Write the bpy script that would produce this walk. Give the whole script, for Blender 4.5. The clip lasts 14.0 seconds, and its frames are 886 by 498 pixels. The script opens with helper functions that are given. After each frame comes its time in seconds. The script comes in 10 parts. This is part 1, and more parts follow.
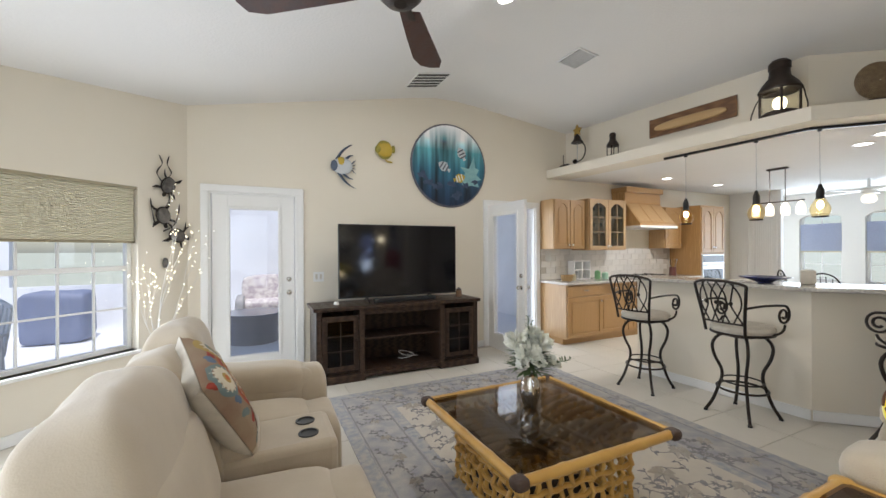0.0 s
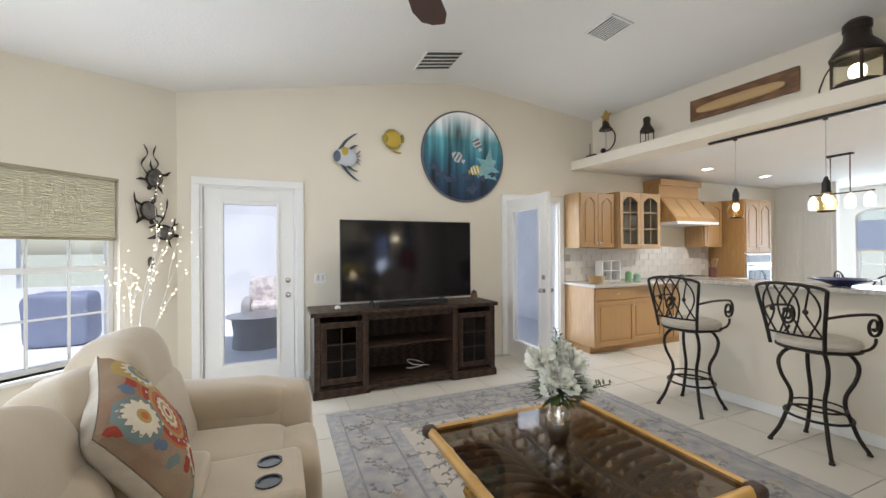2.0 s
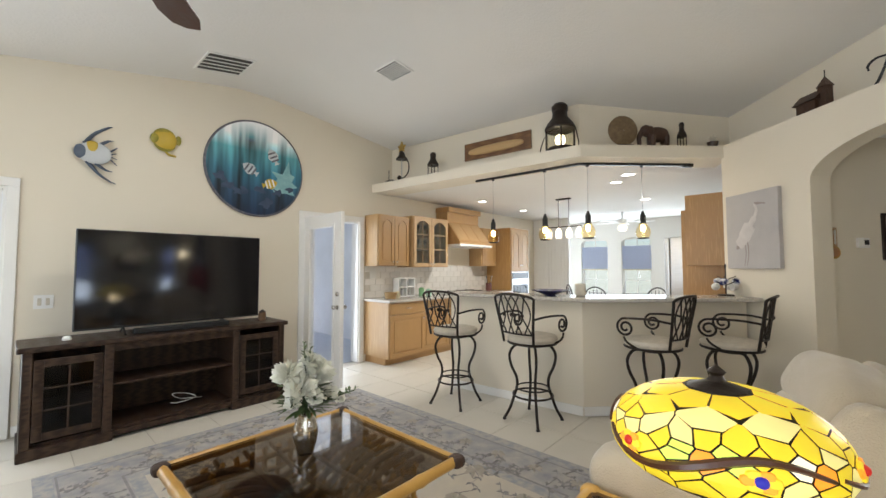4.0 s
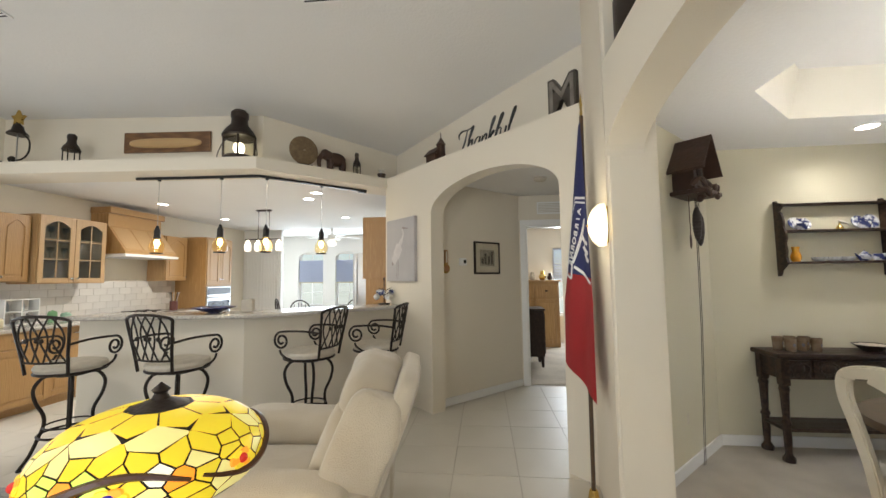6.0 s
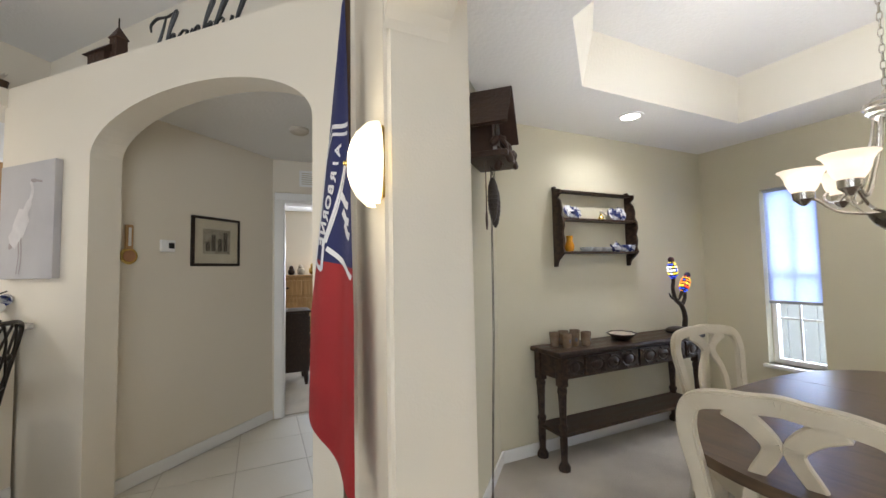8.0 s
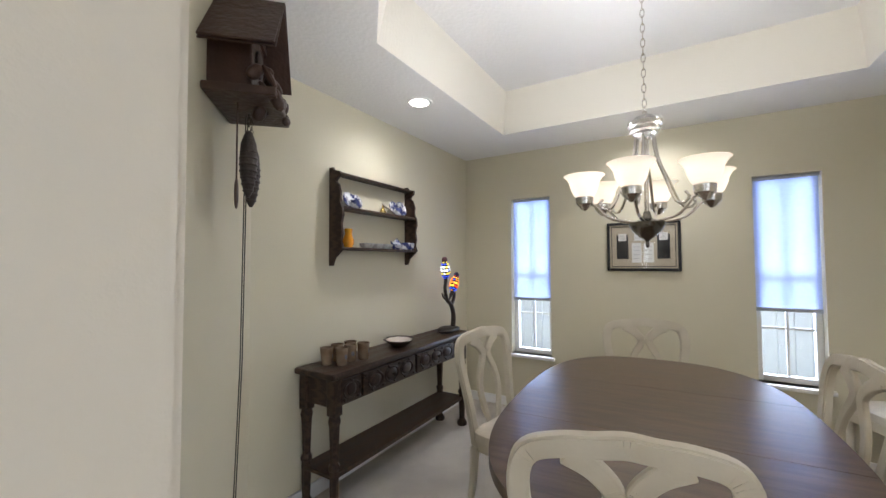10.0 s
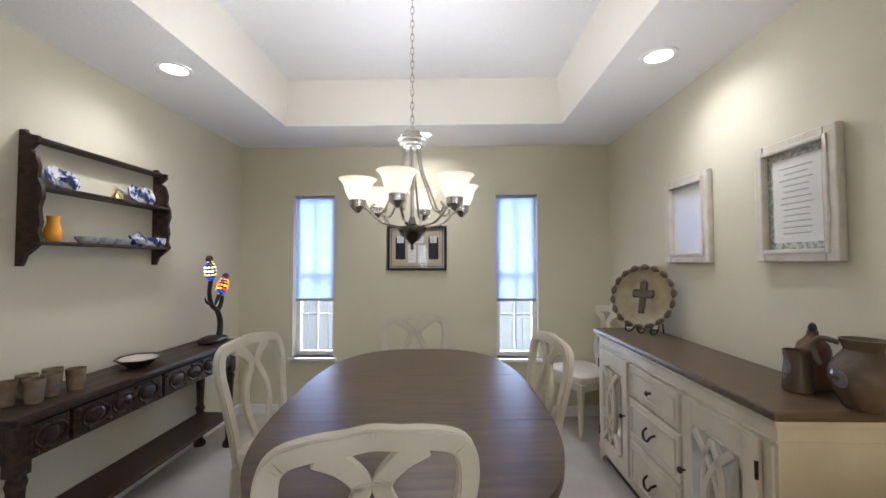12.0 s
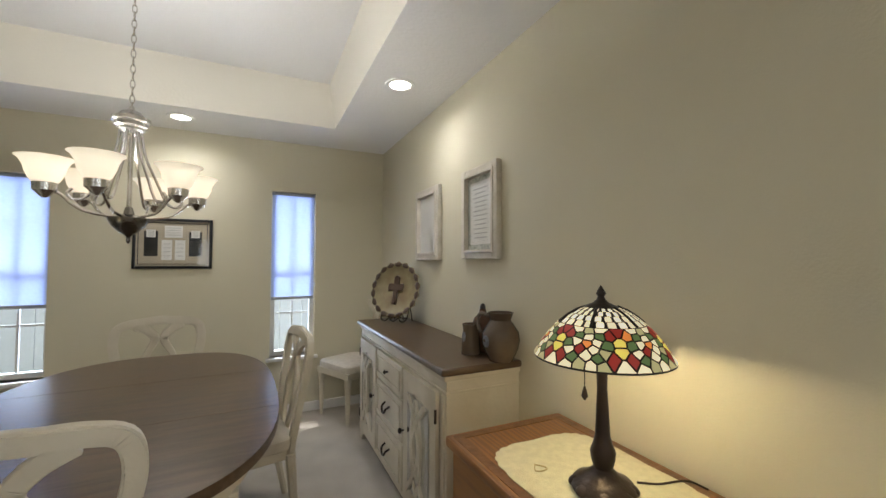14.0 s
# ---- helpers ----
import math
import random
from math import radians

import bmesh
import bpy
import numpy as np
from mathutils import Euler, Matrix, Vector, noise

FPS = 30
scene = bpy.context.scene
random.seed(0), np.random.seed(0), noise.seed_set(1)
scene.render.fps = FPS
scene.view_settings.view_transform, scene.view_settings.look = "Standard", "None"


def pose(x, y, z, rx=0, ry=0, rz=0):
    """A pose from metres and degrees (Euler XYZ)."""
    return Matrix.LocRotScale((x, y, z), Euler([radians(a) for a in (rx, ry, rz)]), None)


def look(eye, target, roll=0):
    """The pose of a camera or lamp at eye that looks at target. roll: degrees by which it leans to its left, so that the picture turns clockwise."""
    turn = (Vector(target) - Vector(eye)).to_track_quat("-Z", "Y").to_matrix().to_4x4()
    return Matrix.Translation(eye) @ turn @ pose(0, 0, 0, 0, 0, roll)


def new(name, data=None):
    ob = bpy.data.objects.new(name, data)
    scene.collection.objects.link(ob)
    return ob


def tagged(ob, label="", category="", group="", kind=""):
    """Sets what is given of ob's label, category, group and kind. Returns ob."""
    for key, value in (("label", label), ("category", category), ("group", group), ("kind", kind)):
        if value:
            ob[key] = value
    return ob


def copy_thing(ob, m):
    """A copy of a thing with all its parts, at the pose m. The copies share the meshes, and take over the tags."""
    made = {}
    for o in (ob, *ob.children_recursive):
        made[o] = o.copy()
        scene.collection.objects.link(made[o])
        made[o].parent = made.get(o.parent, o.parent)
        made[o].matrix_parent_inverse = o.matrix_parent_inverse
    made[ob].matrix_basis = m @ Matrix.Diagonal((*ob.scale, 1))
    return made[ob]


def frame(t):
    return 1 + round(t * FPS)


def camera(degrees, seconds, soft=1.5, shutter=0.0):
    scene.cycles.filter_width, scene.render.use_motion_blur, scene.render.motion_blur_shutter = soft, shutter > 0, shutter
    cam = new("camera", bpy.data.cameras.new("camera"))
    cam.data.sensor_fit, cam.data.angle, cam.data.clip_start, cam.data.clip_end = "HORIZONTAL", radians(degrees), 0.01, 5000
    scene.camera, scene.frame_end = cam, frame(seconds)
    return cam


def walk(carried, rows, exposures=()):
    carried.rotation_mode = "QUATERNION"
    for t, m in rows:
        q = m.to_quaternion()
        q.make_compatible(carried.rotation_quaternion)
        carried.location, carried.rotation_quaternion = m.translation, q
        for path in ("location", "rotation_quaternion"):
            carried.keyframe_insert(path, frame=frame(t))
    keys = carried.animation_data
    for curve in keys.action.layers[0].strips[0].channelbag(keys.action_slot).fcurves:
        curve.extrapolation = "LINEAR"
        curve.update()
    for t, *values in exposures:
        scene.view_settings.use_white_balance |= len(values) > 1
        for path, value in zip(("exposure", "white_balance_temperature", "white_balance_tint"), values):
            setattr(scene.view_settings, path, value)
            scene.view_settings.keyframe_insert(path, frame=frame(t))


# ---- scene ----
cam = camera(97.3, 14.0)
PATH = [
    (0, (0.061, 0.062, 1.401), (0.923, 1.867, 1.401), -0.3),
    (0.5, (0.152, 0.225, 1.4), (0.922, 2.071, 1.395), -0.4),
    (1, (0.222, 0.354, 1.375), (0.954, 2.215, 1.377), -0.4),
    (1.5, (0.271, 0.428, 1.368), (1.006, 2.288, 1.373), -0.4),
    (2, (0.319, 0.445, 1.371), (1.09, 2.29, 1.377), -0.4),
    (2.2, (0.353, 0.439, 1.377), (1.149, 2.274, 1.382), -0.5),
    (4.3, (0.54, 0.061, 1.364), (2.158, 1.232, 1.457), -0.2),
    (4.5, (0.542, 0.011, 1.408), (2.244, 1.057, 1.495), -0.3),
    (5, (0.558, -0.162, 1.429), (2.408, 0.591, 1.539), -0.5),
    (5.5, (0.591, -0.327, 1.427), (2.531, 0.142, 1.552), -0.6),
    (6, (0.78, -0.516, 1.377), (2.764, -0.309, 1.527), -0.7),
    (6.5, (0.999, -0.625, 1.349), (2.993, -0.682, 1.501), -0.8),
    (7, (1.304, -0.729, 1.331), (3.274, -1.041, 1.481), -0.9),
    (7.5, (1.629, -0.793, 1.348), (3.539, -1.371, 1.478), -1.0),
    (7.7, (1.752, -0.821, 1.353), (3.626, -1.511, 1.473), -1.1),
    (9.8, (2.382, -1.194, 1.37), (3.528, -2.831, 1.44), -0.2),
    (10, (2.395, -1.197, 1.371), (3.426, -2.909, 1.445), -0.3),
    (10.5, (2.394, -1.219, 1.374), (3.15, -3.068, 1.445), -0.2),
    (11, (2.384, -1.244, 1.378), (2.88, -3.18, 1.444), -0.2),
    (11.5, (2.346, -1.248, 1.375), (2.61, -3.23, 1.442), -0.1),
    (12, (2.316, -1.23, 1.377), (2.365, -3.228, 1.443), -0.1),
    (12.5, (2.27, -1.205, 1.374), (2.114, -3.198, 1.44), -0.1),
    (13, (2.21, -1.163, 1.374), (1.841, -3.127, 1.436), -0.0),
    (13.5, (2.138, -1.105, 1.37), (1.544, -3.014, 1.432), -0.0),
    (14, (2.008, -1.001, 1.356), (1.159, -2.81, 1.424), 0.1),
]
walk(cam, [(t, look(eye, target, roll)) for t, eye, target, roll in PATH],
     [(0, -0.06, 6250, 12), (2.2, 0.04, 6250, 12), (4.5, 0.08, 6550, 10), (5.5, 0.06, 6600, 10), (7.0, 0.2, 6250, 11), (7.7, 0.22, 6150, 12), (10.0, 0.08, 5960, 13), (11.0, 0.12, 5820, 14), (12.0, 0.08, 5820, 14), (13.0, 0.02, 5980, 12), (14.0, -0.2, 6260, 10)])

# ---- world, daylight, lamps ----
world = bpy.data.worlds.new("sky")
scene.world = world
world.use_nodes = True
_n, _l = world.node_tree.nodes, world.node_tree.links
_sky = _n.new("ShaderNodeTexSky")
_sky.sky_type, _sky.sun_disc = "NISHITA", False
_sky.sun_elevation, _sky.sun_rotation = radians(65), radians(175)
_l.new(_sky.outputs[0], _n["Background"].inputs[0])
_n["Background"].inputs[1].default_value = 0.15


def lamp(name, kind, m, power, colour=(1, 1, 1), size=(1, 1), angle=0.01, radius=0.03):
    d = bpy.data.lights.new(name, kind)
    d.energy, d.color = power, colour
    if kind == "AREA":
        d.shape, d.size, d.size_y = "RECTANGLE", size[0], size[1]
    elif kind == "SUN":
        d.angle = angle
    else:
        d.shadow_soft_size = radius
    if kind == "SPOT":
        d.spot_size, d.spot_blend = radians(165), 1.0
    ob = new(name, d)
    ob.matrix_world = m
    return ob


WARM, DAY = (1.0, 0.95, 0.87), (0.86, 0.93, 1.0)
lamp("sun", "SUN", look((0.5, -6, 13), (0, 0, 0)), 4.6, (1.0, 0.96, 0.90), angle=radians(0.5))
# daylight entering by the openings
lamp("window_light_northwest", "AREA", look((-1.55, 3.98, 1.0), (0.45, 1.98, 0.9)), 26, DAY, (1.5, 0.9))
lamp("window_light_west", "AREA", look((-2.1, 1.2, 1.2), (1.0, 1.0, 0.9)), 68, DAY, (2.6, 2.0))
lamp("window_light_south", "AREA", look((-0.8, -1.05, 1.3), (-0.8, 3, 1.1)), 16, DAY, (2.2, 1.9))
lamp("window_light_door", "AREA", look((0.04, 4.78, 1.05), (0.04, 0, 0.9)), 12, DAY, (0.55, 1.6))
lamp("window_light_side_door", "AREA", look((3.5, 4.95, 1.05), (3.5, 0, 0.9)), 14, DAY, (0.7, 1.9))
lamp("window_light_nook", "AREA", look((10.3, 3.3, 1.3), (5, 3.0, 1.2)), 90, (0.76, 0.88, 1.0), (3.2, 1.6))
lamp("window_light_bedroom", "AREA", look((9.2, -2.4, 1.3), (5, -1.3, 1.0)), 65, DAY, (0.9, 1.3))
lamp("window_light_dining_a", "AREA", look((3.59, -5.7, 1.35), (3.59, 0, 1.2)), 74, (0.72, 0.84, 1.0), (0.9, 1.9))
lamp("window_light_dining_b", "AREA", look((1.73, -5.7, 1.35), (1.73, 0, 1.2)), 74, (0.72, 0.84, 1.0), (0.9, 1.9))

# ---- materials ----


def mat(name, colour, rough=0.6, metal=0.0, colour2=None, scale=6.0, stretch=(1, 1, 1), mix=0.5, bump=0.15, bscale=90.0,
        spec=0.5, kind="noise", coat=0.0, detail=6.0, per=0.0, sheen=0.0):
    m = bpy.data.materials.new(name)
    m.use_nodes = True
    n, l = m.node_tree.nodes, m.node_tree.links
    b = n["Principled BSDF"]
    b.inputs["Roughness"].default_value, b.inputs["Metallic"].default_value = rough, metal
    b.inputs["Specular IOR Level"].default_value, b.inputs["Coat Weight"].default_value = spec, coat
    b.inputs["Sheen Weight"].default_value = sheen
    tc, mp = n.new("ShaderNodeTexCoord"), n.new("ShaderNodeMapping")
    l.new(tc.outputs["Object"], mp.inputs[0])
    mp.inputs["Scale"].default_value = stretch
    if kind == "wave":
        t = n.new("ShaderNodeTexWave")
        t.inputs["Distortion"].default_value, t.inputs["Detail"].default_value = 6.0, 3.0
        t.inputs["Detail Scale"].default_value = 1.6
    elif kind == "voronoi":
        t = n.new("ShaderNodeTexVoronoi")
    else:
        t = n.new("ShaderNodeTexNoise")
        t.inputs["Detail"].default_value = detail
    t.inputs["Scale"].default_value = scale
    l.new(mp.outputs[0], t.inputs["Vector"])
    c2 = colour2 or tuple(v * 0.82 for v in colour)
    r = n.new("ShaderNodeValToRGB")
    r.color_ramp.elements[0].position, r.color_ramp.elements[1].position = 0.5 - mix * 0.5, 0.5 + mix * 0.5
    r.color_ramp.elements[0].color, r.color_ramp.elements[1].color = (*c2, 1), (*colour, 1)
    l.new(t.outputs[0], r.inputs[0])
    out = r.outputs[0]
    if per:
        oi, hs, mr = n.new("ShaderNodeObjectInfo"), n.new("ShaderNodeHueSaturation"), n.new("ShaderNodeMapRange")
        l.new(oi.outputs["Random"], mr.inputs[0])
        mr.inputs[3].default_value, mr.inputs[4].default_value = 1 - per, 1 + per
        l.new(mr.outputs[0], hs.inputs["Value"])
        l.new(out, hs.inputs["Color"])
        out = hs.outputs[0]
    l.new(out, b.inputs["Base Color"])
    if bump:
        t2, bp = n.new("ShaderNodeTexNoise"), n.new("ShaderNodeBump")
        t2.inputs["Scale"].default_value, t2.inputs["Detail"].default_value = bscale, 3.0
        l.new(mp.outputs[0], t2.inputs["Vector"])
        l.new(t2.outputs[0], bp.inputs["Height"])
        bp.inputs["Strength"].default_value, bp.inputs["Distance"].default_value = bump, 0.01
        l.new(bp.outputs[0], b.inputs["Normal"])
        rr = n.new("ShaderNodeMapRange")
        l.new(t.outputs[0], rr.inputs[0])
        rr.inputs[3].default_value, rr.inputs[4].default_value = max(0.02, rough - 0.06), min(1, rough + 0.06)
        l.new(rr.outputs[0], b.inputs["Roughness"])
    return m


def glass(name, tint=(1, 1, 1), rough=0.0, clear=0.85):
    """A thin pane: partly clear, partly glossy."""
    m = bpy.data.materials.new(name)
    m.use_nodes = True
    n, l = m.node_tree.nodes, m.node_tree.links
    n.remove(n["Principled BSDF"])
    tr, gl, lw, mx = n.new("ShaderNodeBsdfTransparent"), n.new("ShaderNodeBsdfGlossy"), n.new("ShaderNodeLayerWeight"), n.new("ShaderNodeMixShader")
    tr.inputs[0].default_value = (*tint, 1)
    gl.inputs["Roughness"].default_value = rough + 0.02
    pw, ma = n.new("ShaderNodeMath"), n.new("ShaderNodeMath")
    pw.operation, ma.operation = "POWER", "MULTIPLY_ADD"
    pw.inputs[1].default_value, ma.inputs[1].default_value, ma.inputs[2].default_value = 4.0, 0.6, 0.03
    l.new(lw.outputs["Facing"], pw.inputs[0])
    l.new(pw.outputs[0], ma.inputs[0])
    l.new(ma.outputs[0], mx.inputs[0])
    l.new(tr.outputs[0], mx.inputs[1])
    l.new(gl.outputs[0], mx.inputs[2])
    l.new(mx.outputs[0], n["Material Output"].inputs[0])
    return m


def glow(name, colour, power, base=None, mottled=0.0):
    m = mat(name, base or colour, 0.4, bump=0.05)
    b = m.node_tree.nodes["Principled BSDF"]
    b.inputs["Emission Color"].default_value, b.inputs["Emission Strength"].default_value = (*colour, 1), power
    return m


WALL = mat("cream wall paint", (0.75, 0.685, 0.57), 0.75, colour2=(0.72, 0.655, 0.54), scale=1.2, bump=0.12, bscale=140)
DINE = mat("khaki wall paint", (0.62, 0.575, 0.435), 0.75, colour2=(0.595, 0.55, 0.41), scale=1.2, bump=0.12, bscale=140)
CEIL = mat("white ceiling paint", (0.80, 0.785, 0.76), 0.85, colour2=(0.77, 0.755, 0.73), scale=1.0, bump=0.3, bscale=45)
WHITE = mat("white gloss trim paint", (0.82, 0.81, 0.79), 0.35, colour2=(0.79, 0.78, 0.75), scale=2.5, bump=0.04)
TILE = mat("cream ceramic floor tile", (0.66, 0.62, 0.54), 0.42, colour2=(0.62, 0.58, 0.50), scale=3.5, bump=0.06, bscale=25, per=0.02)
GROUT = mat("grey floor grout", (0.57, 0.52, 0.45), 0.9, scale=30, bump=0.3)
CARPET = mat("beige carpet pile", (0.62, 0.55, 0.45), 0.95, colour2=(0.47, 0.41, 0.33), scale=3.2, mix=0.35, bump=1.0, bscale=380, sheen=0.3)
OAK = mat("honey oak", (0.46, 0.275, 0.11), 0.38, colour2=(0.36, 0.20, 0.075), scale=3.0, stretch=(9, 9, 0.7), kind="wave", mix=0.9, bump=0.08, bscale=60)
OAKP = mat("pale oak panel", (0.50, 0.335, 0.17), 0.4, colour2=(0.42, 0.26, 0.12), scale=2.4, stretch=(9, 9, 0.7), kind="wave", mix=0.9, bump=0.08, bscale=60)
DARKW = mat("dark stained wood", (0.058, 0.034, 0.022), 0.42, spec=0.3, colour2=(0.022, 0.012, 0.008), scale=3.0, stretch=(1, 8, 8), kind="wave", mix=0.9, bump=0.1)
BLACK = mat("black satin plastic", (0.012, 0.012, 0.013), 0.35, bump=0.03)
SCREEN = mat("black television glass", (0.006, 0.006, 0.008), 0.08, bump=0.0, spec=0.6)
IRON = mat("brown-black wrought iron", (0.035, 0.026, 0.020), 0.45, metal=0.6, colour2=(0.02, 0.015, 0.012), scale=25, bump=0.25, bscale=120)
MICRO = mat("beige microfibre upholstery", (0.53, 0.45, 0.335), 0.95, colour2=(0.41, 0.335, 0.24), scale=4.0, mix=0.6, bump=0.12, bscale=160, sheen=0.4)
CHAIRF = mat("pale cream plush upholstery", (0.56, 0.49, 0.38), 0.95, colour2=(0.45, 0.38, 0.28), scale=4.5, mix=0.6, bump=0.5, bscale=180, sheen=0.5)
SEATF = mat("cream seat fabric", (0.66, 0.60, 0.50), 0.9, scale=20, bump=0.4, bscale=300)
GRANITE = mat("pale speckled granite", (0.66, 0.62, 0.55), 0.15, colour2=(0.34, 0.31, 0.28), scale=60, mix=0.4, bump=0.0, detail=8)
CHROME = mat("polished nickel", (0.62, 0.60, 0.57), 0.2, metal=1.0, bump=0.02)
BRASS = mat("polished brass", (0.72, 0.50, 0.16), 0.22, metal=1.0, bump=0.03)
BRONZE = mat("dark bronze", (0.035, 0.024, 0.018), 0.4, metal=0.5, bump=0.15, scale=20)
BAMBOO = mat("honey bamboo cane", (0.62, 0.38, 0.10), 0.32, colour2=(0.42, 0.22, 0.05), scale=5, stretch=(1, 1, 1), mix=0.7, bump=0.12)
CANE = mat("split cane binding", (0.06, 0.032, 0.02), 0.6, scale=40, bump=0.6)
SMOKED = glass("smoked table glass", (0.30, 0.25, 0.20))
TABLEG = glass("smoked coffee table glass", (0.60, 0.55, 0.49))
RIB = mat("dark cane rib", (0.36, 0.25, 0.14), 0.4, colour2=(0.24, 0.15, 0.08), scale=8, bump=0.2)
PANE = glass("window glass", (0.97, 0.98, 1.0))
CUSTARD = mat("antique cream paint", (0.66, 0.61, 0.50), 0.5, colour2=(0.52, 0.46, 0.35), scale=3.2, mix=0.35, bump=0.15, bscale=40)
TABLEW = mat("walnut-stained table top", (0.118, 0.076, 0.046), 0.33, colour2=(0.066, 0.042, 0.025), scale=4, stretch=(1.2, 11, 11), mix=0.30, bump=0.06, bscale=30, detail=8, spec=0.45)
SHADEF = mat("tan cellular blind fabric", (0.74, 0.69, 0.54), 0.9, colour2=(0.72, 0.67, 0.52), scale=3, bump=0.02)
_t, _m = SHADEF.node_tree.nodes.new("ShaderNodeBsdfTranslucent"), SHADEF.node_tree.nodes.new("ShaderNodeMixShader")
_t.inputs[0].default_value, _m.inputs[0].default_value = (0.78, 0.72, 0.54, 1), 0.12
SHADEF.node_tree.links.new(SHADEF.node_tree.nodes["Principled BSDF"].outputs[0], _m.inputs[1])
SHADEF.node_tree.links.new(_t.outputs[0], _m.inputs[2])
SHADEF.node_tree.links.new(_m.outputs[0], SHADEF.node_tree.nodes["Material Output"].inputs[0])
CANLIGHT = glow("lamp lens", (1.0, 0.93, 0.8), 14)

# ---- mesh helpers ----


def part(name, bm, material, parent=None, label="", smooth=True):
    """Link a bmesh as one mesh object, under a thing or a part when one is given."""
    me = bpy.data.meshes.new(name)
    bmesh.ops.recalc_face_normals(bm, faces=bm.faces)
    if smooth:
        # soft shading on curves; flat faces keep crisp edges against their bevels
        for f in bm.faces:
            f.smooth = True
        for e in bm.edges:
            lf = e.link_faces
            if len(lf) == 2:
                an = e.calc_face_angle(0.0)
                if an > 0.66:
                    e.smooth = False
                elif an > 0.15:
                    a0, a1 = lf[0].calc_area(), lf[1].calc_area()
                    if a0 > 6 * a1 or a1 > 6 * a0:
                        e.smooth = False
    bm.to_mesh(me)
    bm.free()
    me.materials.append(material)
    ob = new(name, me)
    if parent:
        ob.parent = parent
    if label:
        tagged(ob, label)
    return ob


def thing(name, label, category, m=None, group="", kind=""):
    ob = new(name)
    ob.empty_display_size = 0.05
    ob.matrix_world = m or Matrix()
    return tagged(ob, label, category, group, kind)


def box(bm, x0, x1, y0, y1, z0, z1, bevel=0.0, m=None, seg=2):
    vs = bmesh.ops.create_cube(bm, size=1)["verts"]
    for v in vs:
        v.co = Vector((x0 + (v.co.x + 0.5) * (x1 - x0), y0 + (v.co.y + 0.5) * (y1 - y0), z0 + (v.co.z + 0.5) * (z1 - z0)))
    if bevel:
        es = list({e for v in vs for e in v.link_edges})
        r = bmesh.ops.bevel(bm, geom=es, offset=bevel, segments=seg, profile=0.5, affect="EDGES")
        vs = list({v for f in r["faces"] for v in f.verts} | {v for v in vs if v.is_valid})
    if m is not None:
        for v in vs:
            v.co = m @ v.co
    return bm


def prism(bm, pts, z0, z1, m=None, bevel=0.0):
    """A polygon in x, y raised from z0 to z1."""
    lo = [bm.verts.new((p[0], p[1], z0)) for p in pts]
    hi = [bm.verts.new((p[0], p[1], z1)) for p in pts]
    f = [bm.faces.new(lo[::-1]), bm.faces.new(hi)]
    k = len(pts)
    for i in range(k):
        f.append(bm.faces.new((lo[i], lo[(i + 1) % k], hi[(i + 1) % k], hi[i])))
    vs = lo + hi
    if bevel:
        es = list({e for g in f[:2] for e in g.edges})
        r = bmesh.ops.bevel(bm, geom=es, offset=bevel, segments=2, profile=0.5, affect="EDGES")
        vs = list({v for g in r["faces"] for v in g.verts} | {v for v in vs if v.is_valid})
    if m is not None:
        for v in vs:
            v.co = m @ v.co
    return bm


def lathe(bm, prof, n=24, m=None, sx=1.0, sy=1.0):
    """Turn a profile of (radius, height) round z."""
    rings = []
    for r, z in prof:
        ring = []
        for i in range(n):
            a = 2 * math.pi * i / n
            co = Vector((max(r, 0.0004) * math.cos(a) * sx, max(r, 0.0004) * math.sin(a) * sy, z))
            ring.append(bm.verts.new(m @ co if m is not None else co))
        rings.append(ring)
    for a, b in zip(rings, rings[1:]):
        for i in range(n):
            bm.faces.new((a[i], a[(i + 1) % n], b[(i + 1) % n], b[i]))
    for ring, flip in ((rings[0], True), (rings[-1], False)):
        bm.faces.new(ring[::-1] if flip else ring)
    return bm


def tube(bm, pts, r, n=8, closed=False, m=None, flat=1.0):
    """A round bar along points; r is one radius or one for each point."""
    pts = [Vector(p) for p in pts]
    k = len(pts)
    rs = r if isinstance(r, (list, tuple)) else [r] * k
    rings, side = [], None
    for i, p in enumerate(pts):
        a = pts[(i - 1) % k] if closed or i else p
        b = pts[(i + 1) % k] if closed or i < k - 1 else p
        d = (b - a).normalized()
        if side is None:
            side = d.orthogonal().normalized()
        side = (side - d * side.dot(d)).normalized()
        up = d.cross(side)
        ring = []
        for j in range(n):
            t = 2 * math.pi * j / n
            co = p + (side * math.cos(t) + up * math.sin(t) * flat) * rs[i]
            ring.append(bm.verts.new(m @ co if m is not None else co))
        rings.append(ring)
    for i in range(k if closed else k - 1):
        a, b = rings[i], rings[(i + 1) % k]
        for j in range(n):
            bm.faces.new((a[j], a[(j + 1) % n], b[(j + 1) % n], b[j]))
    if not closed:
        bm.faces.new(rings[0][::-1])
        bm.faces.new(rings[-1])
    return bm


def arc(c, r, a0, a1, n, plane="xz"):
    out = []
    for i in range(n + 1):
        a = radians(a0 + (a1 - a0) * i / n)
        u, v = r * math.cos(a), r * math.sin(a)
        out.append((c[0] + u, c[1], c[2] + v) if plane == "xz" else (c[0], c[1] + u, c[2] + v) if plane == "yz" else (c[0] + u, c[1] + v, c[2]))
    return out


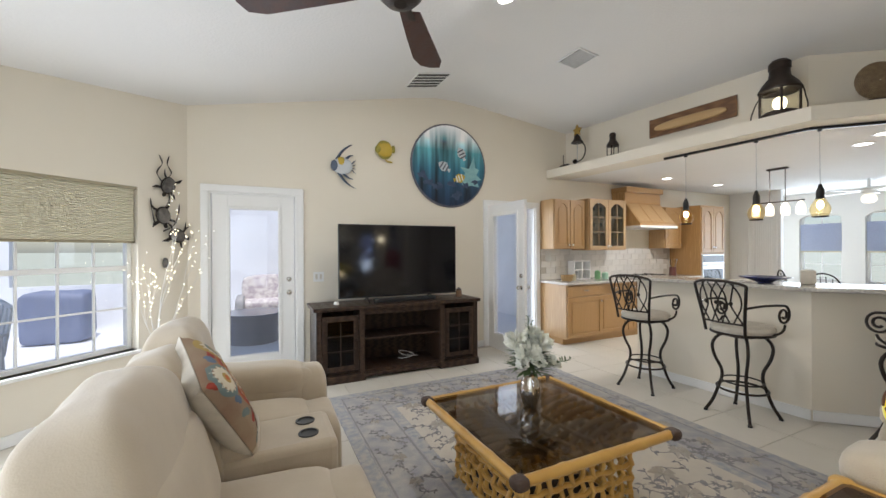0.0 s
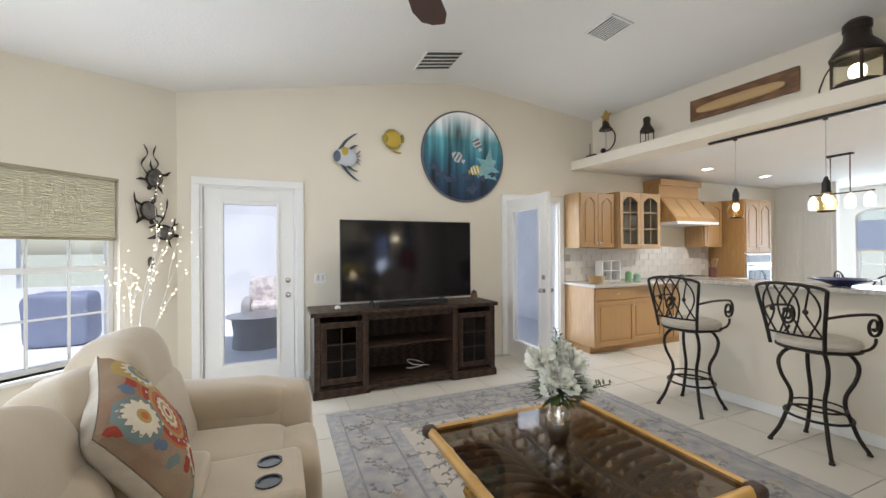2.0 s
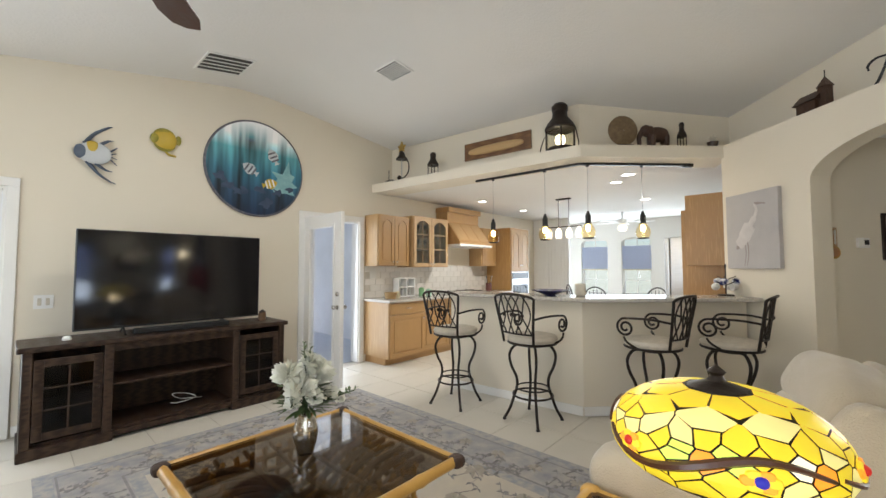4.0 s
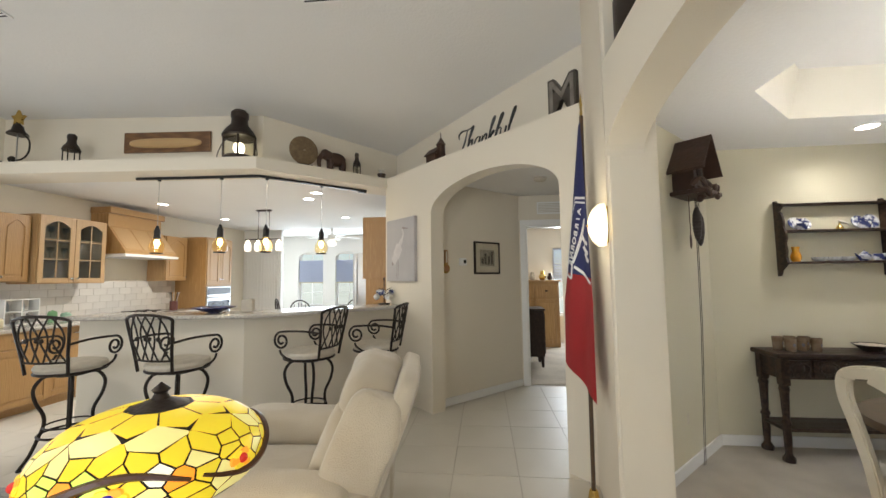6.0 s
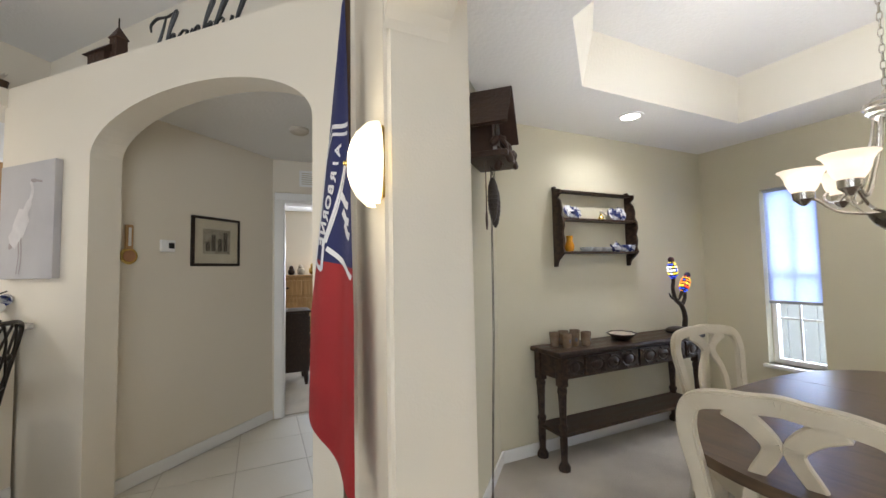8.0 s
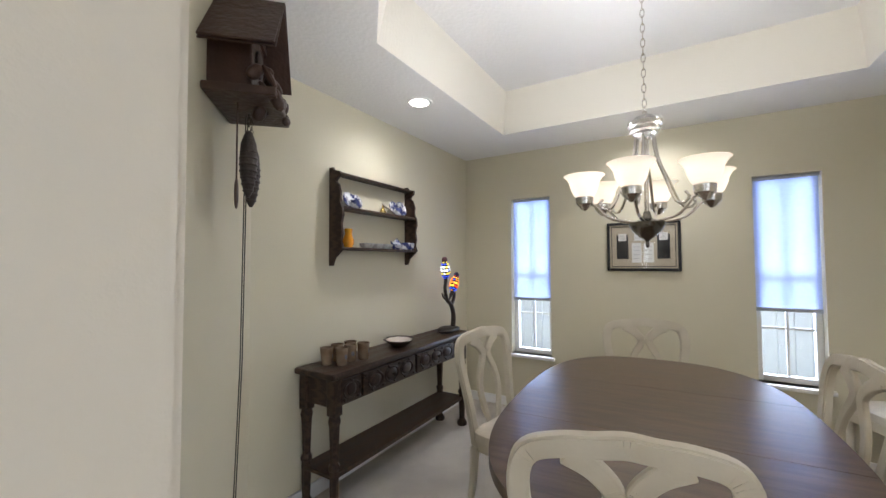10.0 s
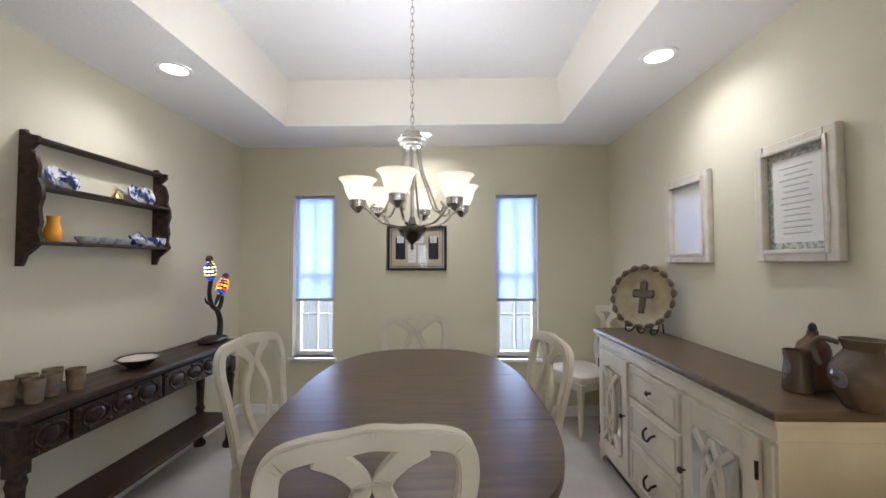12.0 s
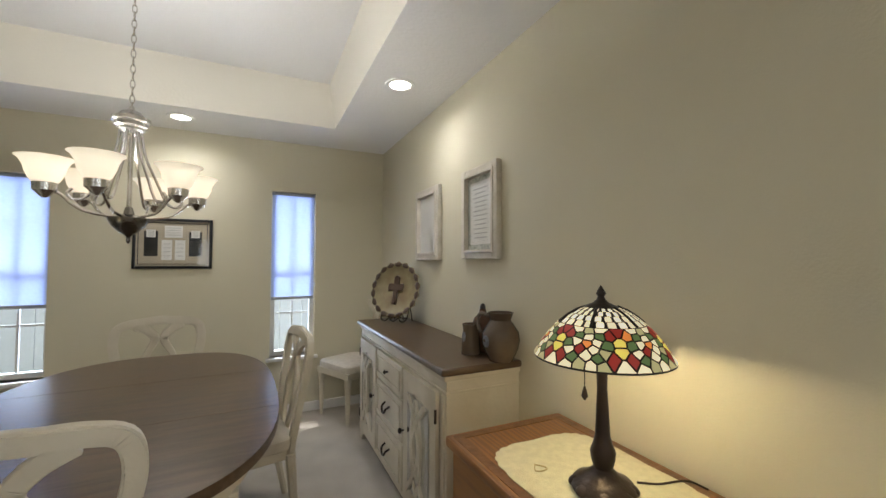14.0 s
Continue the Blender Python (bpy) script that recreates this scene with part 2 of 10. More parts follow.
def curve_pts(ctrl, n=8):
    """Smooth points through control points (Catmull-Rom)."""
    p = [Vector(c) for c in ctrl]
    p = [2 * p[0] - p[1]] + p + [2 * p[-1] - p[-2]]
    out = []
    for i in range(1, len(p) - 2):
        for j in range(n):
            t = j / n
            a, b, c, d = p[i - 1], p[i], p[i + 1], p[i + 2]
            out.append(0.5 * ((2 * b) + (c - a) * t + (2 * a - 5 * b + 4 * c - d) * t * t + (3 * b - a - 3 * c + d) * t ** 3))
    out.append(p[-2])
    return out


def cushion(bm, sx, sy, sz, m=None, e1=0.45, e2=0.35, nu=28, nv=14, puff=0.0, wrinkle=0.0, seed=0):
    """A soft block: a superellipsoid of full sizes sx, sy, sz, with slow wrinkles."""
    f = lambda v, e: math.copysign(abs(v) ** e, v)
    rings = []
    for j in range(nv + 1):
        b = -math.pi / 2 + math.pi * j / nv
        ring = []
        for i in range(nu):
            a = 2 * math.pi * i / nu
            co = Vector((f(math.cos(b), e1) * f(math.cos(a), e2) * sx / 2, f(math.cos(b), e1) * f(math.sin(a), e2) * sy / 2, f(math.sin(b), e1) * sz / 2))
            if puff:
                co.z *= 1 + puff * (1 - (2 * co.x / sx) ** 2) * (1 - (2 * co.y / sy) ** 2)
            if wrinkle:
                co += co.normalized() * wrinkle * noise.noise(Vector((co.x * 7 + seed, co.y * 7, co.z * 7)))
            ring.append(bm.verts.new(m @ co if m is not None else co))
        rings.append(ring)
    for a, b in zip(rings, rings[1:]):
        for i in range(nu):
            bm.faces.new((a[i], a[(i + 1) % nu], b[(i + 1) % nu], b[i]))
    bmesh.ops.remove_doubles(bm, verts=rings[0] + rings[-1], dist=1e-5)
    return bm


def wall_mesh(bm, p0, p1, thick, z0, z1, openings=()):
    """A wall from p0 to p1, its body to the right of that way; openings (u0, u1, zlow, zhigh, rise) go through it, rise making an arch."""
    p0, p1 = Vector((*p0, 0)), Vector((*p1, 0))
    d = p1 - p0
    length = d.length
    d.normalize()
    nrm = Vector((d.y, -d.x, 0))
    m = Matrix(((d.x, nrm.x, 0, p0.x), (d.y, nrm.y, 0, p0.y), (0, 0, 1, 0), (0, 0, 0, 1)))
    u = 0.0
    for a, b, lo, hi, rise in sorted(openings):
        if a - u > 1e-3:
            box(bm, u, a, 0, thick, z0, z1, m=m)
        if lo > z0:
            box(bm, a, b, 0, thick, z0, lo, m=m)
        if rise:
            k = 28
            pts = [(a, hi)] + [(a + (b - a) * 0.5 * (1 - math.cos(math.pi * i / k)), hi + rise * math.sin(math.pi * i / k)) for i in range(1, k)] + [(b, hi)]
            for (ua, za), (ub, zb) in zip(pts, pts[1:]):
                c = [(ua, za), (ub, zb), (ub, z1), (ua, z1)]
                f = [bm.verts.new(m @ Vector((q[0], 0, q[1]))) for q in c]
                g = [bm.verts.new(m @ Vector((q[0], thick, q[1]))) for q in c]
                bm.faces.new(f)
                bm.faces.new(g[::-1])
                bm.faces.new((f[0], f[1], g[1], g[0]))
        else:
            box(bm, a, b, 0, thick, hi, z1, m=m)
        u = b
    if length - u > 0.004:
        box(bm, u, length, 0, thick, z0, z1, m=m)
    return bm


def structure(name, bm, material, label, category, smooth=False):
    return tagged(part(name, bm, material, None, "", smooth), label, category, "", "structure")


def wall(name, p0, p1, thick, z0, z1, openings=(), material=None, label="cream painted plaster wall, smooth and clean"):
    return structure(name, wall_mesh(bmesh.new(), p0, p1, thick, z0, z1, openings), material or WALL, label, "wall", smooth=any(o[4] for o in openings))


# ---- structure ----
NW = 4.87
TOP = 3.75
# living room and kitchen north wall, two doors
wall("wall_north", (10.6, NW), (-0.59, NW), 0.16, 0, TOP, [(10.6 - 3.93, 10.6 - 3.07, 0, 2.04, 0), (10.6 - 0.48, 10.6 + 0.40, 0, 2.04, 0)])
# diagonal wall with the wide window; it runs at 45 degrees
q2 = math.sqrt(0.5)
wall("wall_northwest", (-0.59, NW), (-2.2, 3.26), 0.16, 0, TOP, [(0.48, 2.05, 0.49, 1.99, 0)])
wall("wall_west", (-2.2, 3.26), (-2.2, -1.3), 0.16, 0, TOP, [(0.75, 3.4, 0.05, 2.1, 0)])
wall("wall_south_living", (-2.36, -1.17), (0.72, -1.17), 0.16, 0, TOP, [(0.5, 2.7, 0.05, 2.1, 0)])
# arch between living and dining room, with its column
structure("wall_arch_dining", wall_mesh(bmesh.new(), (0.72, -1.178), (2.908, -1.178), 0.194, 0, 2.54, [(0.165, 2.188, 0, 2.02, 0.24)]), WALL, "cream plaster arch between living and dining room", "arch", True)
wall("wall_over_arch", (0.72, -1.38), (2.91, -1.38), 0.12, 2.56, TOP)
bm = prism(bmesh.new(), [(2.91, -1.178), (3.548, -1.242), (3.66, -1.37), (3.29, -1.45), (2.91, -1.45)], 0, TOP)
bmesh.ops.bevel(bm, geom=[e for e in bm.edges if abs(e.verts[0].co.x - 2.91) < 0.01 and abs(e.verts[1].co.x - 2.91) < 0.01 and abs(e.verts[0].co.z - e.verts[1].co.z) > 1], offset=0.018, segments=3, affect="EDGES")
structure("column", bm, WALL, "cream plaster column with rounded corners beside the arch", "column", True)
# diagonal wall with the hall arch, and its plant shelf
HA, HB = (3.548, -1.242), (5.47, 0.68)
wall("wall_arch_hall", HA, HB, 0.17, 0, 2.62, [(0.225, 1.80, 0, 2.06, 0.29)], label="cream plaster diagonal wall with a round arch to the hall")
bm = bmesh.new()
prism(bm, [(3.665, -1.36), (5.70, 0.67), (6.0, 0.60), (3.87, -1.60)], 2.50, 2.616)
structure("plant_shelf_hall", bm, WALL, "cream plaster plant shelf above the hall arch", "shelf")
wall("wall_over_hall", (3.50, -1.84), (6.2, 0.86), 0.1, 2.62, TOP)
# dining room
wall("wall_clock", (3.27, -1.42), (4.27, -2.40), -0.12, 0, 2.6, material=DINE, label="khaki painted diagonal dining room wall")
wall("wall_east_dining", (4.27, -2.40), (4.27, -4.78), -0.14, 0, 2.6, material=DINE, label="khaki painted dining room wall behind the console")
wall("wall_south_dining", (4.41, -4.78), (0.76, -4.78), -0.16, 0, 2.6, [(4.41 - 3.78, 4.41 - 3.40, 0.51, 1.99, 0), (4.41 - 1.92, 4.41 - 1.545, 0.51, 1.99, 0)], DINE, "khaki painted dining room wall with two tall windows")
wall("wall_west_dining", (0.90, -4.78), (0.90, -1.17), -0.16, 0, 2.6, material=DINE, label="khaki painted dining room wall with framed prints")
# hall and bedroom
wall("wall_hall", (4.96, 0.02), (5.95, -0.98), -0.12, 0, 2.6, label="cream painted hall wall with a small print")
wall("wall_hall_south", (3.80, -1.14), (4.90, -2.24), 0.10, 0, 2.6)
wall("wall_hall_end", (4.90, -2.24), (6.1, -2.24), 0.10, 0, 2.6)
wall("wall_bedroom_door", (5.95, -0.90), (5.95, -2.30), -0.13, 0, 2.6, [(0.17, 0.95, 0, 2.05, 0)])
wall("wall_bedroom_east", (9.3, 0.3), (9.3, -3.6), -0.14, 0, 2.6, [(2.28, 3.2, 0.58, 2.0, 0)])
wall("wall_bedroom_north", (6.08, 0.3), (9.3, 0.3), -0.1, 0, 2.6)
wall("wall_bedroom_south", (6.0, -3.6), (9.3, -3.6), 0.1, 0, 2.6)
wall("wall_bedroom_west", (6.0, -2.3), (6.0, -3.6), -0.1, 0, 2.6)
# kitchen and breakfast nook
wall("wall_kitchen_south", (5.6, 0.5), (10.6, 0.5), 0.1, 0, 2.6)
# daylight wash put into this wall's colour: ceiling white instead of cream
wall("wall_nook_east", (10.5, NW), (10.5, 0.4), -0.15, 0, 2.6, [(0.58, 1.25, 0.70, 1.95, 0.14), (1.58, 2.24, 0.70, 1.95, 0.14)], CEIL, "breakfast nook wall with two arched windows, whitened for its daylight wash")

# ceilings
bm = bmesh.new()
ridge, east, west = 2.4, 6.2, -2.4
pro = [(west, 3.47 - 0.19 * (ridge - west)), (ridge - 0.5, 3.39), (ridge - 0.15, 3.445), (ridge + 0.15, 3.45), (ridge + 0.5, 3.425), (east, 3.47 - 0.109 * (east - ridge))]
for (xa, za), (xb, zb) in zip(pro, pro[1:]):
    c = [(xa, za), (xb, zb), (xb, zb + 0.1), (xa, za + 0.1)]
    f = [bm.verts.new((x, -1.9, z)) for x, z in c]
    g = [bm.verts.new((x, 5.0, z)) for x, z in c]
    bm.faces.new(f)
    bm.faces.new(g[::-1])
    bm.faces.new((f[0], f[1], g[1], g[0]))
    bm.faces.new((f[2], f[3], g[3], g[2]))
bmesh.ops.remove_doubles(bm, verts=bm.verts, dist=1e-4)
structure("ceiling_living", bm, CEIL, "white vaulted living room ceiling", "ceiling", True)
LEDGE = [(4.16, NW), (4.39, 1.73), (5.50, 0.60)]
BACK = [(4.56, NW), (4.78, 1.90), (5.86, 0.79)]
bm = prism(bmesh.new(), LEDGE + BACK[::-1], 2.495, 2.62)
structure("plant_shelf_kitchen", bm, WALL, "cream plaster plant shelf over the kitchen bar", "shelf")
bm = wall_mesh(bmesh.new(), BACK[0], BACK[1], -0.1, 2.62, TOP)
wall_mesh(bm, BACK[1], (6.4, 0.24), -0.1, 2.62, TOP)
structure("wall_over_kitchen", bm, WALL, "cream plaster wall behind the plant shelf", "wall")
structure("ceiling_kitchen", prism(bmesh.new(), [(4.18, NW), (4.41, 1.735), (5.52, 0.61), (5.52, 0.4), (10.6, 0.4), (10.6, NW)], 2.50, 2.56), CEIL, "white flat kitchen ceiling", "ceiling")
structure("ceiling_hall", prism(bmesh.new(), [(3.665, -1.36), (5.59, 0.56), (6.1, 0.3), (9.4, 0.3), (9.4, -3.7), (4.5, -3.7), (4.42, -2.1)], 2.45, 2.50), CEIL, "white flat hall and bedroom ceiling", "ceiling")
# dining tray ceiling: a flat border, sloping sides and a raised middle
bm = bmesh.new()
TX0, TX1, TY0, TY1 = 1.47, 3.62, -4.22, -2.10
IX0, IX1, IY0, IY1, IZ = 1.53, 3.56, -4.13, -2.20, 2.76
outer = [(0.8, -4.9), (4.4, -4.9), (4.4, -2.3), (3.25, -1.41), (0.8, -1.41)]
tray = [(TX0, TY0), (TX1, TY0), (TX1, -2.62), (3.15, TY1), (TX0, TY1)]
inner = [(IX0, IY0), (IX1, IY0), (IX1, -2.66), (3.10, IY1), (IX0, IY1)]
o = [bm.verts.new((*p, 2.44)) for p in outer]
a = [bm.verts.new((*p, 2.44)) for p in tray]
b = [bm.verts.new((*p, IZ)) for p in inner]
for i in range(5):
    j = (i + 1) % 5
    bm.faces.new((o[i], o[j], a[j], a[i]))
    bm.faces.new((a[i], a[j], b[j], b[i])).material_index = 1
bm.faces.new(b)
ob = structure("ceiling_dining", bm, CEIL, "white tray ceiling with cream sides and a raised middle", "ceiling")
ob.data.materials.append(mat("cream tray paint", (0.76, 0.72, 0.63), 0.85, colour2=(0.74, 0.70, 0.61), scale=1.0, bump=0.2, bscale=60))
ob.modifiers.new("depth", "SOLIDIFY").thickness = -0.05

# floors
structure("floor_dining", prism(bmesh.new(), [(0.8, -4.85), (4.35, -4.85), (4.35, -2.35), (3.3, -1.40), (0.8, -1.40)], -0.05, 0.004), CARPET, "beige cut-pile carpet in the dining room", "carpet")
structure("floor_bedroom", prism(bmesh.new(), [(6.0, 0.3), (9.4, 0.3), (9.4, -3.6), (6.0, -3.6)], -0.05, 0.004), CARPET, "beige carpet in the bedroom", "carpet")
floor = structure("floor", prism(bmesh.new(), [(-2.4, 5.0), (10.6, 5.0), (10.6, 0.3), (6.0, 0.3), (6.0, -2.4), (4.2, -2.4), (3.2, -1.40), (-2.4, -1.40)], -0.06, -0.004), GROUT, "cream ceramic tile floor with grey grout", "floor")
# lawn colour lightened so the ground bounces light onto the fence
structure("ground", prism(bmesh.new(), [(-400, -400), (400, -400), (400, 400), (-400, 400)], -0.4, -0.12), mat("pale bounce lawn", (0.48, 0.49, 0.40), 0.95, colour2=(0.38, 0.40, 0.30), scale=0.8, bump=0.6, bscale=20), "lawn around the house, made pale to bounce light onto the fence", "lawn")


def panel_door(parent, name, w, h, m, material, arched=False, pane=None, knob=None, knob_material=None, frame_w=0.055, label=""):
    """A framed door, w wide (local x) and h high (local z), its face at local y = 0 towards -y; raised panel or glass inside."""
    bm = bmesh.new()
    f = frame_w
    box(bm, 0, f, 0, 0.02, 0, h, 0.003, m)
    box(bm, w - f, w, 0, 0.02, 0, h, 0.003, m)
    box(bm, f, w - f, 0.001, 0.02, 0, f, 0.002, m)
    if arched:
        k, rise = 10, min(0.07, 0.22 * w)
        top = [(w - f, h - 0.002), (f, h - 0.002)]
        low = [(f + (w - 2 * f) * i / k, h - f - rise + rise * math.sin(math.pi * i / k)) for i in range(k + 1)]
        pts = [(f, h - 0.002)] + low + [(w - f, h - 0.002)]
        prism(bm, pts, -0.02, -0.001, m @ pose(0, 0, 0, 90))
    else:
        box(bm, f, w - f, 0.001, 0.02, h - f, h, 0.002, m)
    d = part(name, bm, material, parent, label)
    if pane:
        bm = box(bmesh.new(), f - 0.004, w - f + 0.004, 0.009, 0.013, f - 0.004, h - f + 0.004, 0, m)
        part("pane", bm, pane, d)
        bm = bmesh.new()
        for i in (1, 2):
            box(bm, f, w - f, 0.004, 0.014, f + (h - 2 * f) * i / 3 - 0.005, f + (h - 2 * f) * i / 3 + 0.005, 0, m)
        box(bm, w / 2 - 0.005, w / 2 + 0.005, 0.0045, 0.0135, f, h - f - 0.01, 0, m)
        part("muntin", bm, material, d)
    else:
        bm = bmesh.new()
        box(bm, f - 0.004, w - f + 0.004, 0.011, 0.018, f - 0.004, h - f - (0.0 if not arched else 0.0), 0, m)
        g = f + 0.022
        if arched:
            rise = min(0.07, 0.22 * w)
            k = 10
            pts = [(g, g), (w - g, g)] + [(w - g - (w - 2 * g) * i / k, h - g - rise + rise * math.sin(math.pi * i / k)) for i in range(k + 1)]
            prism(bm, pts, -0.012, -0.003, m @ pose(0, 0, 0, 90), bevel=0.004)
        else:
            box(bm, g, w - g, 0.003, 0.012, g, h - g, 0.004, m)
        part("panel", bm, material, d)
    if knob:
        bm = lathe(bmesh.new(), [(0.004, 0), (0.005, 0.012), (0.013, 0.016), (0.015, 0.022), (0.011, 0.029), (0.001, 0.031)], 12, m @ pose(knob[0], 0, knob[1], 90))
        part("knob", bm, knob_material or CHROME, d, "round metal knob")
    return d


# ---- living room: doors, windows, trim ----
def casing(name, m, w, h, label="white door casing"):
    bm = bmesh.new()
    c = 0.075
    for x0, x1 in ((-c, 0.0), (w, w + c)):
        box(bm, x0, x1, -0.022, 0, 0, h + 0.002, 0.006, m)
    box(bm, -c, w + c, -0.024, 0, h, h + c, 0.006, m)
    box(bm, 0, 0.018, 0.0, 0.16, 0, h, 0, m)
    box(bm, w - 0.018, w, 0.0, 0.16, 0, h, 0, m)
    box(bm, 0.018, w - 0.018, 0.0, 0.16, h - 0.018, h, 0, m)
    return structure(name, bm, WHITE, label, "door casing", True)


def glazed_door(name, m, w, h, label, handle_side=1, stile=0.15):
    """A white door with one large pane; local x along its width, face towards -y."""
    d = thing(name, label, "door", m, kind="structure")
    bm = bmesh.new()
    lo, hi = 0.2, 1.86
    box(bm, 0, stile, 0, 0.045, 0, h, 0.003)
    box(bm, w - stile, w, 0, 0.045, 0, h, 0.003)
    box(bm, stile, w - stile, 0.001, 0.044, 0, lo, 0.002)
    box(bm, stile, w - stile, 0.001, 0.044, hi, h, 0.002)
    part("door_leaf", bm, WHITE, d)
    bm = bmesh.new()
    for y in (-0.012, 0.045):
        for a in ((stile - 0.012, stile + 0.022, lo - 0.01, hi + 0.01), (w - stile - 0.022, w - stile + 0.012, lo - 0.01, hi + 0.01)):
            box(bm, a[0], a[1], y, y + 0.012, a[2], a[3], 0.004)
        box(bm, stile + 0.022, w - stile - 0.022, y, y + 0.012, lo - 0.01, lo + 0.024, 0.004)
        box(bm, stile + 0.022, w - stile - 0.022, y, y + 0.012, hi - 0.024, hi + 0.01, 0.004)
    part("glazing_bead", bm, WHITE, d)
    p = part("pane", box(bmesh.new(), stile, w - stile, 0.018, 0.024, lo, hi), PANE, d)
    p.visible_shadow = False
    for k, z in enumerate((0.90, 1.05)):
        x = w - 0.06 if handle_side > 0 else 0.06
        bm = bmesh.new()
        for side in (1, -1):
            mm = pose(x, 0.0 if side > 0 else 0.045, z, 90 * side)
            lathe(bm, [(0.028, 0), (0.028, 0.008), (0.012, 0.012), (0.012, 0.035), (0.026, 0.045), (0.028, 0.058), (0.018, 0.068), (0.001, 0.07)] if k == 0 else [(0.028, 0), (0.028, 0.012), (0.02, 0.02), (0.001, 0.022)], 16, mm)
        part("door_knob" if k == 0 else "deadbolt", bm, CHROME if handle_side > 0 else BRONZE, d, "round metal door knob" if k == 0 else "metal deadbolt")
    return d


casing("trim_door_1", pose(-0.40, NW, 0), 0.88, 2.03)
glazed_door("door_1", pose(-0.375, NW + 0.03, 0.012), 0.83, 2.0, "closed white door with one tall glass pane")
casing("trim_door_2", pose(3.07, NW, 0), 0.86, 2.03)
glazed_door("door_2", pose(3.06, 4.84, 0.012, 0, 0, -91.5), 0.87, 2.0, "white glazed door standing wide open", 1, 0.14)
for z in (0.25, 1.05, 1.8):
    tagged(part("hinge", lathe(bmesh.new(), [(0.007, -0.045), (0.007, 0.045)], 8, pose(3.08, 4.855, z)), CHROME), "steel door hinge at the door jamb", "hinge", "door hinges")


def window_unit(name, m, w, h, cols, label, rows=(2, 2), deep=0.09):
    """A white single-hung window: frame, two sashes, muntins, panes, sill; local x along it, room at -y."""
    d = thing(name, label, "window", m, kind="structure")
    bm = bmesh.new()
    f = 0.04
    for a in ((0, f, 0, h), (w - f, w, 0, h), (f, w - f, 0, f), (f, w - f, h - f, h)):
        box(bm, a[0], a[1], deep, deep + 0.06, a[2], a[3], 0.004)
    box(bm, f, w - f, deep + 0.002, deep + 0.05, h * 0.5 - 0.022, h * 0.5 + 0.022, 0.004)
    part("window_frame", bm, WHITE, d)
    bm = bmesh.new()
    for (z0, z1), nr in zip(((f, h * 0.5 - 0.022), (h * 0.5 + 0.022, h - f)), rows):
        for i in range(1, cols):
            x = f + (w - 2 * f) * i / cols
            box(bm, x - 0.008, x + 0.008, deep + 0.018, deep + 0.036, z0, z1)
        for i in range(1, nr):
            z = z0 + (z1 - z0) * i / nr
            box(bm, f, w - f, deep + 0.02, deep + 0.034, z - 0.008, z + 0.008)
    part("muntin", bm, WHITE, d)
    p = part("pane", box(bmesh.new(), f, w - f, deep + 0.025, deep + 0.029, f, h - f), PANE, d)
    p.visible_shadow = False
    part("window_sill", box(bmesh.new(), -0.03, w + 0.03, -0.035, deep, -0.03, 0.0, 0.006), WHITE, d)
    return d


# frame of the diagonal wall: u runs along it from its east corner, room towards -y
def diag(u, z):
    return Matrix.Translation((-0.59 - q2 * u, NW - q2 * u, z)) @ Matrix.Rotation(radians(45), 4, "Z")


window_unit("window_1", diag(2.05, 0.49), 1.57, 1.5, 6, "wide white window with small panes", (2, 2))
bl = thing("cellular_blind", "tan cellular blind half lowered over the window", "blind", diag(2.05, 1.47))
for i in range(24):
    z = 0.02 + 0.02 * i
    part("cell", prism(bmesh.new(), [(0.02, z), (0.032, z + 0.01), (0.02, z + 0.02), (0.05, z + 0.02), (0.062, z + 0.01), (0.05, z)], 0.02, 1.55, Matrix(((0, 0, 1, 0), (1, 0, 0, 0), (0, 1, 0, 0), (0, 0, 0, 1)))), SHADEF, bl)
part("bottom_rail", box(bmesh.new(), 0.015, 1.555, 0.018, 0.066, 0.0, 0.022, 0.004), mat("tan rail", (0.30, 0.25, 0.15), 0.5), bl)
part("head_rail", box(bmesh.new(), 0.005, 1.565, 0.005, 0.07, 0.495, 0.525, 0.004), mat("tan head rail", (0.36, 0.31, 0.2), 0.5), bl)


def baseboard(name, pts, material=WHITE):
    bm = bmesh.new()
    for (a, b) in pts:
        a, b = Vector((*a, 0)), Vector((*b, 0))
        d = (b - a)
        ln = d.length
        d.normalize()
        n2 = Vector((d.y, -d.x, 0))
        m = Matrix(((d.x, n2.x, 0, a.x), (d.y, n2.y, 0, a.y), (0, 0, 1, 0.004), (0, 0, 0, 1)))
        box(bm, 0.002, ln - 0.002, -0.016, -0.002, 0, 0.085, 0.004, m)
    return structure(name, bm, WHITE, "white painted baseboard", "baseboard", True)


baseboard("baseboard_living", [((2.99, NW), (0.565, NW)), ((-0.48, NW), (-0.59, NW)), ((-0.59, NW), (-2.2, 3.26)), ((4.97, 0.18), (4.84, 0.05)), ((5.2, 0.41), (4.97, 0.18)), ((3.705, -1.085), (3.55, -1.24))])
baseboard("baseboard_hall", [((5.95, -0.98), (4.90, 0.08))])
baseboard("baseboard_dining", [((4.27, -2.40), (3.27, -1.42)), ((4.27, -4.78), (4.27, -2.40)), ((0.90, -4.78), (4.27, -4.78)), ((0.90, -1.42), (0.90, -4.78))])


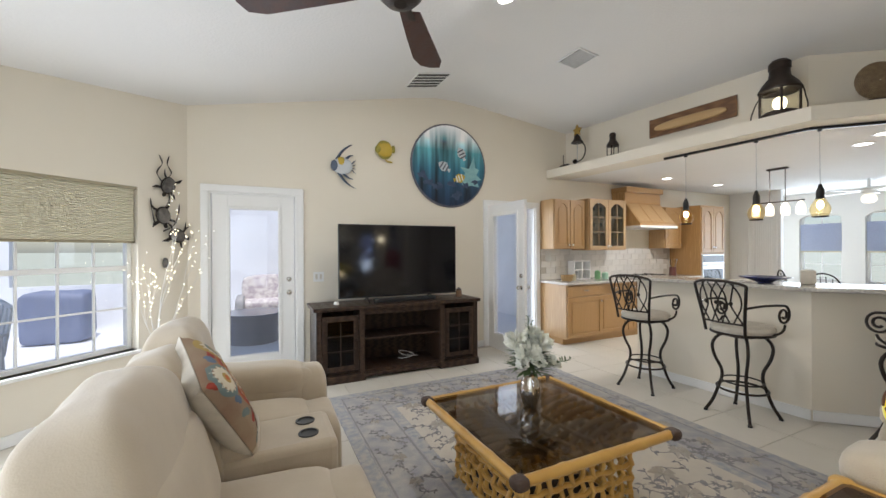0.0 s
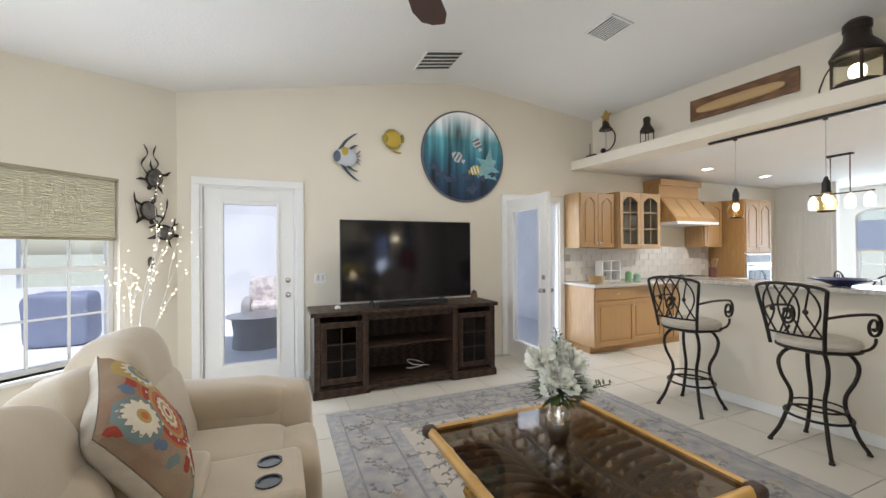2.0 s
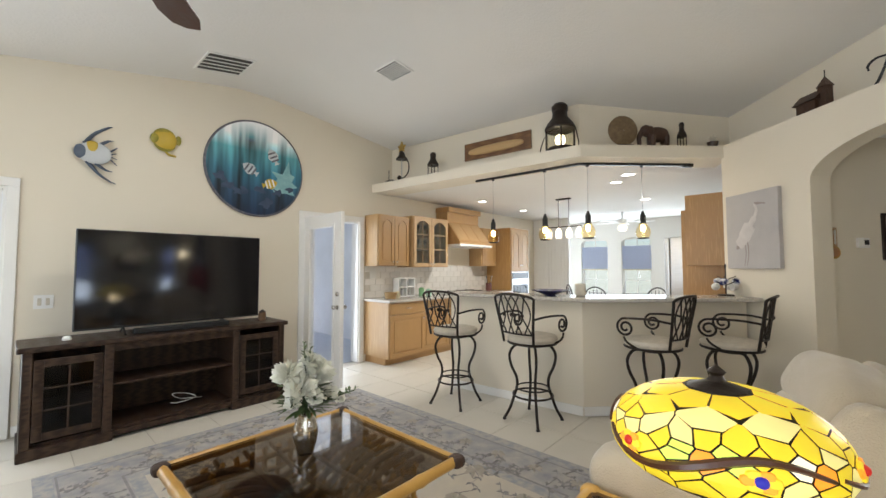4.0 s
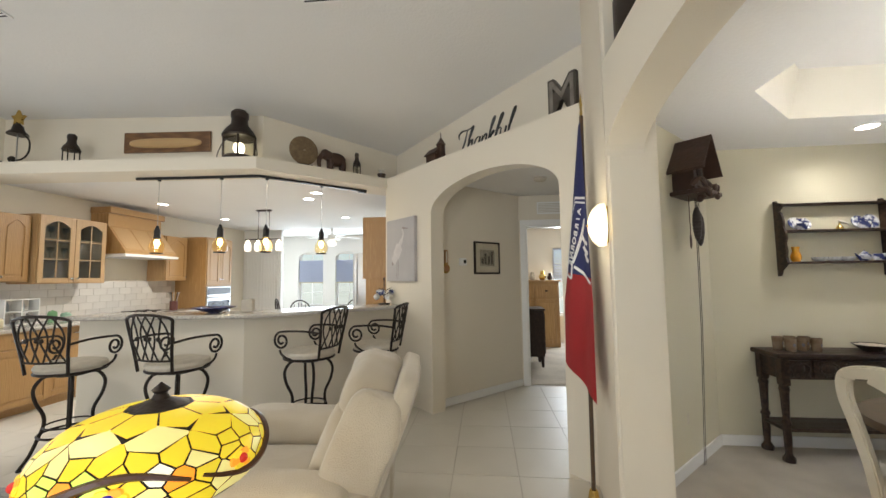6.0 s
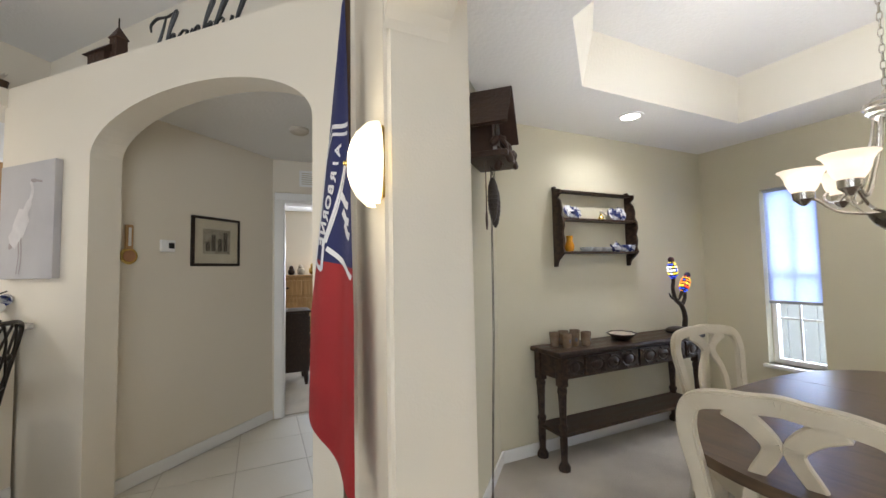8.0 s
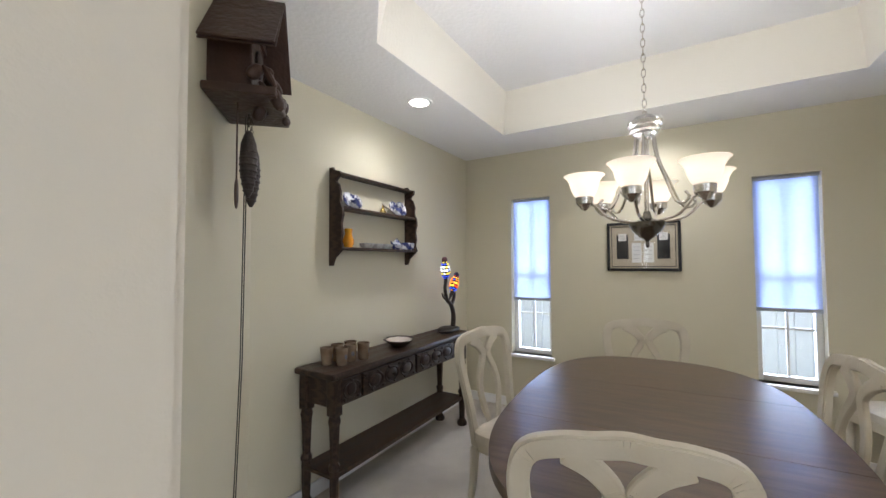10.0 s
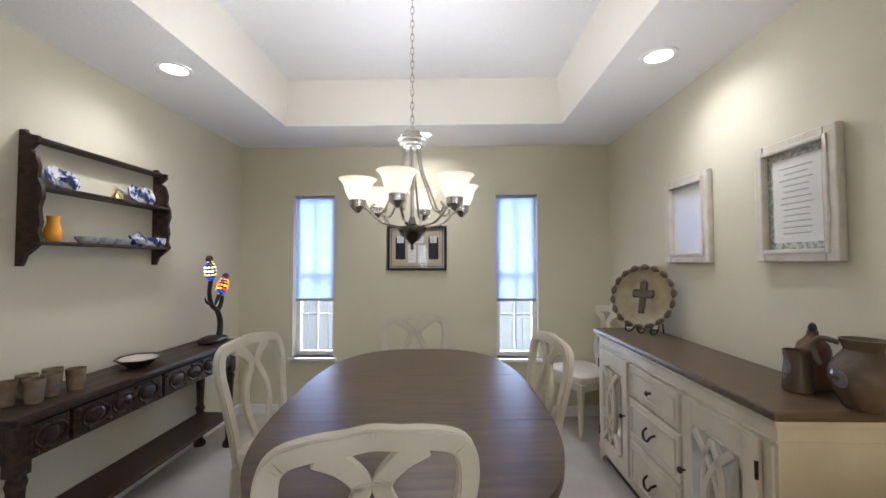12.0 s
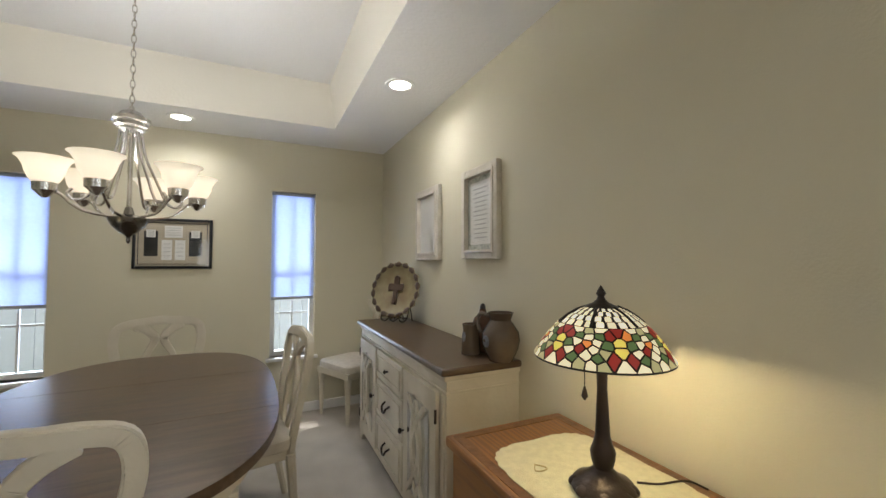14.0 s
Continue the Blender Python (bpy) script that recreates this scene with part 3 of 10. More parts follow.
# ---- upholstery ----
def loveseat():
    s = thing("loveseat", "beige microfibre reclining loveseat with cup holder console", "sofa")
    bm = box(bmesh.new(), -0.46, 0.36, 0.98, 2.96, 0.05, 0.34, 0.04, seg=3)
    part("base", bm, MICRO, s)
    for y0, y1 in ((2.70, 2.99), (0.95, 1.22)):
        bm = bmesh.new()
        cushion(bm, 0.92, y1 - y0, 0.60, pose(-0.02, (y0 + y1) / 2, 0.335), 0.3, 0.3, 36, 18, wrinkle=0.012, seed=y0)
        cushion(bm, 0.80, (y1 - y0) * 1.06, 0.2, pose(-0.04, (y0 + y1) / 2, 0.575, 0, 3), 0.55, 0.35, 36, 14, wrinkle=0.012, seed=y1)
        cushion(bm, 0.2, (y1 - y0) * 1.02, 0.42, pose(0.385, (y0 + y1) / 2, 0.42), 0.6, 0.4, 28, 14, wrinkle=0.008)
        part("armrest", bm, MICRO, s)
    for y0, y1 in ((2.27, 2.71), (1.21, 1.87)):
        bm = bmesh.new()
        w = y1 - y0
        cushion(bm, 0.72, w, 0.24, pose(0.0, (y0 + y1) / 2, 0.38, 0, 2), 0.45, 0.25, 40, 16, 0.12, 0.012, y0)
        cushion(bm, 0.24, w, 0.40, pose(0.375, (y0 + y1) / 2, 0.27), 0.5, 0.25, 32, 16, 0, 0.010, y1)
        part("seat_cushion", bm, MICRO, s)
    for y0, y1, hz in ((2.25, 2.76, 1.03), (1.85, 2.255, 0.985), (1.13, 1.855, 1.03)):
        w, yc = y1 - y0, (y0 + y1) / 2
        b_ = part("back_cushion", cushion(bmesh.new(), 0.27, w, 0.46, pose(-0.22, yc, 0.60, 0, -14), 0.5, 0.28, 44, 22, 0, 0.014, y0), MICRO, s)
        part("head_pillow", cushion(bmesh.new(), 0.27, w * 1.01, 0.50, pose(-0.285, yc, hz - 0.25, 0, -14), 0.66, 0.34, 56, 28, 0, 0.020, y1 + 3), MICRO, b_, "plump upper back pillow with a seam")
    bm = bmesh.new()
    box(bm, -0.28, 0.40, 1.885, 2.26, 0.30, 0.535, 0.035, seg=3)
    cushion(bm, 0.34, 0.36, 0.1, pose(-0.10, 2.07, 0.555), 0.5, 0.3)
    c = part("console", bm, MICRO, s, "padded console between the seats")
    for y in (1.995, 2.14):
        bm = lathe(bmesh.new(), [(0.046, 0), (0.046, 0.006), (0.038, 0.006), (0.037, 0.001), (0.001, 0.0005)], 24, pose(0.277, y, 0.5362))
        part("cup_holder", bm, BLACK, c, "black plastic cup holder")
    bm = box(bmesh.new(), -0.47, -0.33, 0.98, 2.96, 0.06, 0.78, 0.05, seg=3)
    part("back_frame", bm, MICRO, s)
    return s


loveseat()

# patterned pillow
PIL = mat("tan pillow linen", (0.34, 0.27, 0.18), 0.9, colour2=(0.24, 0.13, 0.08), scale=7, mix=0.5, bump=0.4, bscale=260)
DYE = {"red": mat("brick red print", (0.33, 0.045, 0.025), 0.9, scale=12, bump=0.3, bscale=240), "orange": mat("rust orange print", (0.48, 0.13, 0.035), 0.9, scale=12, bump=0.3, bscale=240),
       "cream": mat("cream print", (0.68, 0.61, 0.47), 0.9, scale=12, bump=0.3, bscale=240), "teal": mat("grey teal print", (0.17, 0.22, 0.21), 0.9, scale=12, bump=0.3, bscale=240),
       "blue": mat("slate blue print", (0.12, 0.16, 0.23), 0.9, scale=12, bump=0.3, bscale=240), "gold": mat("ochre print", (0.42, 0.29, 0.09), 0.9, scale=12, bump=0.3, bscale=240)}
pm = pose(-0.10, 1.98, 0.785, 0, 0, 8) @ pose(0, 0, 0, 0, 62, 0) @ pose(0, 0, 0, 0, 0, 20)
pl = thing("throw_pillow", "red, teal and cream paisley throw pillow leaning on the loveseat", "pillow", pm)
PS = 0.215


def pillow_at(u, v, lift=0.0):
    """A point of the plump front face, u and v from -1 to 1."""
    h = 0.085 * (max(0.0, 1 - u ** 4) * max(0.0, 1 - v ** 4)) ** 0.5
    return Vector((PS * u * (1 - 0.08 * (1 - v * v) * abs(u)), PS * v * (1 - 0.08 * (1 - u * u) * abs(v)), h + 0.001 + lift))


def pillow_mesh(front):
    bm = bmesh.new()
    k = 24
    g = {}
    for i in range(k + 1):
        for j in range(k + 1):
            p = pillow_at(2 * i / k - 1, 2 * j / k - 1)
            g[i, j] = bm.verts.new((p.x, p.y, p.z if front else -p.z))
    for i in range(k):
        for j in range(k):
            c = (g[i, j], g[i + 1, j], g[i + 1, j + 1], g[i, j + 1])
            bm.faces.new(c if front else c[::-1])
    return bm


front = part("front", pillow_mesh(True), PIL, pl)
part("back", pillow_mesh(False), SEATF, pl, "plain cream back fabric")


def pillow_print(name, dye, rad, lift, c=(0.0, 0.0), k=36):
    """A printed patch: rad(t) gives the inner and outer reach at each angle round c."""
    bm = bmesh.new()
    rows = []
    for i in range(k):
        t = 2 * math.pi * i / k
        r0, r1 = rad(t)
        rows.append([bm.verts.new(pillow_at(max(-0.97, min(0.97, c[0] + r * math.cos(t))), max(-0.97, min(0.97, c[1] + r * math.sin(t))), lift)) for r in (r0, (r0 + r1) / 2, r1)])
    for a, b in zip(rows, rows[1:] + rows[:1]):
        for q in (0, 1):
            bm.faces.new((a[q], a[q + 1], b[q + 1], b[q]))
    part(name, bm, DYE[dye], front)


for (cu, cv), rings in (((-0.05, 0.05), ((0.0, 0.07, "red"), (0.07, 0.13, "cream"), (0.13, 0.19, "gold"), (0.19, 0.27, "cream"), (0.27, 0.32, "red"), (0.32, 0.40, "orange"), (0.40, 0.47, "gold"), (0.47, 0.60, "red"), (0.60, 0.66, "orange"))),
                        ((-0.62, -0.55), ((0.0, 0.07, "orange"), (0.07, 0.13, "gold"), (0.13, 0.30, "cream"), (0.30, 0.40, "teal"))),
                        ((-0.62, 0.55), ((0.0, 0.06, "teal"), (0.06, 0.12, "gold"), (0.12, 0.20, "teal"), (0.20, 0.26, "cream"), (0.26, 0.36, "gold"))),
                        ((0.70, 0.62), ((0.0, 0.08, "cream"), (0.08, 0.16, "blue"), (0.16, 0.28, "teal"))),
                        ((0.72, -0.40), ((0.0, 0.10, "gold"), (0.10, 0.22, "red"), (0.22, 0.30, "cream")))):
    for q, (r0, r1, dye) in enumerate(rings):
        w = 0.12 if dye == "cream" and r1 > 0.25 else 0.0
        pillow_print("print_ring", dye, lambda t, r0=r0, r1=r1, w=w: (r0, r1 * (1 + w * math.cos(14 * t))), 0.0012 + 0.0003 * (9 - q), (cu, cv), 84 if w else 36)
for q in range(16):
    t = 2 * math.pi * q / 16
    pillow_print("print_dot", "cream", lambda t_: (0.0, 0.028), 0.0046, (-0.05 + 0.535 * math.cos(t), 0.05 + 0.535 * math.sin(t)), 8)
for cu, cv, a, dye in ((-0.20, -0.78, 0.4, "blue"), (0.15, -0.82, 0.9, "teal"), (0.45, -0.70, 1.6, "red"), (0.80, 0.10, 2.2, "blue"), (0.80, 0.32, 2.0, "teal"), (0.35, 0.82, 2.8, "red"), (0.05, 0.84, 3.4, "blue"), (-0.28, 0.84, 3.9, "orange"), (-0.86, 0.0, 5.0, "blue"), (-0.80, 0.20, 4.6, "red"), (0.85, -0.82, 1.0, "teal"), (-0.88, -0.90, 0.3, "red"), (-0.35, -0.60, 0.8, "red")):
    pillow_print("print_leaf", dye, lambda t, a=a: (0.0, 0.06 + 0.10 * max(0.0, math.cos(t - a)) ** 2 + 0.05 * max(0.0, -math.cos(t - a))), 0.0020, (cu, cv), 24)


def recliner():
    s = thing("recliner", "pale cream plush recliner armchair", "armchair", pose(2.65, 0.38, 0, 0, 0, 9))
    part("base", box(bmesh.new(), -0.40, 0.40, -0.40, 0.36, 0.05, 0.32, 0.04, seg=3), CHAIRF, s)
    for x in (-0.40, 0.40):
        bm = bmesh.new()
        cushion(bm, 0.20, 0.90, 0.52, pose(x, 0.03, 0.30), 0.35, 0.3, 32, 16, 0, 0.012, x)
        cushion(bm, 0.235, 0.78, 0.20, pose(x, 0.08, 0.535, 4), 0.6, 0.35, 36, 16, 0, 0.018, x + 4)
        part("armrest", bm, CHAIRF, s)
    bm = bmesh.new()
    cushion(bm, 0.60, 0.62, 0.24, pose(0, 0.12, 0.38), 0.5, 0.3, 36, 16, 0.1, 0.012)
    part("seat_cushion", bm, CHAIRF, s)
    part("footrest", cushion(bmesh.new(), 0.60, 0.2, 0.36, pose(0, 0.42, 0.27), 0.5, 0.3, 32, 14, 0, 0.01), CHAIRF, s, "padded folded footrest")
    part("back_cushion", cushion(bmesh.new(), 0.54, 0.24, 0.42, pose(0, -0.235, 0.62, 22), 0.55, 0.4, 40, 20, 0, 0.022, 5), CHAIRF, s)
    part("headrest", cushion(bmesh.new(), 0.58, 0.25, 0.27, pose(0, -0.355, 0.875, 24), 0.75, 0.42, 52, 24, 0, 0.036, 9), CHAIRF, s, "plump rolled headrest")
    for x in (-0.315, 0.315):
        part("side_wing", cushion(bmesh.new(), 0.15, 0.25, 0.60, pose(x, -0.315, 0.63, 22), 0.5, 0.5, 32, 20, 0, 0.016, x + 7), CHAIRF, s, "padded wing beside the back")
    part("back_panel", cushion(bmesh.new(), 0.70, 0.10, 0.78, pose(0, -0.405, 0.60, 21), 0.3, 0.3, 40, 20, 0, 0.010, 3), CHAIRF, s, "padded back panel")
    return s


recliner()

# ---- television and its console ----
def media_console():
    s = thing("tv_console", "dark wooden television console with glass side doors", "tv console", pose(0.60, 4.20, 0))
    W, D, H = 1.90, 0.50, 0.80
    part("top", box(bmesh.new(), -0.03, W + 0.03, -0.03, D, H - 0.04, H, 0.008), DARKW, s)
    for x0, x1 in ((0, 0.02), (0.48, 0.50), (1.40, 1.42), (W - 0.02, W)):
        part("side_panel", box(bmesh.new(), x0, x1, 0.02, D - 0.01, 0.07, H - 0.041), DARKW, s)
    for x0, x1 in ((0.02, 0.48), (0.50, 1.40), (1.42, W - 0.02)):
        part("bottom_panel", box(bmesh.new(), x0, x1, 0.03, D - 0.01, 0.07, 0.10), DARKW, s)
        part("back_board", box(bmesh.new(), x0, x1, D - 0.03, D - 0.01, 0.10, H - 0.041), DARKW, s)
    part("shelf", box(bmesh.new(), 0.50, 1.40, 0.03, D - 0.04, 0.42, 0.44, 0.003), DARKW, s)
    for x0, x1 in ((0.0, 0.50), (1.40, W)):
        part("pilaster", box(bmesh.new(), x0 if x0 == 0 else x0 - 0.005, x0 + 0.055, -0.005, 0.03, 0.07, H - 0.04, 0.006), DARKW, s)
        part("pilaster", box(bmesh.new(), x1 - 0.055, x1 + (0.005 if x1 < 1 else 0), -0.005, 0.03, 0.07, H - 0.04, 0.006), DARKW, s)
        panel_door(s, "door", 0.38, 0.58, pose(x0 + 0.06, 0.0, 0.12), DARKW, pane=SMOKED, knob=(0.35 if x0 < 1 else 0.03, 0.33), knob_material=BRONZE)
        part("shelf", box(bmesh.new(), x0 + 0.02, x1 - 0.02, 0.05, D - 0.04, 0.40, 0.415), DARKW, s)
    part("apron", box(bmesh.new(), 0.50, 1.40, 0.005, 0.025, H - 0.10, H - 0.04, 0.003), DARKW, s)
    bm = bmesh.new()
    box(bm, -0.012, 0.512, -0.018, D, 0.0, 0.08, 0.008)
    box(bm, 1.388, W + 0.012, -0.018, D, 0.0, 0.08, 0.008)
    box(bm, 0.512, 1.388, 0.0, D, 0.03, 0.075, 0.006)
    part("plinth", bm, DARKW, s)
    return s


media_console()
tv = thing("television", "large black flat-screen television on the console", "television", pose(0.87, 4.42, 0.80))
bm = bmesh.new()
box(bm, 0, 1.45, 0.0, 0.045, 0.055, 0.885, 0.006)
box(bm, 0.25, 1.2, 0.045, 0.075, 0.12, 0.6, 0.01)
part("housing", bm, BLACK, tv)
part("screen", box(bmesh.new(), 0.010, 1.44, -0.003, 0.004, 0.072, 0.876), SCREEN, tv, "dark glossy screen")
for x in (0.32, 1.10):
    bm = bmesh.new()
    tube(bm, [(x, -0.10, 0.008), (x, 0.02, 0.06), (x, 0.14, 0.008)], 0.008)
    part("foot", bm, BLACK, tv)
sb = thing("soundbar", "slim black soundbar under the television", "soundbar", pose(1.24, 4.30, 0.80))
part("body", box(bmesh.new(), 0, 0.75, 0, 0.07, 0, 0.05, 0.012), BLACK, sb)
part("grille", box(bmesh.new(), 0.02, 0.73, -0.003, 0.002, 0.008, 0.042, 0.002), mat("grille cloth", (0.02, 0.02, 0.02), 0.95, bump=0.5, bscale=500), sb)
jar = thing("candle_jar", "small glass candle jar with a dark lid", "jar", pose(2.36, 4.42, 0.80))
part("jar", lathe(bmesh.new(), [(0.034, 0), (0.038, 0.004), (0.038, 0.07), (0.03, 0.08), (0.03, 0.086)], 20), mat("amber wax", (0.16, 0.09, 0.05), 0.2, bump=0.02), jar)
part("lid", lathe(bmesh.new(), [(0.033, 0.086), (0.033, 0.10), (0.012, 0.106), (0.012, 0.115), (0.001, 0.117)], 20), BRONZE, jar)
bm = lathe(bmesh.new(), [(0.028, 0), (0.03, 0.012), (0.02, 0.03), (0.001, 0.034)], 16, pose(0.84, 4.40, 0.80))
tagged(part("white_gadget", bm, WHITE), "small white round gadget on the console", "gadget")
bm = tube(bmesh.new(), curve_pts([(1.55, 4.42, 0.13), (1.6, 4.38, 0.13), (1.75, 4.42, 0.14), (1.68, 4.46, 0.18), (1.56, 4.42, 0.21), (1.62, 4.40, 0.16), (1.8, 4.41, 0.13)]), 0.004, 6)
tagged(part("white_cable", bm, WHITE), "loose white cable on the console's lower shelf", "cable")
bm = cushion(bmesh.new(), 0.2, 0.14, 0.05, pose(2.25, 4.45, 0.56), 0.8, 0.8)
tagged(part("white_dish", bm, SEATF), "white dish behind the console's glass door", "dish")

# ---- rug ----
RUG = mat("faded blue-grey rug", (0.50, 0.47, 0.42), 0.95, colour2=(0.30, 0.30, 0.33), scale=9, mix=0.4, bump=0.6, bscale=300)
RUGB = mat("slate blue rug border", (0.33, 0.34, 0.37), 0.95, colour2=(0.47, 0.44, 0.40), scale=22, mix=0.25, bump=0.6, bscale=300, detail=10)
RUGF = mat("cream rug field", (0.62, 0.56, 0.46), 0.95, colour2=(0.52, 0.48, 0.42), scale=7, mix=0.5, bump=0.6, bscale=300)
INK = mat("dark navy rug motif", (0.085, 0.085, 0.115), 0.95, colour2=(0.20, 0.19, 0.20), scale=30, mix=0.5, bump=0.5, bscale=300)
RINK = mat("slate rug drawing", (0.21, 0.205, 0.225), 0.95, colour2=(0.36, 0.34, 0.32), scale=30, mix=0.7, bump=0.5, bscale=300)
TAUPE = mat("taupe rug motif", (0.40, 0.36, 0.31), 0.95, colour2=(0.48, 0.44, 0.38), scale=25, mix=0.5, bump=0.5, bscale=300)
RX0, RX1, RY0, RY1 = 0.66, 3.19, 0.78, 3.83
rug = thing("area_rug", "faded blue-grey and cream floral area rug", "rug")


def frame_mesh(bm, inset0, inset1, z0, z1):
    a, b = inset0, inset1
    box(bm, RX0 + a, RX1 - a, RY0 + a, RY0 + b, z0, z1)
    box(bm, RX0 + a, RX1 - a, RY1 - b, RY1 - a, z0, z1)
    box(bm, RX0 + a, RX0 + b, RY0 + b, RY1 - b, z0, z1)
    box(bm, RX1 - b, RX1 - a, RY0 + b, RY1 - b, z0, z1)
    return bm


part("pile_layer", box(bmesh.new(), RX0, RX1, RY0, RY1, 0.004, 0.010, 0.002), RUGB, rug)
part("border", frame_mesh(bmesh.new(), 0.09, 0.42, 0.008, 0.0115), RUG, rug, "pale border between dark stripes")
part("field", box(bmesh.new(), RX0 + 0.50, RX1 - 0.50, RY0 + 0.50, RY1 - 0.50, 0.008, 0.0115), RUGF, rug, "cream field with floral sprays")
part("stripe", frame_mesh(bmesh.new(), 0.10, 0.112, 0.009, 0.0125), RINK, rug)
part("stripe", frame_mesh(bmesh.new(), 0.395, 0.41, 0.009, 0.0125), RINK, rug)
rnd = random.Random(4)


def spray(bm, bm2, x, y, s, ang, z):
    """A flower with curling stems, drawn as thin raised pile."""
    for k in range(rnd.randint(3, 5)):
        a = ang + rnd.uniform(-2.4, 2.4)
        c = [(x, y, z)]
        r, t = 0.0, a
        for j in range(4):
            r += s * rnd.uniform(0.25, 0.4)
            t += rnd.uniform(-0.55, 0.55)
            c.append((x + r * math.cos(t), y + r * math.sin(t), z))
        tube(bm, curve_pts(c, 4), 0.0036, 4, flat=0.25)
        for q in c[1:]:
            for d in (-0.7, 0.7):
                ex, ey = q[0] + s * 0.22 * math.cos(t + d), q[1] + s * 0.22 * math.sin(t + d)
                tube(bm, [(q[0], q[1], z), ((q[0] + ex) / 2, (q[1] + ey) / 2, z), (ex, ey, z)], [0.003, 0.011, 0.002], 4, flat=0.15)
    for k in range(7):
        a = 2 * math.pi * k / 7 + ang
        px, py = x + 0.42 * s * math.cos(a), y + 0.42 * s * math.sin(a)
        tube(bm2, [(x, y, z), (x + 0.25 * s * math.cos(a), y + 0.25 * s * math.sin(a), z + 0.0005), (px, py, z)], [0.006, 0.16 * s, 0.004], 5, flat=0.02)


bm, bm2 = bmesh.new(), bmesh.new()
for i in range(5):
    for j in range(7):
        x = RX0 + 0.62 + (RX1 - RX0 - 1.24) * i / 4 + rnd.uniform(-0.09, 0.09)
        y = RY0 + 0.62 + (RY1 - RY0 - 1.24) * j / 6 + rnd.uniform(-0.09, 0.09)
        spray(bm, bm2, x, y, rnd.uniform(0.13, 0.22), rnd.uniform(0, 6), 0.012)
for k in range(34):
    t = k / 34 * 4
    side, f = int(t), t - int(t)
    x, y = [(RX0 + 0.25 + (RX1 - RX0 - 0.5) * f, RY0 + 0.25), (RX1 - 0.25, RY0 + 0.25 + (RY1 - RY0 - 0.5) * f), (RX1 - 0.25 - (RX1 - RX0 - 0.5) * f, RY1 - 0.25), (RX0 + 0.25, RY1 - 0.25 - (RY1 - RY0 - 0.5) * f)][side]
    spray(bm, bm2, x, y, rnd.uniform(0.10, 0.14), rnd.uniform(0, 6), 0.012)
tagged(part("floral_stem_layer", bm, RINK, rug), "dark curling stems", kind="stuff")
tagged(part("blossom_layer", bm2, TAUPE, rug), "taupe blossoms", kind="stuff")

# ---- coffee table ----
def coffee_table():
    x0, x1, y0, y1, h = 1.02, 1.98, 1.36, 2.31, 0.46
    s = thing("coffee_table", "bamboo coffee table with a smoked glass top", "coffee table")
    g = part("glass_top", box(bmesh.new(), x0 + 0.02, x1 - 0.02, y0 + 0.02, y1 - 0.02, h - 0.004, h + 0.006, 0.002), TABLEG, s, "smoked glass top")
    cs = [(x0, y0), (x1, y0), (x1, y1), (x0, y1)]
    for a, b in zip(cs, cs[1:] + cs[:1]):
        bm = bmesh.new()
        d = Vector((b[0] - a[0], b[1] - a[1], 0))
        pts, rs = [], []
        for k in range(29):
            f = k / 28
            pts.append((a[0] + d.x * f, a[1] + d.y * f, h - 0.012))
            rs.append(0.024 if k % 7 else 0.028)
        tube(bm, pts, rs, 10)
        part("rim", bm, BAMBOO, s, "bamboo rim")
        bm = bmesh.new()
        cushion(bm, 0.078, 0.078, 0.056, pose(a[0], a[1], h - 0.012), 0.7, 0.7, 16, 8)
        part("corner_binding", bm, CANE, s, "dark bound corner")
    # lattice sides of short bamboo lengths
    bx0, bx1, by0, by1 = x0 + 0.14, x1 - 0.14, y0 + 0.14, y1 - 0.14
    sides = [((bx0, by0), (bx1, by0)), ((bx1, by0), (bx1, by1)), ((bx1, by1), (bx0, by1)), ((bx0, by1), (bx0, by0))]
    for a, b in sides:
        bm = bmesh.new()
        d = Vector((b[0] - a[0], b[1] - a[1], 0)).normalized()
        ln = math.hypot(b[0] - a[0], b[1] - a[1])
        nn = Vector((d.y, -d.x, 0))
        A = Vector((*a, 0))
        for z in (0.05, 0.12, 0.19, 0.26, 0.33, 0.40):
            tube(bm, [A + d * (ln * k / 12) + nn * (0.012 * math.sin(k * math.pi / 1 + z * 70)) + Vector((0, 0, z)) for k in range(13)], 0.014, 8)
        for k in range(11):
            p = A + d * (ln * k / 10)
            tube(bm, [p + nn * (0.012 * math.cos((z * 14 + k) * math.pi)) + Vector((0, 0, 0.012 + 0.43 * z)) for z in [i / 12 for i in range(13)]], 0.013, 8)
        part("lattice_side", bm, BAMBOO, s, "woven bamboo lattice")
    for k in range(9):
        f = (k + 0.5) / 9
        bm = bmesh.new()
        y = by0 + (by1 - by0) * f
        tube(bm, curve_pts([(x0 + 0.05, y, h - 0.035), (bx0 + 0.10, y, h - 0.05), ((bx0 + bx1) / 2, y, h - 0.17), (bx1 - 0.10, y, h - 0.05), (x1 - 0.05, y, h - 0.035)], 6), 0.017, 8)
        part("rib", bm, RIB, s, "curved cane rib under the glass")
    for k in range(5):
        x = bx0 + (bx1 - bx0) * (k + 0.5) / 5
        part("rib", tube(bmesh.new(), curve_pts([(x, y0 + 0.05, h - 0.036), (x, y0 + 0.3, h - 0.075), (x, y1 - 0.3, h - 0.075), (x, y1 - 0.05, h - 0.036)], 6), 0.012, 8), RIB, s)
    part("bottom_board", box(bmesh.new(), bx0 + 0.02, bx1 - 0.02, by0 + 0.02, by1 - 0.02, 0.03, 0.045), DARKW, s)


coffee_table()

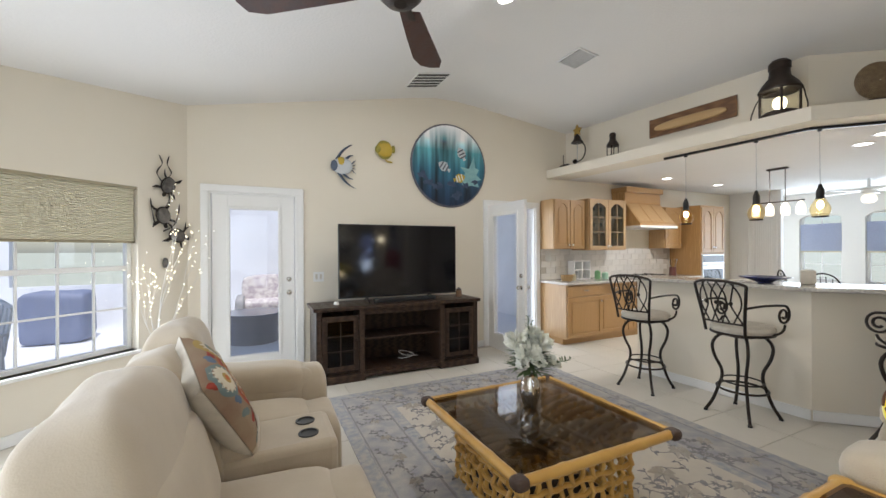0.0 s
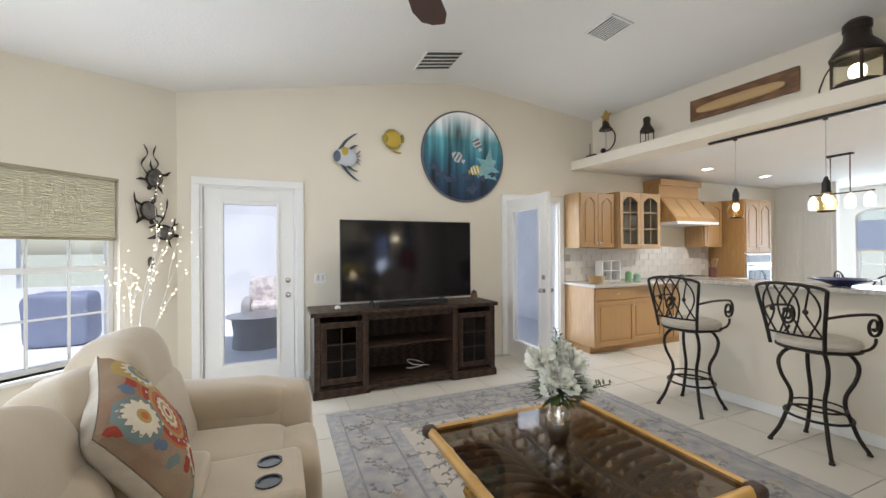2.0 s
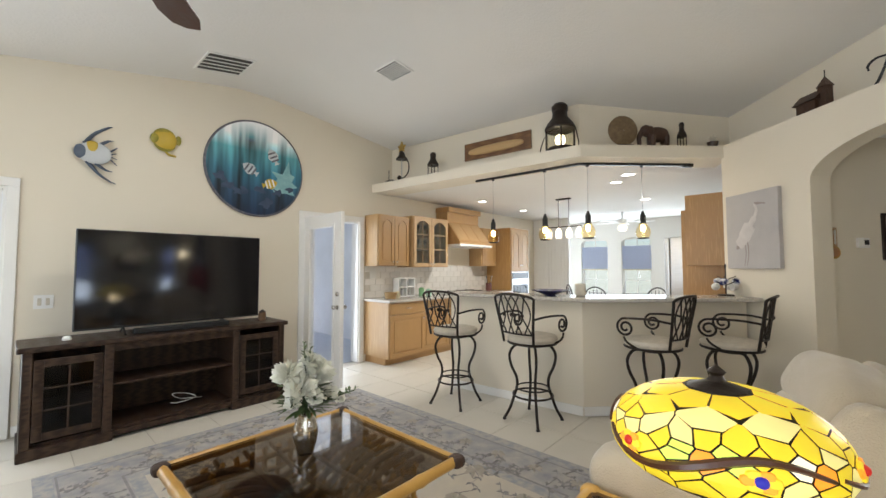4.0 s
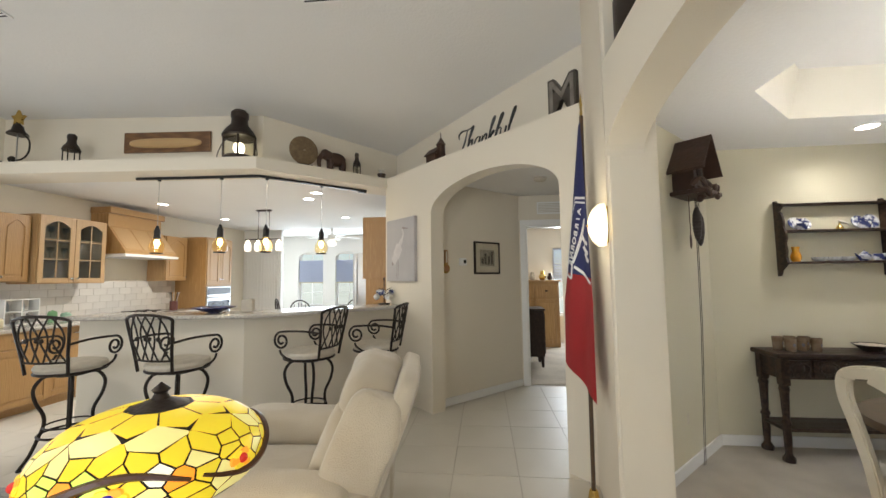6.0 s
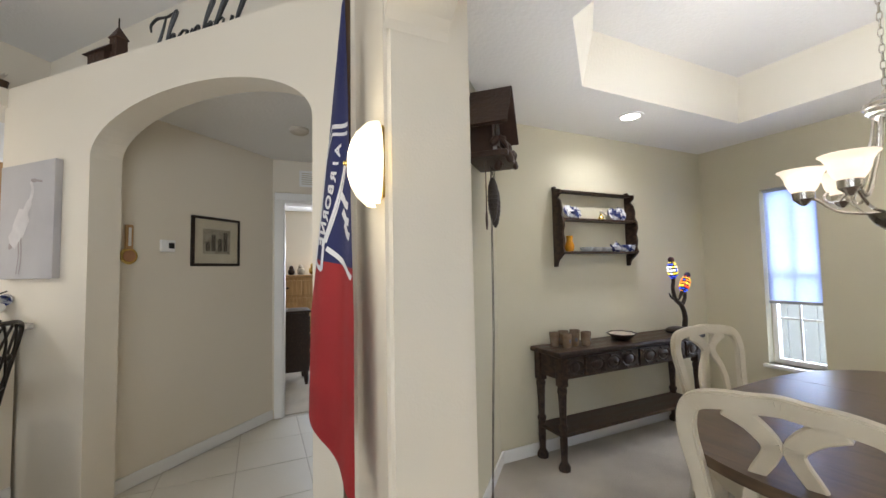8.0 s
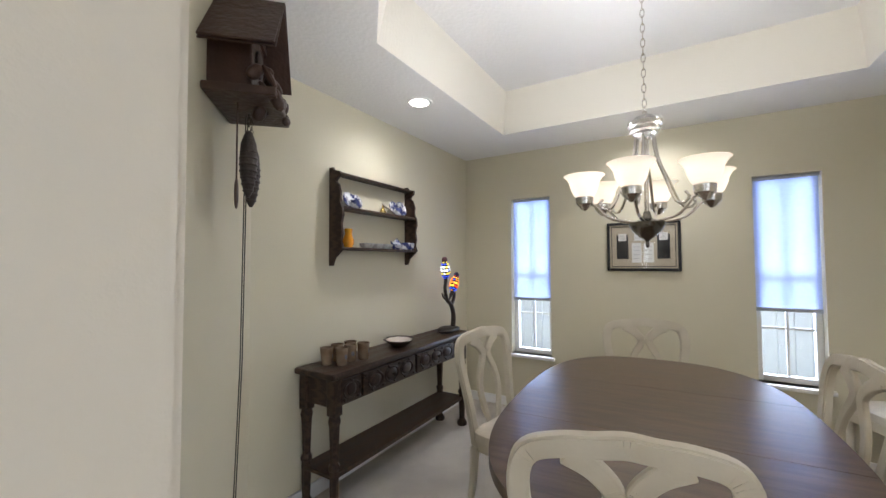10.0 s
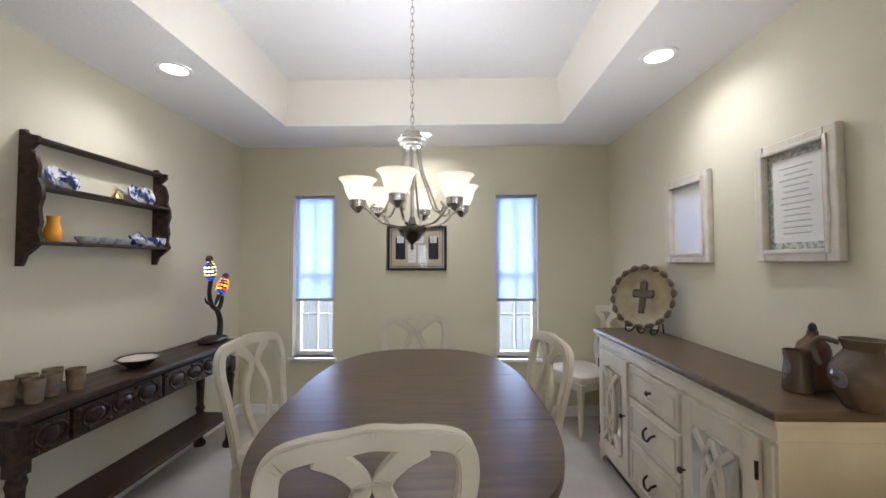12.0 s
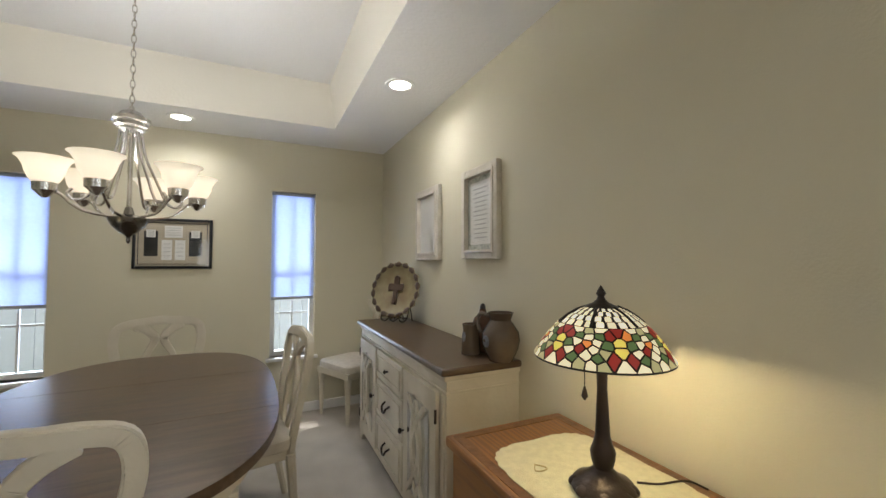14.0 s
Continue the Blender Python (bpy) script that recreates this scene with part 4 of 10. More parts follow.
# ---- vase of white flowers ----
VASE = mat("mercury silver glass", (0.72, 0.70, 0.66), 0.12, metal=1.0, bump=0.3, bscale=26)
LEAF = mat("dark green leaf", (0.045, 0.085, 0.025), 0.5, colour2=(0.09, 0.13, 0.04), scale=20, bump=0.1)
PETAL = mat("white petal", (0.84, 0.83, 0.77), 0.7, colour2=(0.78, 0.78, 0.66), scale=20, bump=0.1)
fl = thing("flower_vase", "silver glass vase of white flowers and greenery", "vase", pose(1.52, 1.93, 0.467))
part("vase", lathe(bmesh.new(), [(0.036, 0), (0.040, 0.004), (0.043, 0.02), (0.056, 0.07), (0.058, 0.10), (0.050, 0.15), (0.040, 0.18), (0.044, 0.20), (0.041, 0.20), (0.034, 0.18), (0.01, 0.16)], 28), VASE, fl)
rnd = random.Random(11)


def blossom(bm, c, r, n):
    """A full flower of curved petals round c."""
    for k in range(n):
        a, b = rnd.uniform(0, 6.28), math.acos(rnd.uniform(-0.25, 1))
        d = Vector((math.sin(b) * math.cos(a), math.sin(b) * math.sin(a), math.cos(b)))
        sd = d.orthogonal().normalized()
        up = d.cross(sd)
        w = r * rnd.uniform(0.28, 0.42)
        p = [c + d * r * 0.15, c + d * r * 0.6 + sd * w, c + d * r * rnd.uniform(0.9, 1.05) + up * r * 0.12, c + d * r * 0.6 - sd * w]
        mid = c + d * r * 0.62 + up * r * 0.12
        vs = [bm.verts.new(q) for q in p]
        vm = bm.verts.new(mid)
        for i in range(4):
            bm.faces.new((vs[i], vs[(i + 1) % 4], vm))


def leaf(bm, base, tip, w):
    base, tip = Vector(base), Vector(tip)
    d = tip - base
    sd = d.cross(Vector((0, 0, 1)))
    sd = sd.normalized() if sd.length > 1e-4 else Vector((1, 0, 0))
    rows = []
    for f, q in ((0, 0.1), (0.3, 0.9), (0.6, 1.0), (0.85, 0.5), (1, 0.05)):
        p = base + d * f + Vector((0, 0, -0.15 * d.length * f * f))
        rows.append((bm.verts.new(p - sd * w * q), bm.verts.new(p + Vector((0, 0, -0.1 * w))), bm.verts.new(p + sd * w * q)))
    for a, b in zip(rows, rows[1:]):
        bm.faces.new((a[0], a[1], b[1], b[0]))
        bm.faces.new((a[1], a[2], b[2], b[1]))


for c, r, n in (((-0.05, -0.05, 0.31), 0.065, 90), ((0.045, -0.02, 0.35), 0.065, 90), ((0.0, 0.05, 0.33), 0.062, 80), ((-0.075, 0.02, 0.36), 0.06, 80), ((0.07, 0.04, 0.30), 0.05, 60),
                ((0.065, -0.08, 0.27), 0.038, 40), ((0.10, -0.02, 0.25), 0.035, 36), ((-0.01, -0.09, 0.27), 0.036, 40), ((-0.09, -0.05, 0.26), 0.034, 36), ((0.02, 0.0, 0.40), 0.045, 50), ((0.12, -0.07, 0.23), 0.026, 28)):
    bm = bmesh.new()
    blossom(bm, Vector(c) * 1.12 + Vector((0, 0, -0.02)), r * 1.35, n)
    part("blossom", bm, PETAL, fl, "white blossom", smooth=False)
bm = bmesh.new()
for k in range(150):
    a, e = rnd.uniform(0, 6.28), rnd.uniform(-0.2, 0.9)
    r0, r1 = rnd.uniform(0.02, 0.06), rnd.uniform(0.10, 0.17)
    z = 0.22 + rnd.uniform(-0.01, 0.10)
    leaf(bm, (r0 * math.cos(a), r0 * math.sin(a), z), (r1 * math.cos(a), r1 * math.sin(a), z + 0.06 * e), rnd.uniform(0.006, 0.013))
part("greenery", bm, LEAF, fl, "dark green leaves", smooth=False)
bm, bm2 = bmesh.new(), bmesh.new()
for bx, by, tx, ty, tz in ((0, 0, -0.02, -0.01, 0.53), (0, 0, 0.03, 0.02, 0.49), (0.02, 0, 0.20, -0.12, 0.28), (0.02, 0, 0.22, -0.03, 0.25)):
    pts = curve_pts([(bx, by, 0.2), ((bx + tx) / 2, (by + ty) / 2, 0.2 + (tz - 0.2) * 0.6), (tx, ty, tz)], 8)
    tube(bm, pts, 0.0025, 5)
    for q in pts[5:]:
        for s_ in (-1, 1):
            leaf(bm, q, q + Vector((rnd.uniform(-0.03, 0.03), s_ * 0.025, rnd.uniform(0.0, 0.03))), 0.005)
part("sprig", bm, LEAF, fl, "thin green sprigs", smooth=False)

# ---- bar stools ----
def bar_stool():
    s = thing("bar_stool", "wrought iron swivel bar stool with a cream padded seat", "bar stool", group="stools at the bar")
    part("seat", lathe(bmesh.new(), [(0.19, 0.70), (0.215, 0.705), (0.225, 0.73), (0.215, 0.752), (0.15, 0.768), (0.001, 0.772)], 32), SEATF, s, "round cream padded seat")
    bm = bmesh.new()
    tube(bm, arc((0, 0, 0.693), 0.215, 0, 350, 35, "xy"), 0.010, 8, True)
    lathe(bm, [(0.10, 0.655), (0.11, 0.66), (0.11, 0.685), (0.2, 0.69), (0.2, 0.698)], 24)
    part("swivel_ring", bm, IRON, s)
    for k in range(4):
        a = radians(45 + 90 * k)
        c = [(0.09, 0.67), (0.16, 0.655), (0.205, 0.58), (0.19, 0.48), (0.145, 0.38), (0.14, 0.30), (0.17, 0.20), (0.205, 0.10), (0.255, 0.012)]
        pts = curve_pts([(r * math.cos(a), r * math.sin(a), z) for r, z in c], 5)
        part("leg", tube(bmesh.new(), pts, 0.0125, 8), IRON, s)
        part("foot", lathe(bmesh.new(), [(0.017, 0), (0.017, 0.012), (0.012, 0.016)], 10, pose(0.255 * math.cos(a), 0.255 * math.sin(a), 0)), BLACK, s)
    bm = bmesh.new()
    tube(bm, arc((0, 0, 0.225), 0.175, 0, 350, 35, "xy"), 0.009, 8, True)
    part("foot_ring", bm, IRON, s)
    part("foot_ring", tube(bmesh.new(), arc((0, 0, 0.285), 0.145, 0, 350, 35, "xy"), 0.007, 8, True), IRON, s)
    # back: two posts, bowed top rail, crossing curves
    yb = lambda z: -0.20 - (z - 0.7) * 0.16
    bm = bmesh.new()
    fr = curve_pts([(-0.16, yb(0.70), 0.70), (-0.175, yb(0.85), 0.85), (-0.205, yb(1.05), 1.05), (-0.20, yb(1.105), 1.105), (-0.10, yb(1.13) - 0.03, 1.13), (0, yb(1.135) - 0.04, 1.135), (0.10, yb(1.13) - 0.03, 1.13), (0.20, yb(1.105), 1.105), (0.205, yb(1.05), 1.05), (0.175, yb(0.85), 0.85), (0.16, yb(0.70), 0.70)], 5)
    tube(bm, fr, 0.0115, 8)
    part("back_frame", bm, IRON, s)
    part("back_rail", tube(bmesh.new(), curve_pts([(-0.168, yb(0.79), 0.79), (0, yb(0.79) - 0.03, 0.79), (0.168, yb(0.79), 0.79)], 6), 0.008, 8), IRON, s)
    for sgn in (-1, 1):
        for off in (0.0, 0.105):
            c = [(sgn * (off + 0.075) - (0.05 if off else 0) * sgn, 1.118), (sgn * (off * 0.9 + 0.005), 0.99), (sgn * (off * 0.8 + 0.012), 0.93), (sgn * (off * 0.9 + 0.07), 0.795)]
            c2 = [(sgn * (off + 0.0), 1.125), (sgn * (off + 0.055), 1.03), (sgn * (off + 0.058), 0.93), (sgn * (off * 0.8 + 0.015), 0.795)]
            for cc_ in (c, c2):
                part("back_curve", tube(bmesh.new(), curve_pts([(x, yb(z) - 0.028 * (1 - (x / 0.2) ** 2), z) for x, z in cc_], 6), 0.0062, 6), IRON, s)
    for x in (-0.098, -0.018, 0.018, 0.098):
        part("rosette", lathe(bmesh.new(), [(0.001, -0.012), (0.015, -0.006), (0.018, 0), (0.015, 0.006), (0.001, 0.012)], 12, pose(x, yb(0.95) - 0.03, 0.955, 90)), IRON, s)
    for sgn in (-1, 1):
        spiral = [(0.245 * sgn, 0.105 + (0.078 - 0.058 * k / 20) * math.cos(radians(100 - 30 * k)), 0.865 + (0.078 - 0.058 * k / 20) * math.sin(radians(100 - 30 * k))) for k in range(21)]
        c = [(0.19 * sgn, yb(0.92), 0.925), (0.23 * sgn, -0.12, 0.945), (0.245 * sgn, 0.0, 0.947)] + spiral
        part("arm", tube(bmesh.new(), curve_pts(c, 3), 0.0095, 8), IRON, s, "scrolled iron arm")
        part("arm_support", tube(bmesh.new(), curve_pts([(0.205 * sgn, 0.03, 0.70), (0.245 * sgn, 0.06, 0.725), (0.25 * sgn, 0.10, 0.755), (0.245 * sgn, 0.12, 0.787)], 5), 0.009, 8), IRON, s)
    return s


st = bar_stool()
st.matrix_world = pose(3.60, 2.74, 0, 0, 0, -84)
copy_thing(st, pose(3.72, 1.93, 0, 0, 0, -97))
copy_thing(st, pose(4.20, 1.06, 0, 0, 0, -10))
copy_thing(st, pose(4.60, 0.56, 0, 0, 0, -4))

# ---- dining room ----
def oval(w, l, e=0.62, n=64):
    f = lambda v: math.copysign(abs(v) ** e, v)
    return [(w / 2 * f(math.cos(2 * math.pi * i / n)), l / 2 * f(math.sin(2 * math.pi * i / n))) for i in range(n)]


def dining_table():
    s = thing("dining_table", "oval dining table, walnut top and antique cream base", "dining table", pose(2.49, -3.05, 0, 0, 0, 2.5))
    full = oval(1.12, 1.88, 0.72, 80)
    for lo, hi in ((-1, -0.301), (-0.299, 0.299), (0.301, 1)):
        bm = prism(bmesh.new(), full, 0.73, 0.765, bevel=0.010)
        for c, sgn in ((lo, 1), (hi, -1)):
            if abs(c) < 1:
                g = bm.verts[:] + bm.edges[:] + bm.faces[:]
                r = bmesh.ops.bisect_plane(bm, geom=g, plane_co=(0, c, 0), plane_no=(0, -sgn, 0), clear_outer=True)
                bmesh.ops.edgeloop_fill(bm, edges=[e for e in r["geom_cut"] if isinstance(e, bmesh.types.BMEdge)])
        part("tabletop", bm, TABLEW, s, "walnut-stained top leaf")
    part("apron", prism(bmesh.new(), oval(0.98, 1.70, 0.72, 64), 0.63, 0.7295), CUSTARD, s, "antique cream apron")
    for x in (-0.36, 0.36):
        for y in (-0.62, 0.62):
            bm = bmesh.new()
            box(bm, x - 0.045, x + 0.045, y - 0.045, y + 0.045, 0.52, 0.635, 0.006)
            lathe(bm, [(0.028, 0.004), (0.034, 0.03), (0.024, 0.06), (0.030, 0.12), (0.042, 0.40), (0.046, 0.48), (0.036, 0.50), (0.044, 0.52)], 16, pose(x, y, 0))
            part("leg", bm, CUSTARD, s)
            part("carved_block", box(bmesh.new(), x - 0.03, x + 0.03, y - 0.049, y + 0.049, 0.54, 0.62, 0.004), CUSTARD, s)
    return s


dining_table()


def flat_bar(bm, pts, w, t, m=None):
    """A bar of rectangular section along points in the x, z plane: w wide in the plane, t deep."""
    pts = [Vector(p) for p in pts]
    rings = []
    for i, p in enumerate(pts):
        d = (pts[min(i + 1, len(pts) - 1)] - pts[max(i - 1, 0)]).normalized()
        sd = Vector((d.z, 0, -d.x)).normalized()
        ww = w[i] if isinstance(w, list) else w
        rings.append([bm.verts.new((m @ q) if m else q) for q in (p + sd * ww / 2 + Vector((0, -t / 2, 0)), p + sd * ww / 2 + Vector((0, t / 2, 0)), p - sd * ww / 2 + Vector((0, t / 2, 0)), p - sd * ww / 2 + Vector((0, -t / 2, 0)))])
    for a, b in zip(rings, rings[1:]):
        for j in range(4):
            bm.faces.new((a[j], a[(j + 1) % 4], b[(j + 1) % 4], b[j]))
    bm.faces.new(rings[0][::-1])
    bm.faces.new(rings[-1])
    return bm


def dining_chair():
    """Faces +y; origin on the floor under the seat's middle."""
    s = thing("dining_chair", "antique cream dining chair with a looped splat back", "dining chair", group="chairs round the dining table")
    tilt = Matrix.Translation((0, -0.21, 0.44)) @ Matrix.Rotation(radians(9), 4, "X") @ Matrix.Diagonal((1, 1, 0.955, 1)) @ Matrix.Translation((0, 0, -0.44))
    hoop = curve_pts([(-0.19, 0, 0.40), (-0.195, 0, 0.55), (-0.215, 0, 0.72), (-0.235, 0, 0.86), (-0.215, 0, 0.955), (-0.14, 0, 0.985), (-0.06, 0, 0.992), (0, 0, 1.0), (0.06, 0, 0.992), (0.14, 0, 0.985), (0.215, 0, 0.955), (0.235, 0, 0.86), (0.215, 0, 0.72), (0.195, 0, 0.55), (0.19, 0, 0.40)], 5)
    bm = flat_bar(bmesh.new(), hoop, [0.044 + 0.014 * math.sin(math.pi * k / (len(hoop) - 1)) for k in range(len(hoop))], 0.034, tilt)
    bmesh.ops.bevel(bm, geom=bm.edges[:], offset=0.006, segments=2, affect="EDGES")
    part("back_frame", bm, CUSTARD, s)
    # two bands meet under the crest, part into a long loop and meet again above the seat
    for sg in (-1, 1):
        c = curve_pts([(sg * 0.125, 0, 0.968), (sg * 0.068, 0, 0.935), (sg * 0.026, 0, 0.885), (sg * 0.030, 0, 0.845), (sg * 0.072, 0, 0.76), (sg * 0.088, 0, 0.66), (sg * 0.066, 0, 0.55), (sg * 0.030, 0, 0.455)], 6)
        ws_ = [0.062 - 0.024 * min(1.0, k / 24) for k in range(len(c))]
        bm = flat_bar(bmesh.new(), c, ws_, 0.021 + 0.001 * sg, tilt)
        bmesh.ops.bevel(bm, geom=bm.edges[:], offset=0.004, segments=1, affect="EDGES")
        part("splat", bm, CUSTARD, s)
    bm = cushion(bmesh.new(), 0.47, 0.44, 0.085, pose(0, 0, 0.455), 0.45, 0.3, 32, 12, 0.15)
    part("seat", bm, SEATF, s, "padded cream seat")
    bm = bmesh.new()
    prism(bm, [(-0.23, 0.215), (0.23, 0.215), (0.20, -0.215), (-0.20, -0.215)], 0.375, 0.43, bevel=0.006)
    part("seat_frame", bm, CUSTARD, s)
    for x in (-0.195, 0.195):
        part("leg", lathe(bmesh.new(), [(0.014, 0.004), (0.018, 0.02), (0.013, 0.05), (0.017, 0.08), (0.024, 0.28), (0.02, 0.30), (0.028, 0.32), (0.028, 0.378)], 12, pose(x, 0.19, 0)), CUSTARD, s)
        bm = tube(bmesh.new(), [(x, -0.26, 0.004), (x, -0.22, 0.20), (x, -0.205, 0.40)], [0.017, 0.022, 0.026], 8)
        part("leg", bm, CUSTARD, s)
    return s


ch = dining_chair()
ch.matrix_world = pose(2.573, -2.425, 0.004, 0, 0, 194)
copy_thing(ch, pose(3.105, -3.245, 0.004, 0, 0, 80))
copy_thing(ch, pose(2.085, -3.275, 0.004, 0, 0, -82))
copy_thing(ch, pose(2.53, -3.86, 0.004, 0, 0, 14))
copy_thing(ch, pose(1.24, -4.54, 0.004, 0, 0, -66))


# console table with carved drawers
def hall_console():
    s = thing("console_table", "dark carved wooden console table against the wall", "console table", pose(3.955, -4.21, 0.004))
    D, L, H = 0.295, 1.54, 0.785
    part("top", box(bmesh.new(), -0.005, D + 0.01, -0.01, L + 0.01, H - 0.035, H, 0.010), DARKW, s)
    bm = bmesh.new()
    box(bm, 0.03, D, 0.03, L - 0.03, H - 0.19, H - 0.035)
    part("case", bm, DARKW, s)
    ys = ((0.07, 0.22), (0.24, 0.76), (0.78, 1.30), (1.32, 1.47))
    for a, b in ys:
        d = part("drawer", box(bmesh.new(), 0.012, 0.032, a, b, H - 0.175, H - 0.05, 0.004), DARKW, s, "carved drawer front")
        bm = bmesh.new()
        w = b - a
        for f in ((0.5,) if w < 0.3 else (0.2, 0.5, 0.8)):
            y = a + w * f
            cushion(bm, 0.022, 0.10 if w > 0.3 else 0.07, 0.07, pose(0.012, y, H - 0.112), 0.9, 0.9, 18, 8)
            tube(bm, [(0.010, y + 0.065 * math.cos(t), H - 0.112 + 0.045 * math.sin(t)) for t in [2 * math.pi * i / 16 for i in range(16)]], 0.006, 5, True)
        for k in range(10 if w > 0.3 else 3):
            y = a + 0.02 + (w - 0.04) * k / (9 if w > 0.3 else 2)
            cushion(bm, 0.014, 0.03, 0.018, pose(0.010, y, H - 0.065 if k % 2 else H - 0.16, 30 * (k % 3)), 1, 1, 10, 6)
        part("carving", bm, DARKW, d)
        if w > 0.3:
            part("knob", lathe(bmesh.new(), [(0.006, 0), (0.006, 0.015), (0.014, 0.02), (0.001, 0.03)], 12, pose(0.004, (a + b) / 2, H - 0.112, 0, -90)), BRONZE, d)
    for y in (0.05, L - 0.05):
        for x in (0.045, D - 0.03):
            bm = bmesh.new()
            box(bm, x - 0.03, x + 0.03, y - 0.03, y + 0.03, 0.55, H - 0.036, 0.004)
            lathe(bm, [(0.040, 0.0), (0.042, 0.025), (0.026, 0.05), (0.022, 0.06), (0.026, 0.16), (0.026, 0.26), (0.032, 0.27), (0.032, 0.285), (0.022, 0.30), (0.030, 0.50), (0.036, 0.52), (0.028, 0.555)], 8, pose(x, y, 0, 0, 0, 22.5))
            part("leg", bm, DARKW, s)
    part("lower_shelf", box(bmesh.new(), 0.03, D - 0.01, 0.03, L - 0.03, 0.215, 0.24, 0.004), DARKW, s)
    return s


hall_console()
TH = 0.789
MUG = mat("brown stoneware glaze", (0.30, 0.23, 0.16), 0.25, colour2=(0.16, 0.10, 0.06), scale=18, mix=0.5, bump=0.08)


def mug(m):
    s = thing("stoneware_mug", "brown stoneware mug on the console table", "mug", m, "stoneware mugs")
    part("cup", lathe(bmesh.new(), [(0.026, 0), (0.030, 0.004), (0.037, 0.095), (0.038, 0.10), (0.034, 0.10), (0.030, 0.03), (0.002, 0.012)], 20), MUG, s)
    part("motif", cushion(bmesh.new(), 0.02, 0.004, 0.03, pose(-0.033, 0, 0.05, 0, 4, 90), 0.9, 0.9, 10, 6), INK, s, "dark blue painted motif")
    return s


mg = mug(pose(4.07, -2.84, TH))
for x, y, r in ((4.15, -2.80, 40), (4.17, -2.90, 10), (4.09, -2.93, -20), (4.16, -3.00, 0), (4.06, -3.01, 25)):
    copy_thing(mg, pose(x, y, TH, 0, 0, r))
bw = thing("trinket_bowl", "dark square wooden bowl with a pale inside", "bowl", pose(4.10, -3.42, TH, 0, 0, 20))
bm = lathe(bmesh.new(), [(0.05, 0), (0.055, 0.004), (0.115, 0.05), (0.11, 0.052), (0.05, 0.014), (0.002, 0.012)], 8, pose(0, 0, 0, 0, 0, 22.5), 1.0, 1.15)
part("bowl", bm, DARKW, bw)
part("lining", lathe(bmesh.new(), [(0.048, 0.016), (0.095, 0.047), (0.092, 0.047), (0.002, 0.018)], 8, pose(0, 0, 0, 0, 0, 22.5), 1.0, 1.15), SEATF, bw, "pale shell lining")

# bird lamp: two glowing glass parrots on a branch
bird_cols = {n_: glow("glass " + n_, c_, p_) for n_, c_, p_ in (("blue", (0.03, 0.10, 0.85), 1.2), ("yellow", (1.0, 0.72, 0.06), 1.6), ("red", (0.9, 0.05, 0.02), 1.3), ("orange", (1.0, 0.28, 0.03), 1.5), ("white", (0.9, 0.95, 0.9), 1.5), ("green", (0.08, 0.5, 0.12), 1.2))}
blp = thing("parrot_lamp", "stained glass lamp of two parrots on a bronze branch", "table lamp", pose(4.07, -4.07, TH) @ Matrix.Scale(1.12, 4))
bm = bmesh.new()
cushion(bm, 0.13, 0.24, 0.05, pose(0, 0, 0.02), 0.8, 0.8, 24, 10, 0, 0.02)
part("base", bm, BRONZE, blp)
bm = bmesh.new()
tube(bm, curve_pts([(0, -0.06, 0.03), (0, -0.07, 0.12), (0, -0.035, 0.20), (0, 0.03, 0.25), (0, 0.055, 0.33), (0, 0.05, 0.38)], 6), [0.02 - 0.0003 * i for i in range(31)], 8)
tube(bm, curve_pts([(0, -0.04, 0.20), (0, -0.075, 0.25), (0, -0.08, 0.30)], 5), 0.014, 8)
tube(bm, curve_pts([(0, 0.03, 0.25), (0, 0.08, 0.27), (0, 0.10, 0.30)], 5), [0.012 - 0.0008 * i for i in range(11)], 6)
part("branch", bm, BRONZE, blp)
for (by, bz, ay, order) in ((0.05, 0.47, -8, ("blue", "yellow", "white", "blue", "yellow")), (-0.085, 0.36, 28, ("blue", "red", "orange", "yellow", "red"))):
    mm = pose(0, by, bz, ay)
    bd = part("parrot", cushion(bmesh.new(), 0.062, 0.066, 0.13, mm, 0.9, 0.9, 16, 10), BRONZE, blp, "parrot body with lead lines")
    rr = random.Random(int(bz * 100))
    for i in range(7):
        b = -1.15 + 2.3 * i / 6
        nn_ = max(4, int(11 * math.cos(b)))
        for k in range(nn_):
            a = 2 * math.pi * (k + 0.5 * (i % 2)) / nn_
            p = Vector((math.cos(b) * math.cos(a) * 0.0325, math.cos(b) * math.sin(a) * 0.0345, math.sin(b) * 0.066))
            mt = mm @ Matrix.Translation(p) @ p.to_track_quat("Z", "Y").to_matrix().to_4x4()
            part("glass_piece", cushion(bmesh.new(), 0.017, 0.017, 0.005, mt, 0.5, 0.6, 8, 4), bird_cols[order[min(4, (i * 5) // 7)] if rr.random() < 0.75 else rr.choice(order)], bd)
    part("head", cushion(bmesh.new(), 0.042, 0.046, 0.05, mm @ pose(0, 0, 0.075), 0.9, 0.9, 12, 8), mat("dark head enamel", (0.08, 0.02, 0.03) if ay < 0 else (0.03, 0.02, 0.10), 0.4), blp, "dark head with a short beak")
    part("tail", tube(bmesh.new(), [mm @ Vector((0, 0, -0.05)), mm @ Vector((0, 0.01, -0.10)), mm @ Vector((0, 0.015, -0.14))], [0.016, 0.012, 0.006], 8), BRONZE, blp)

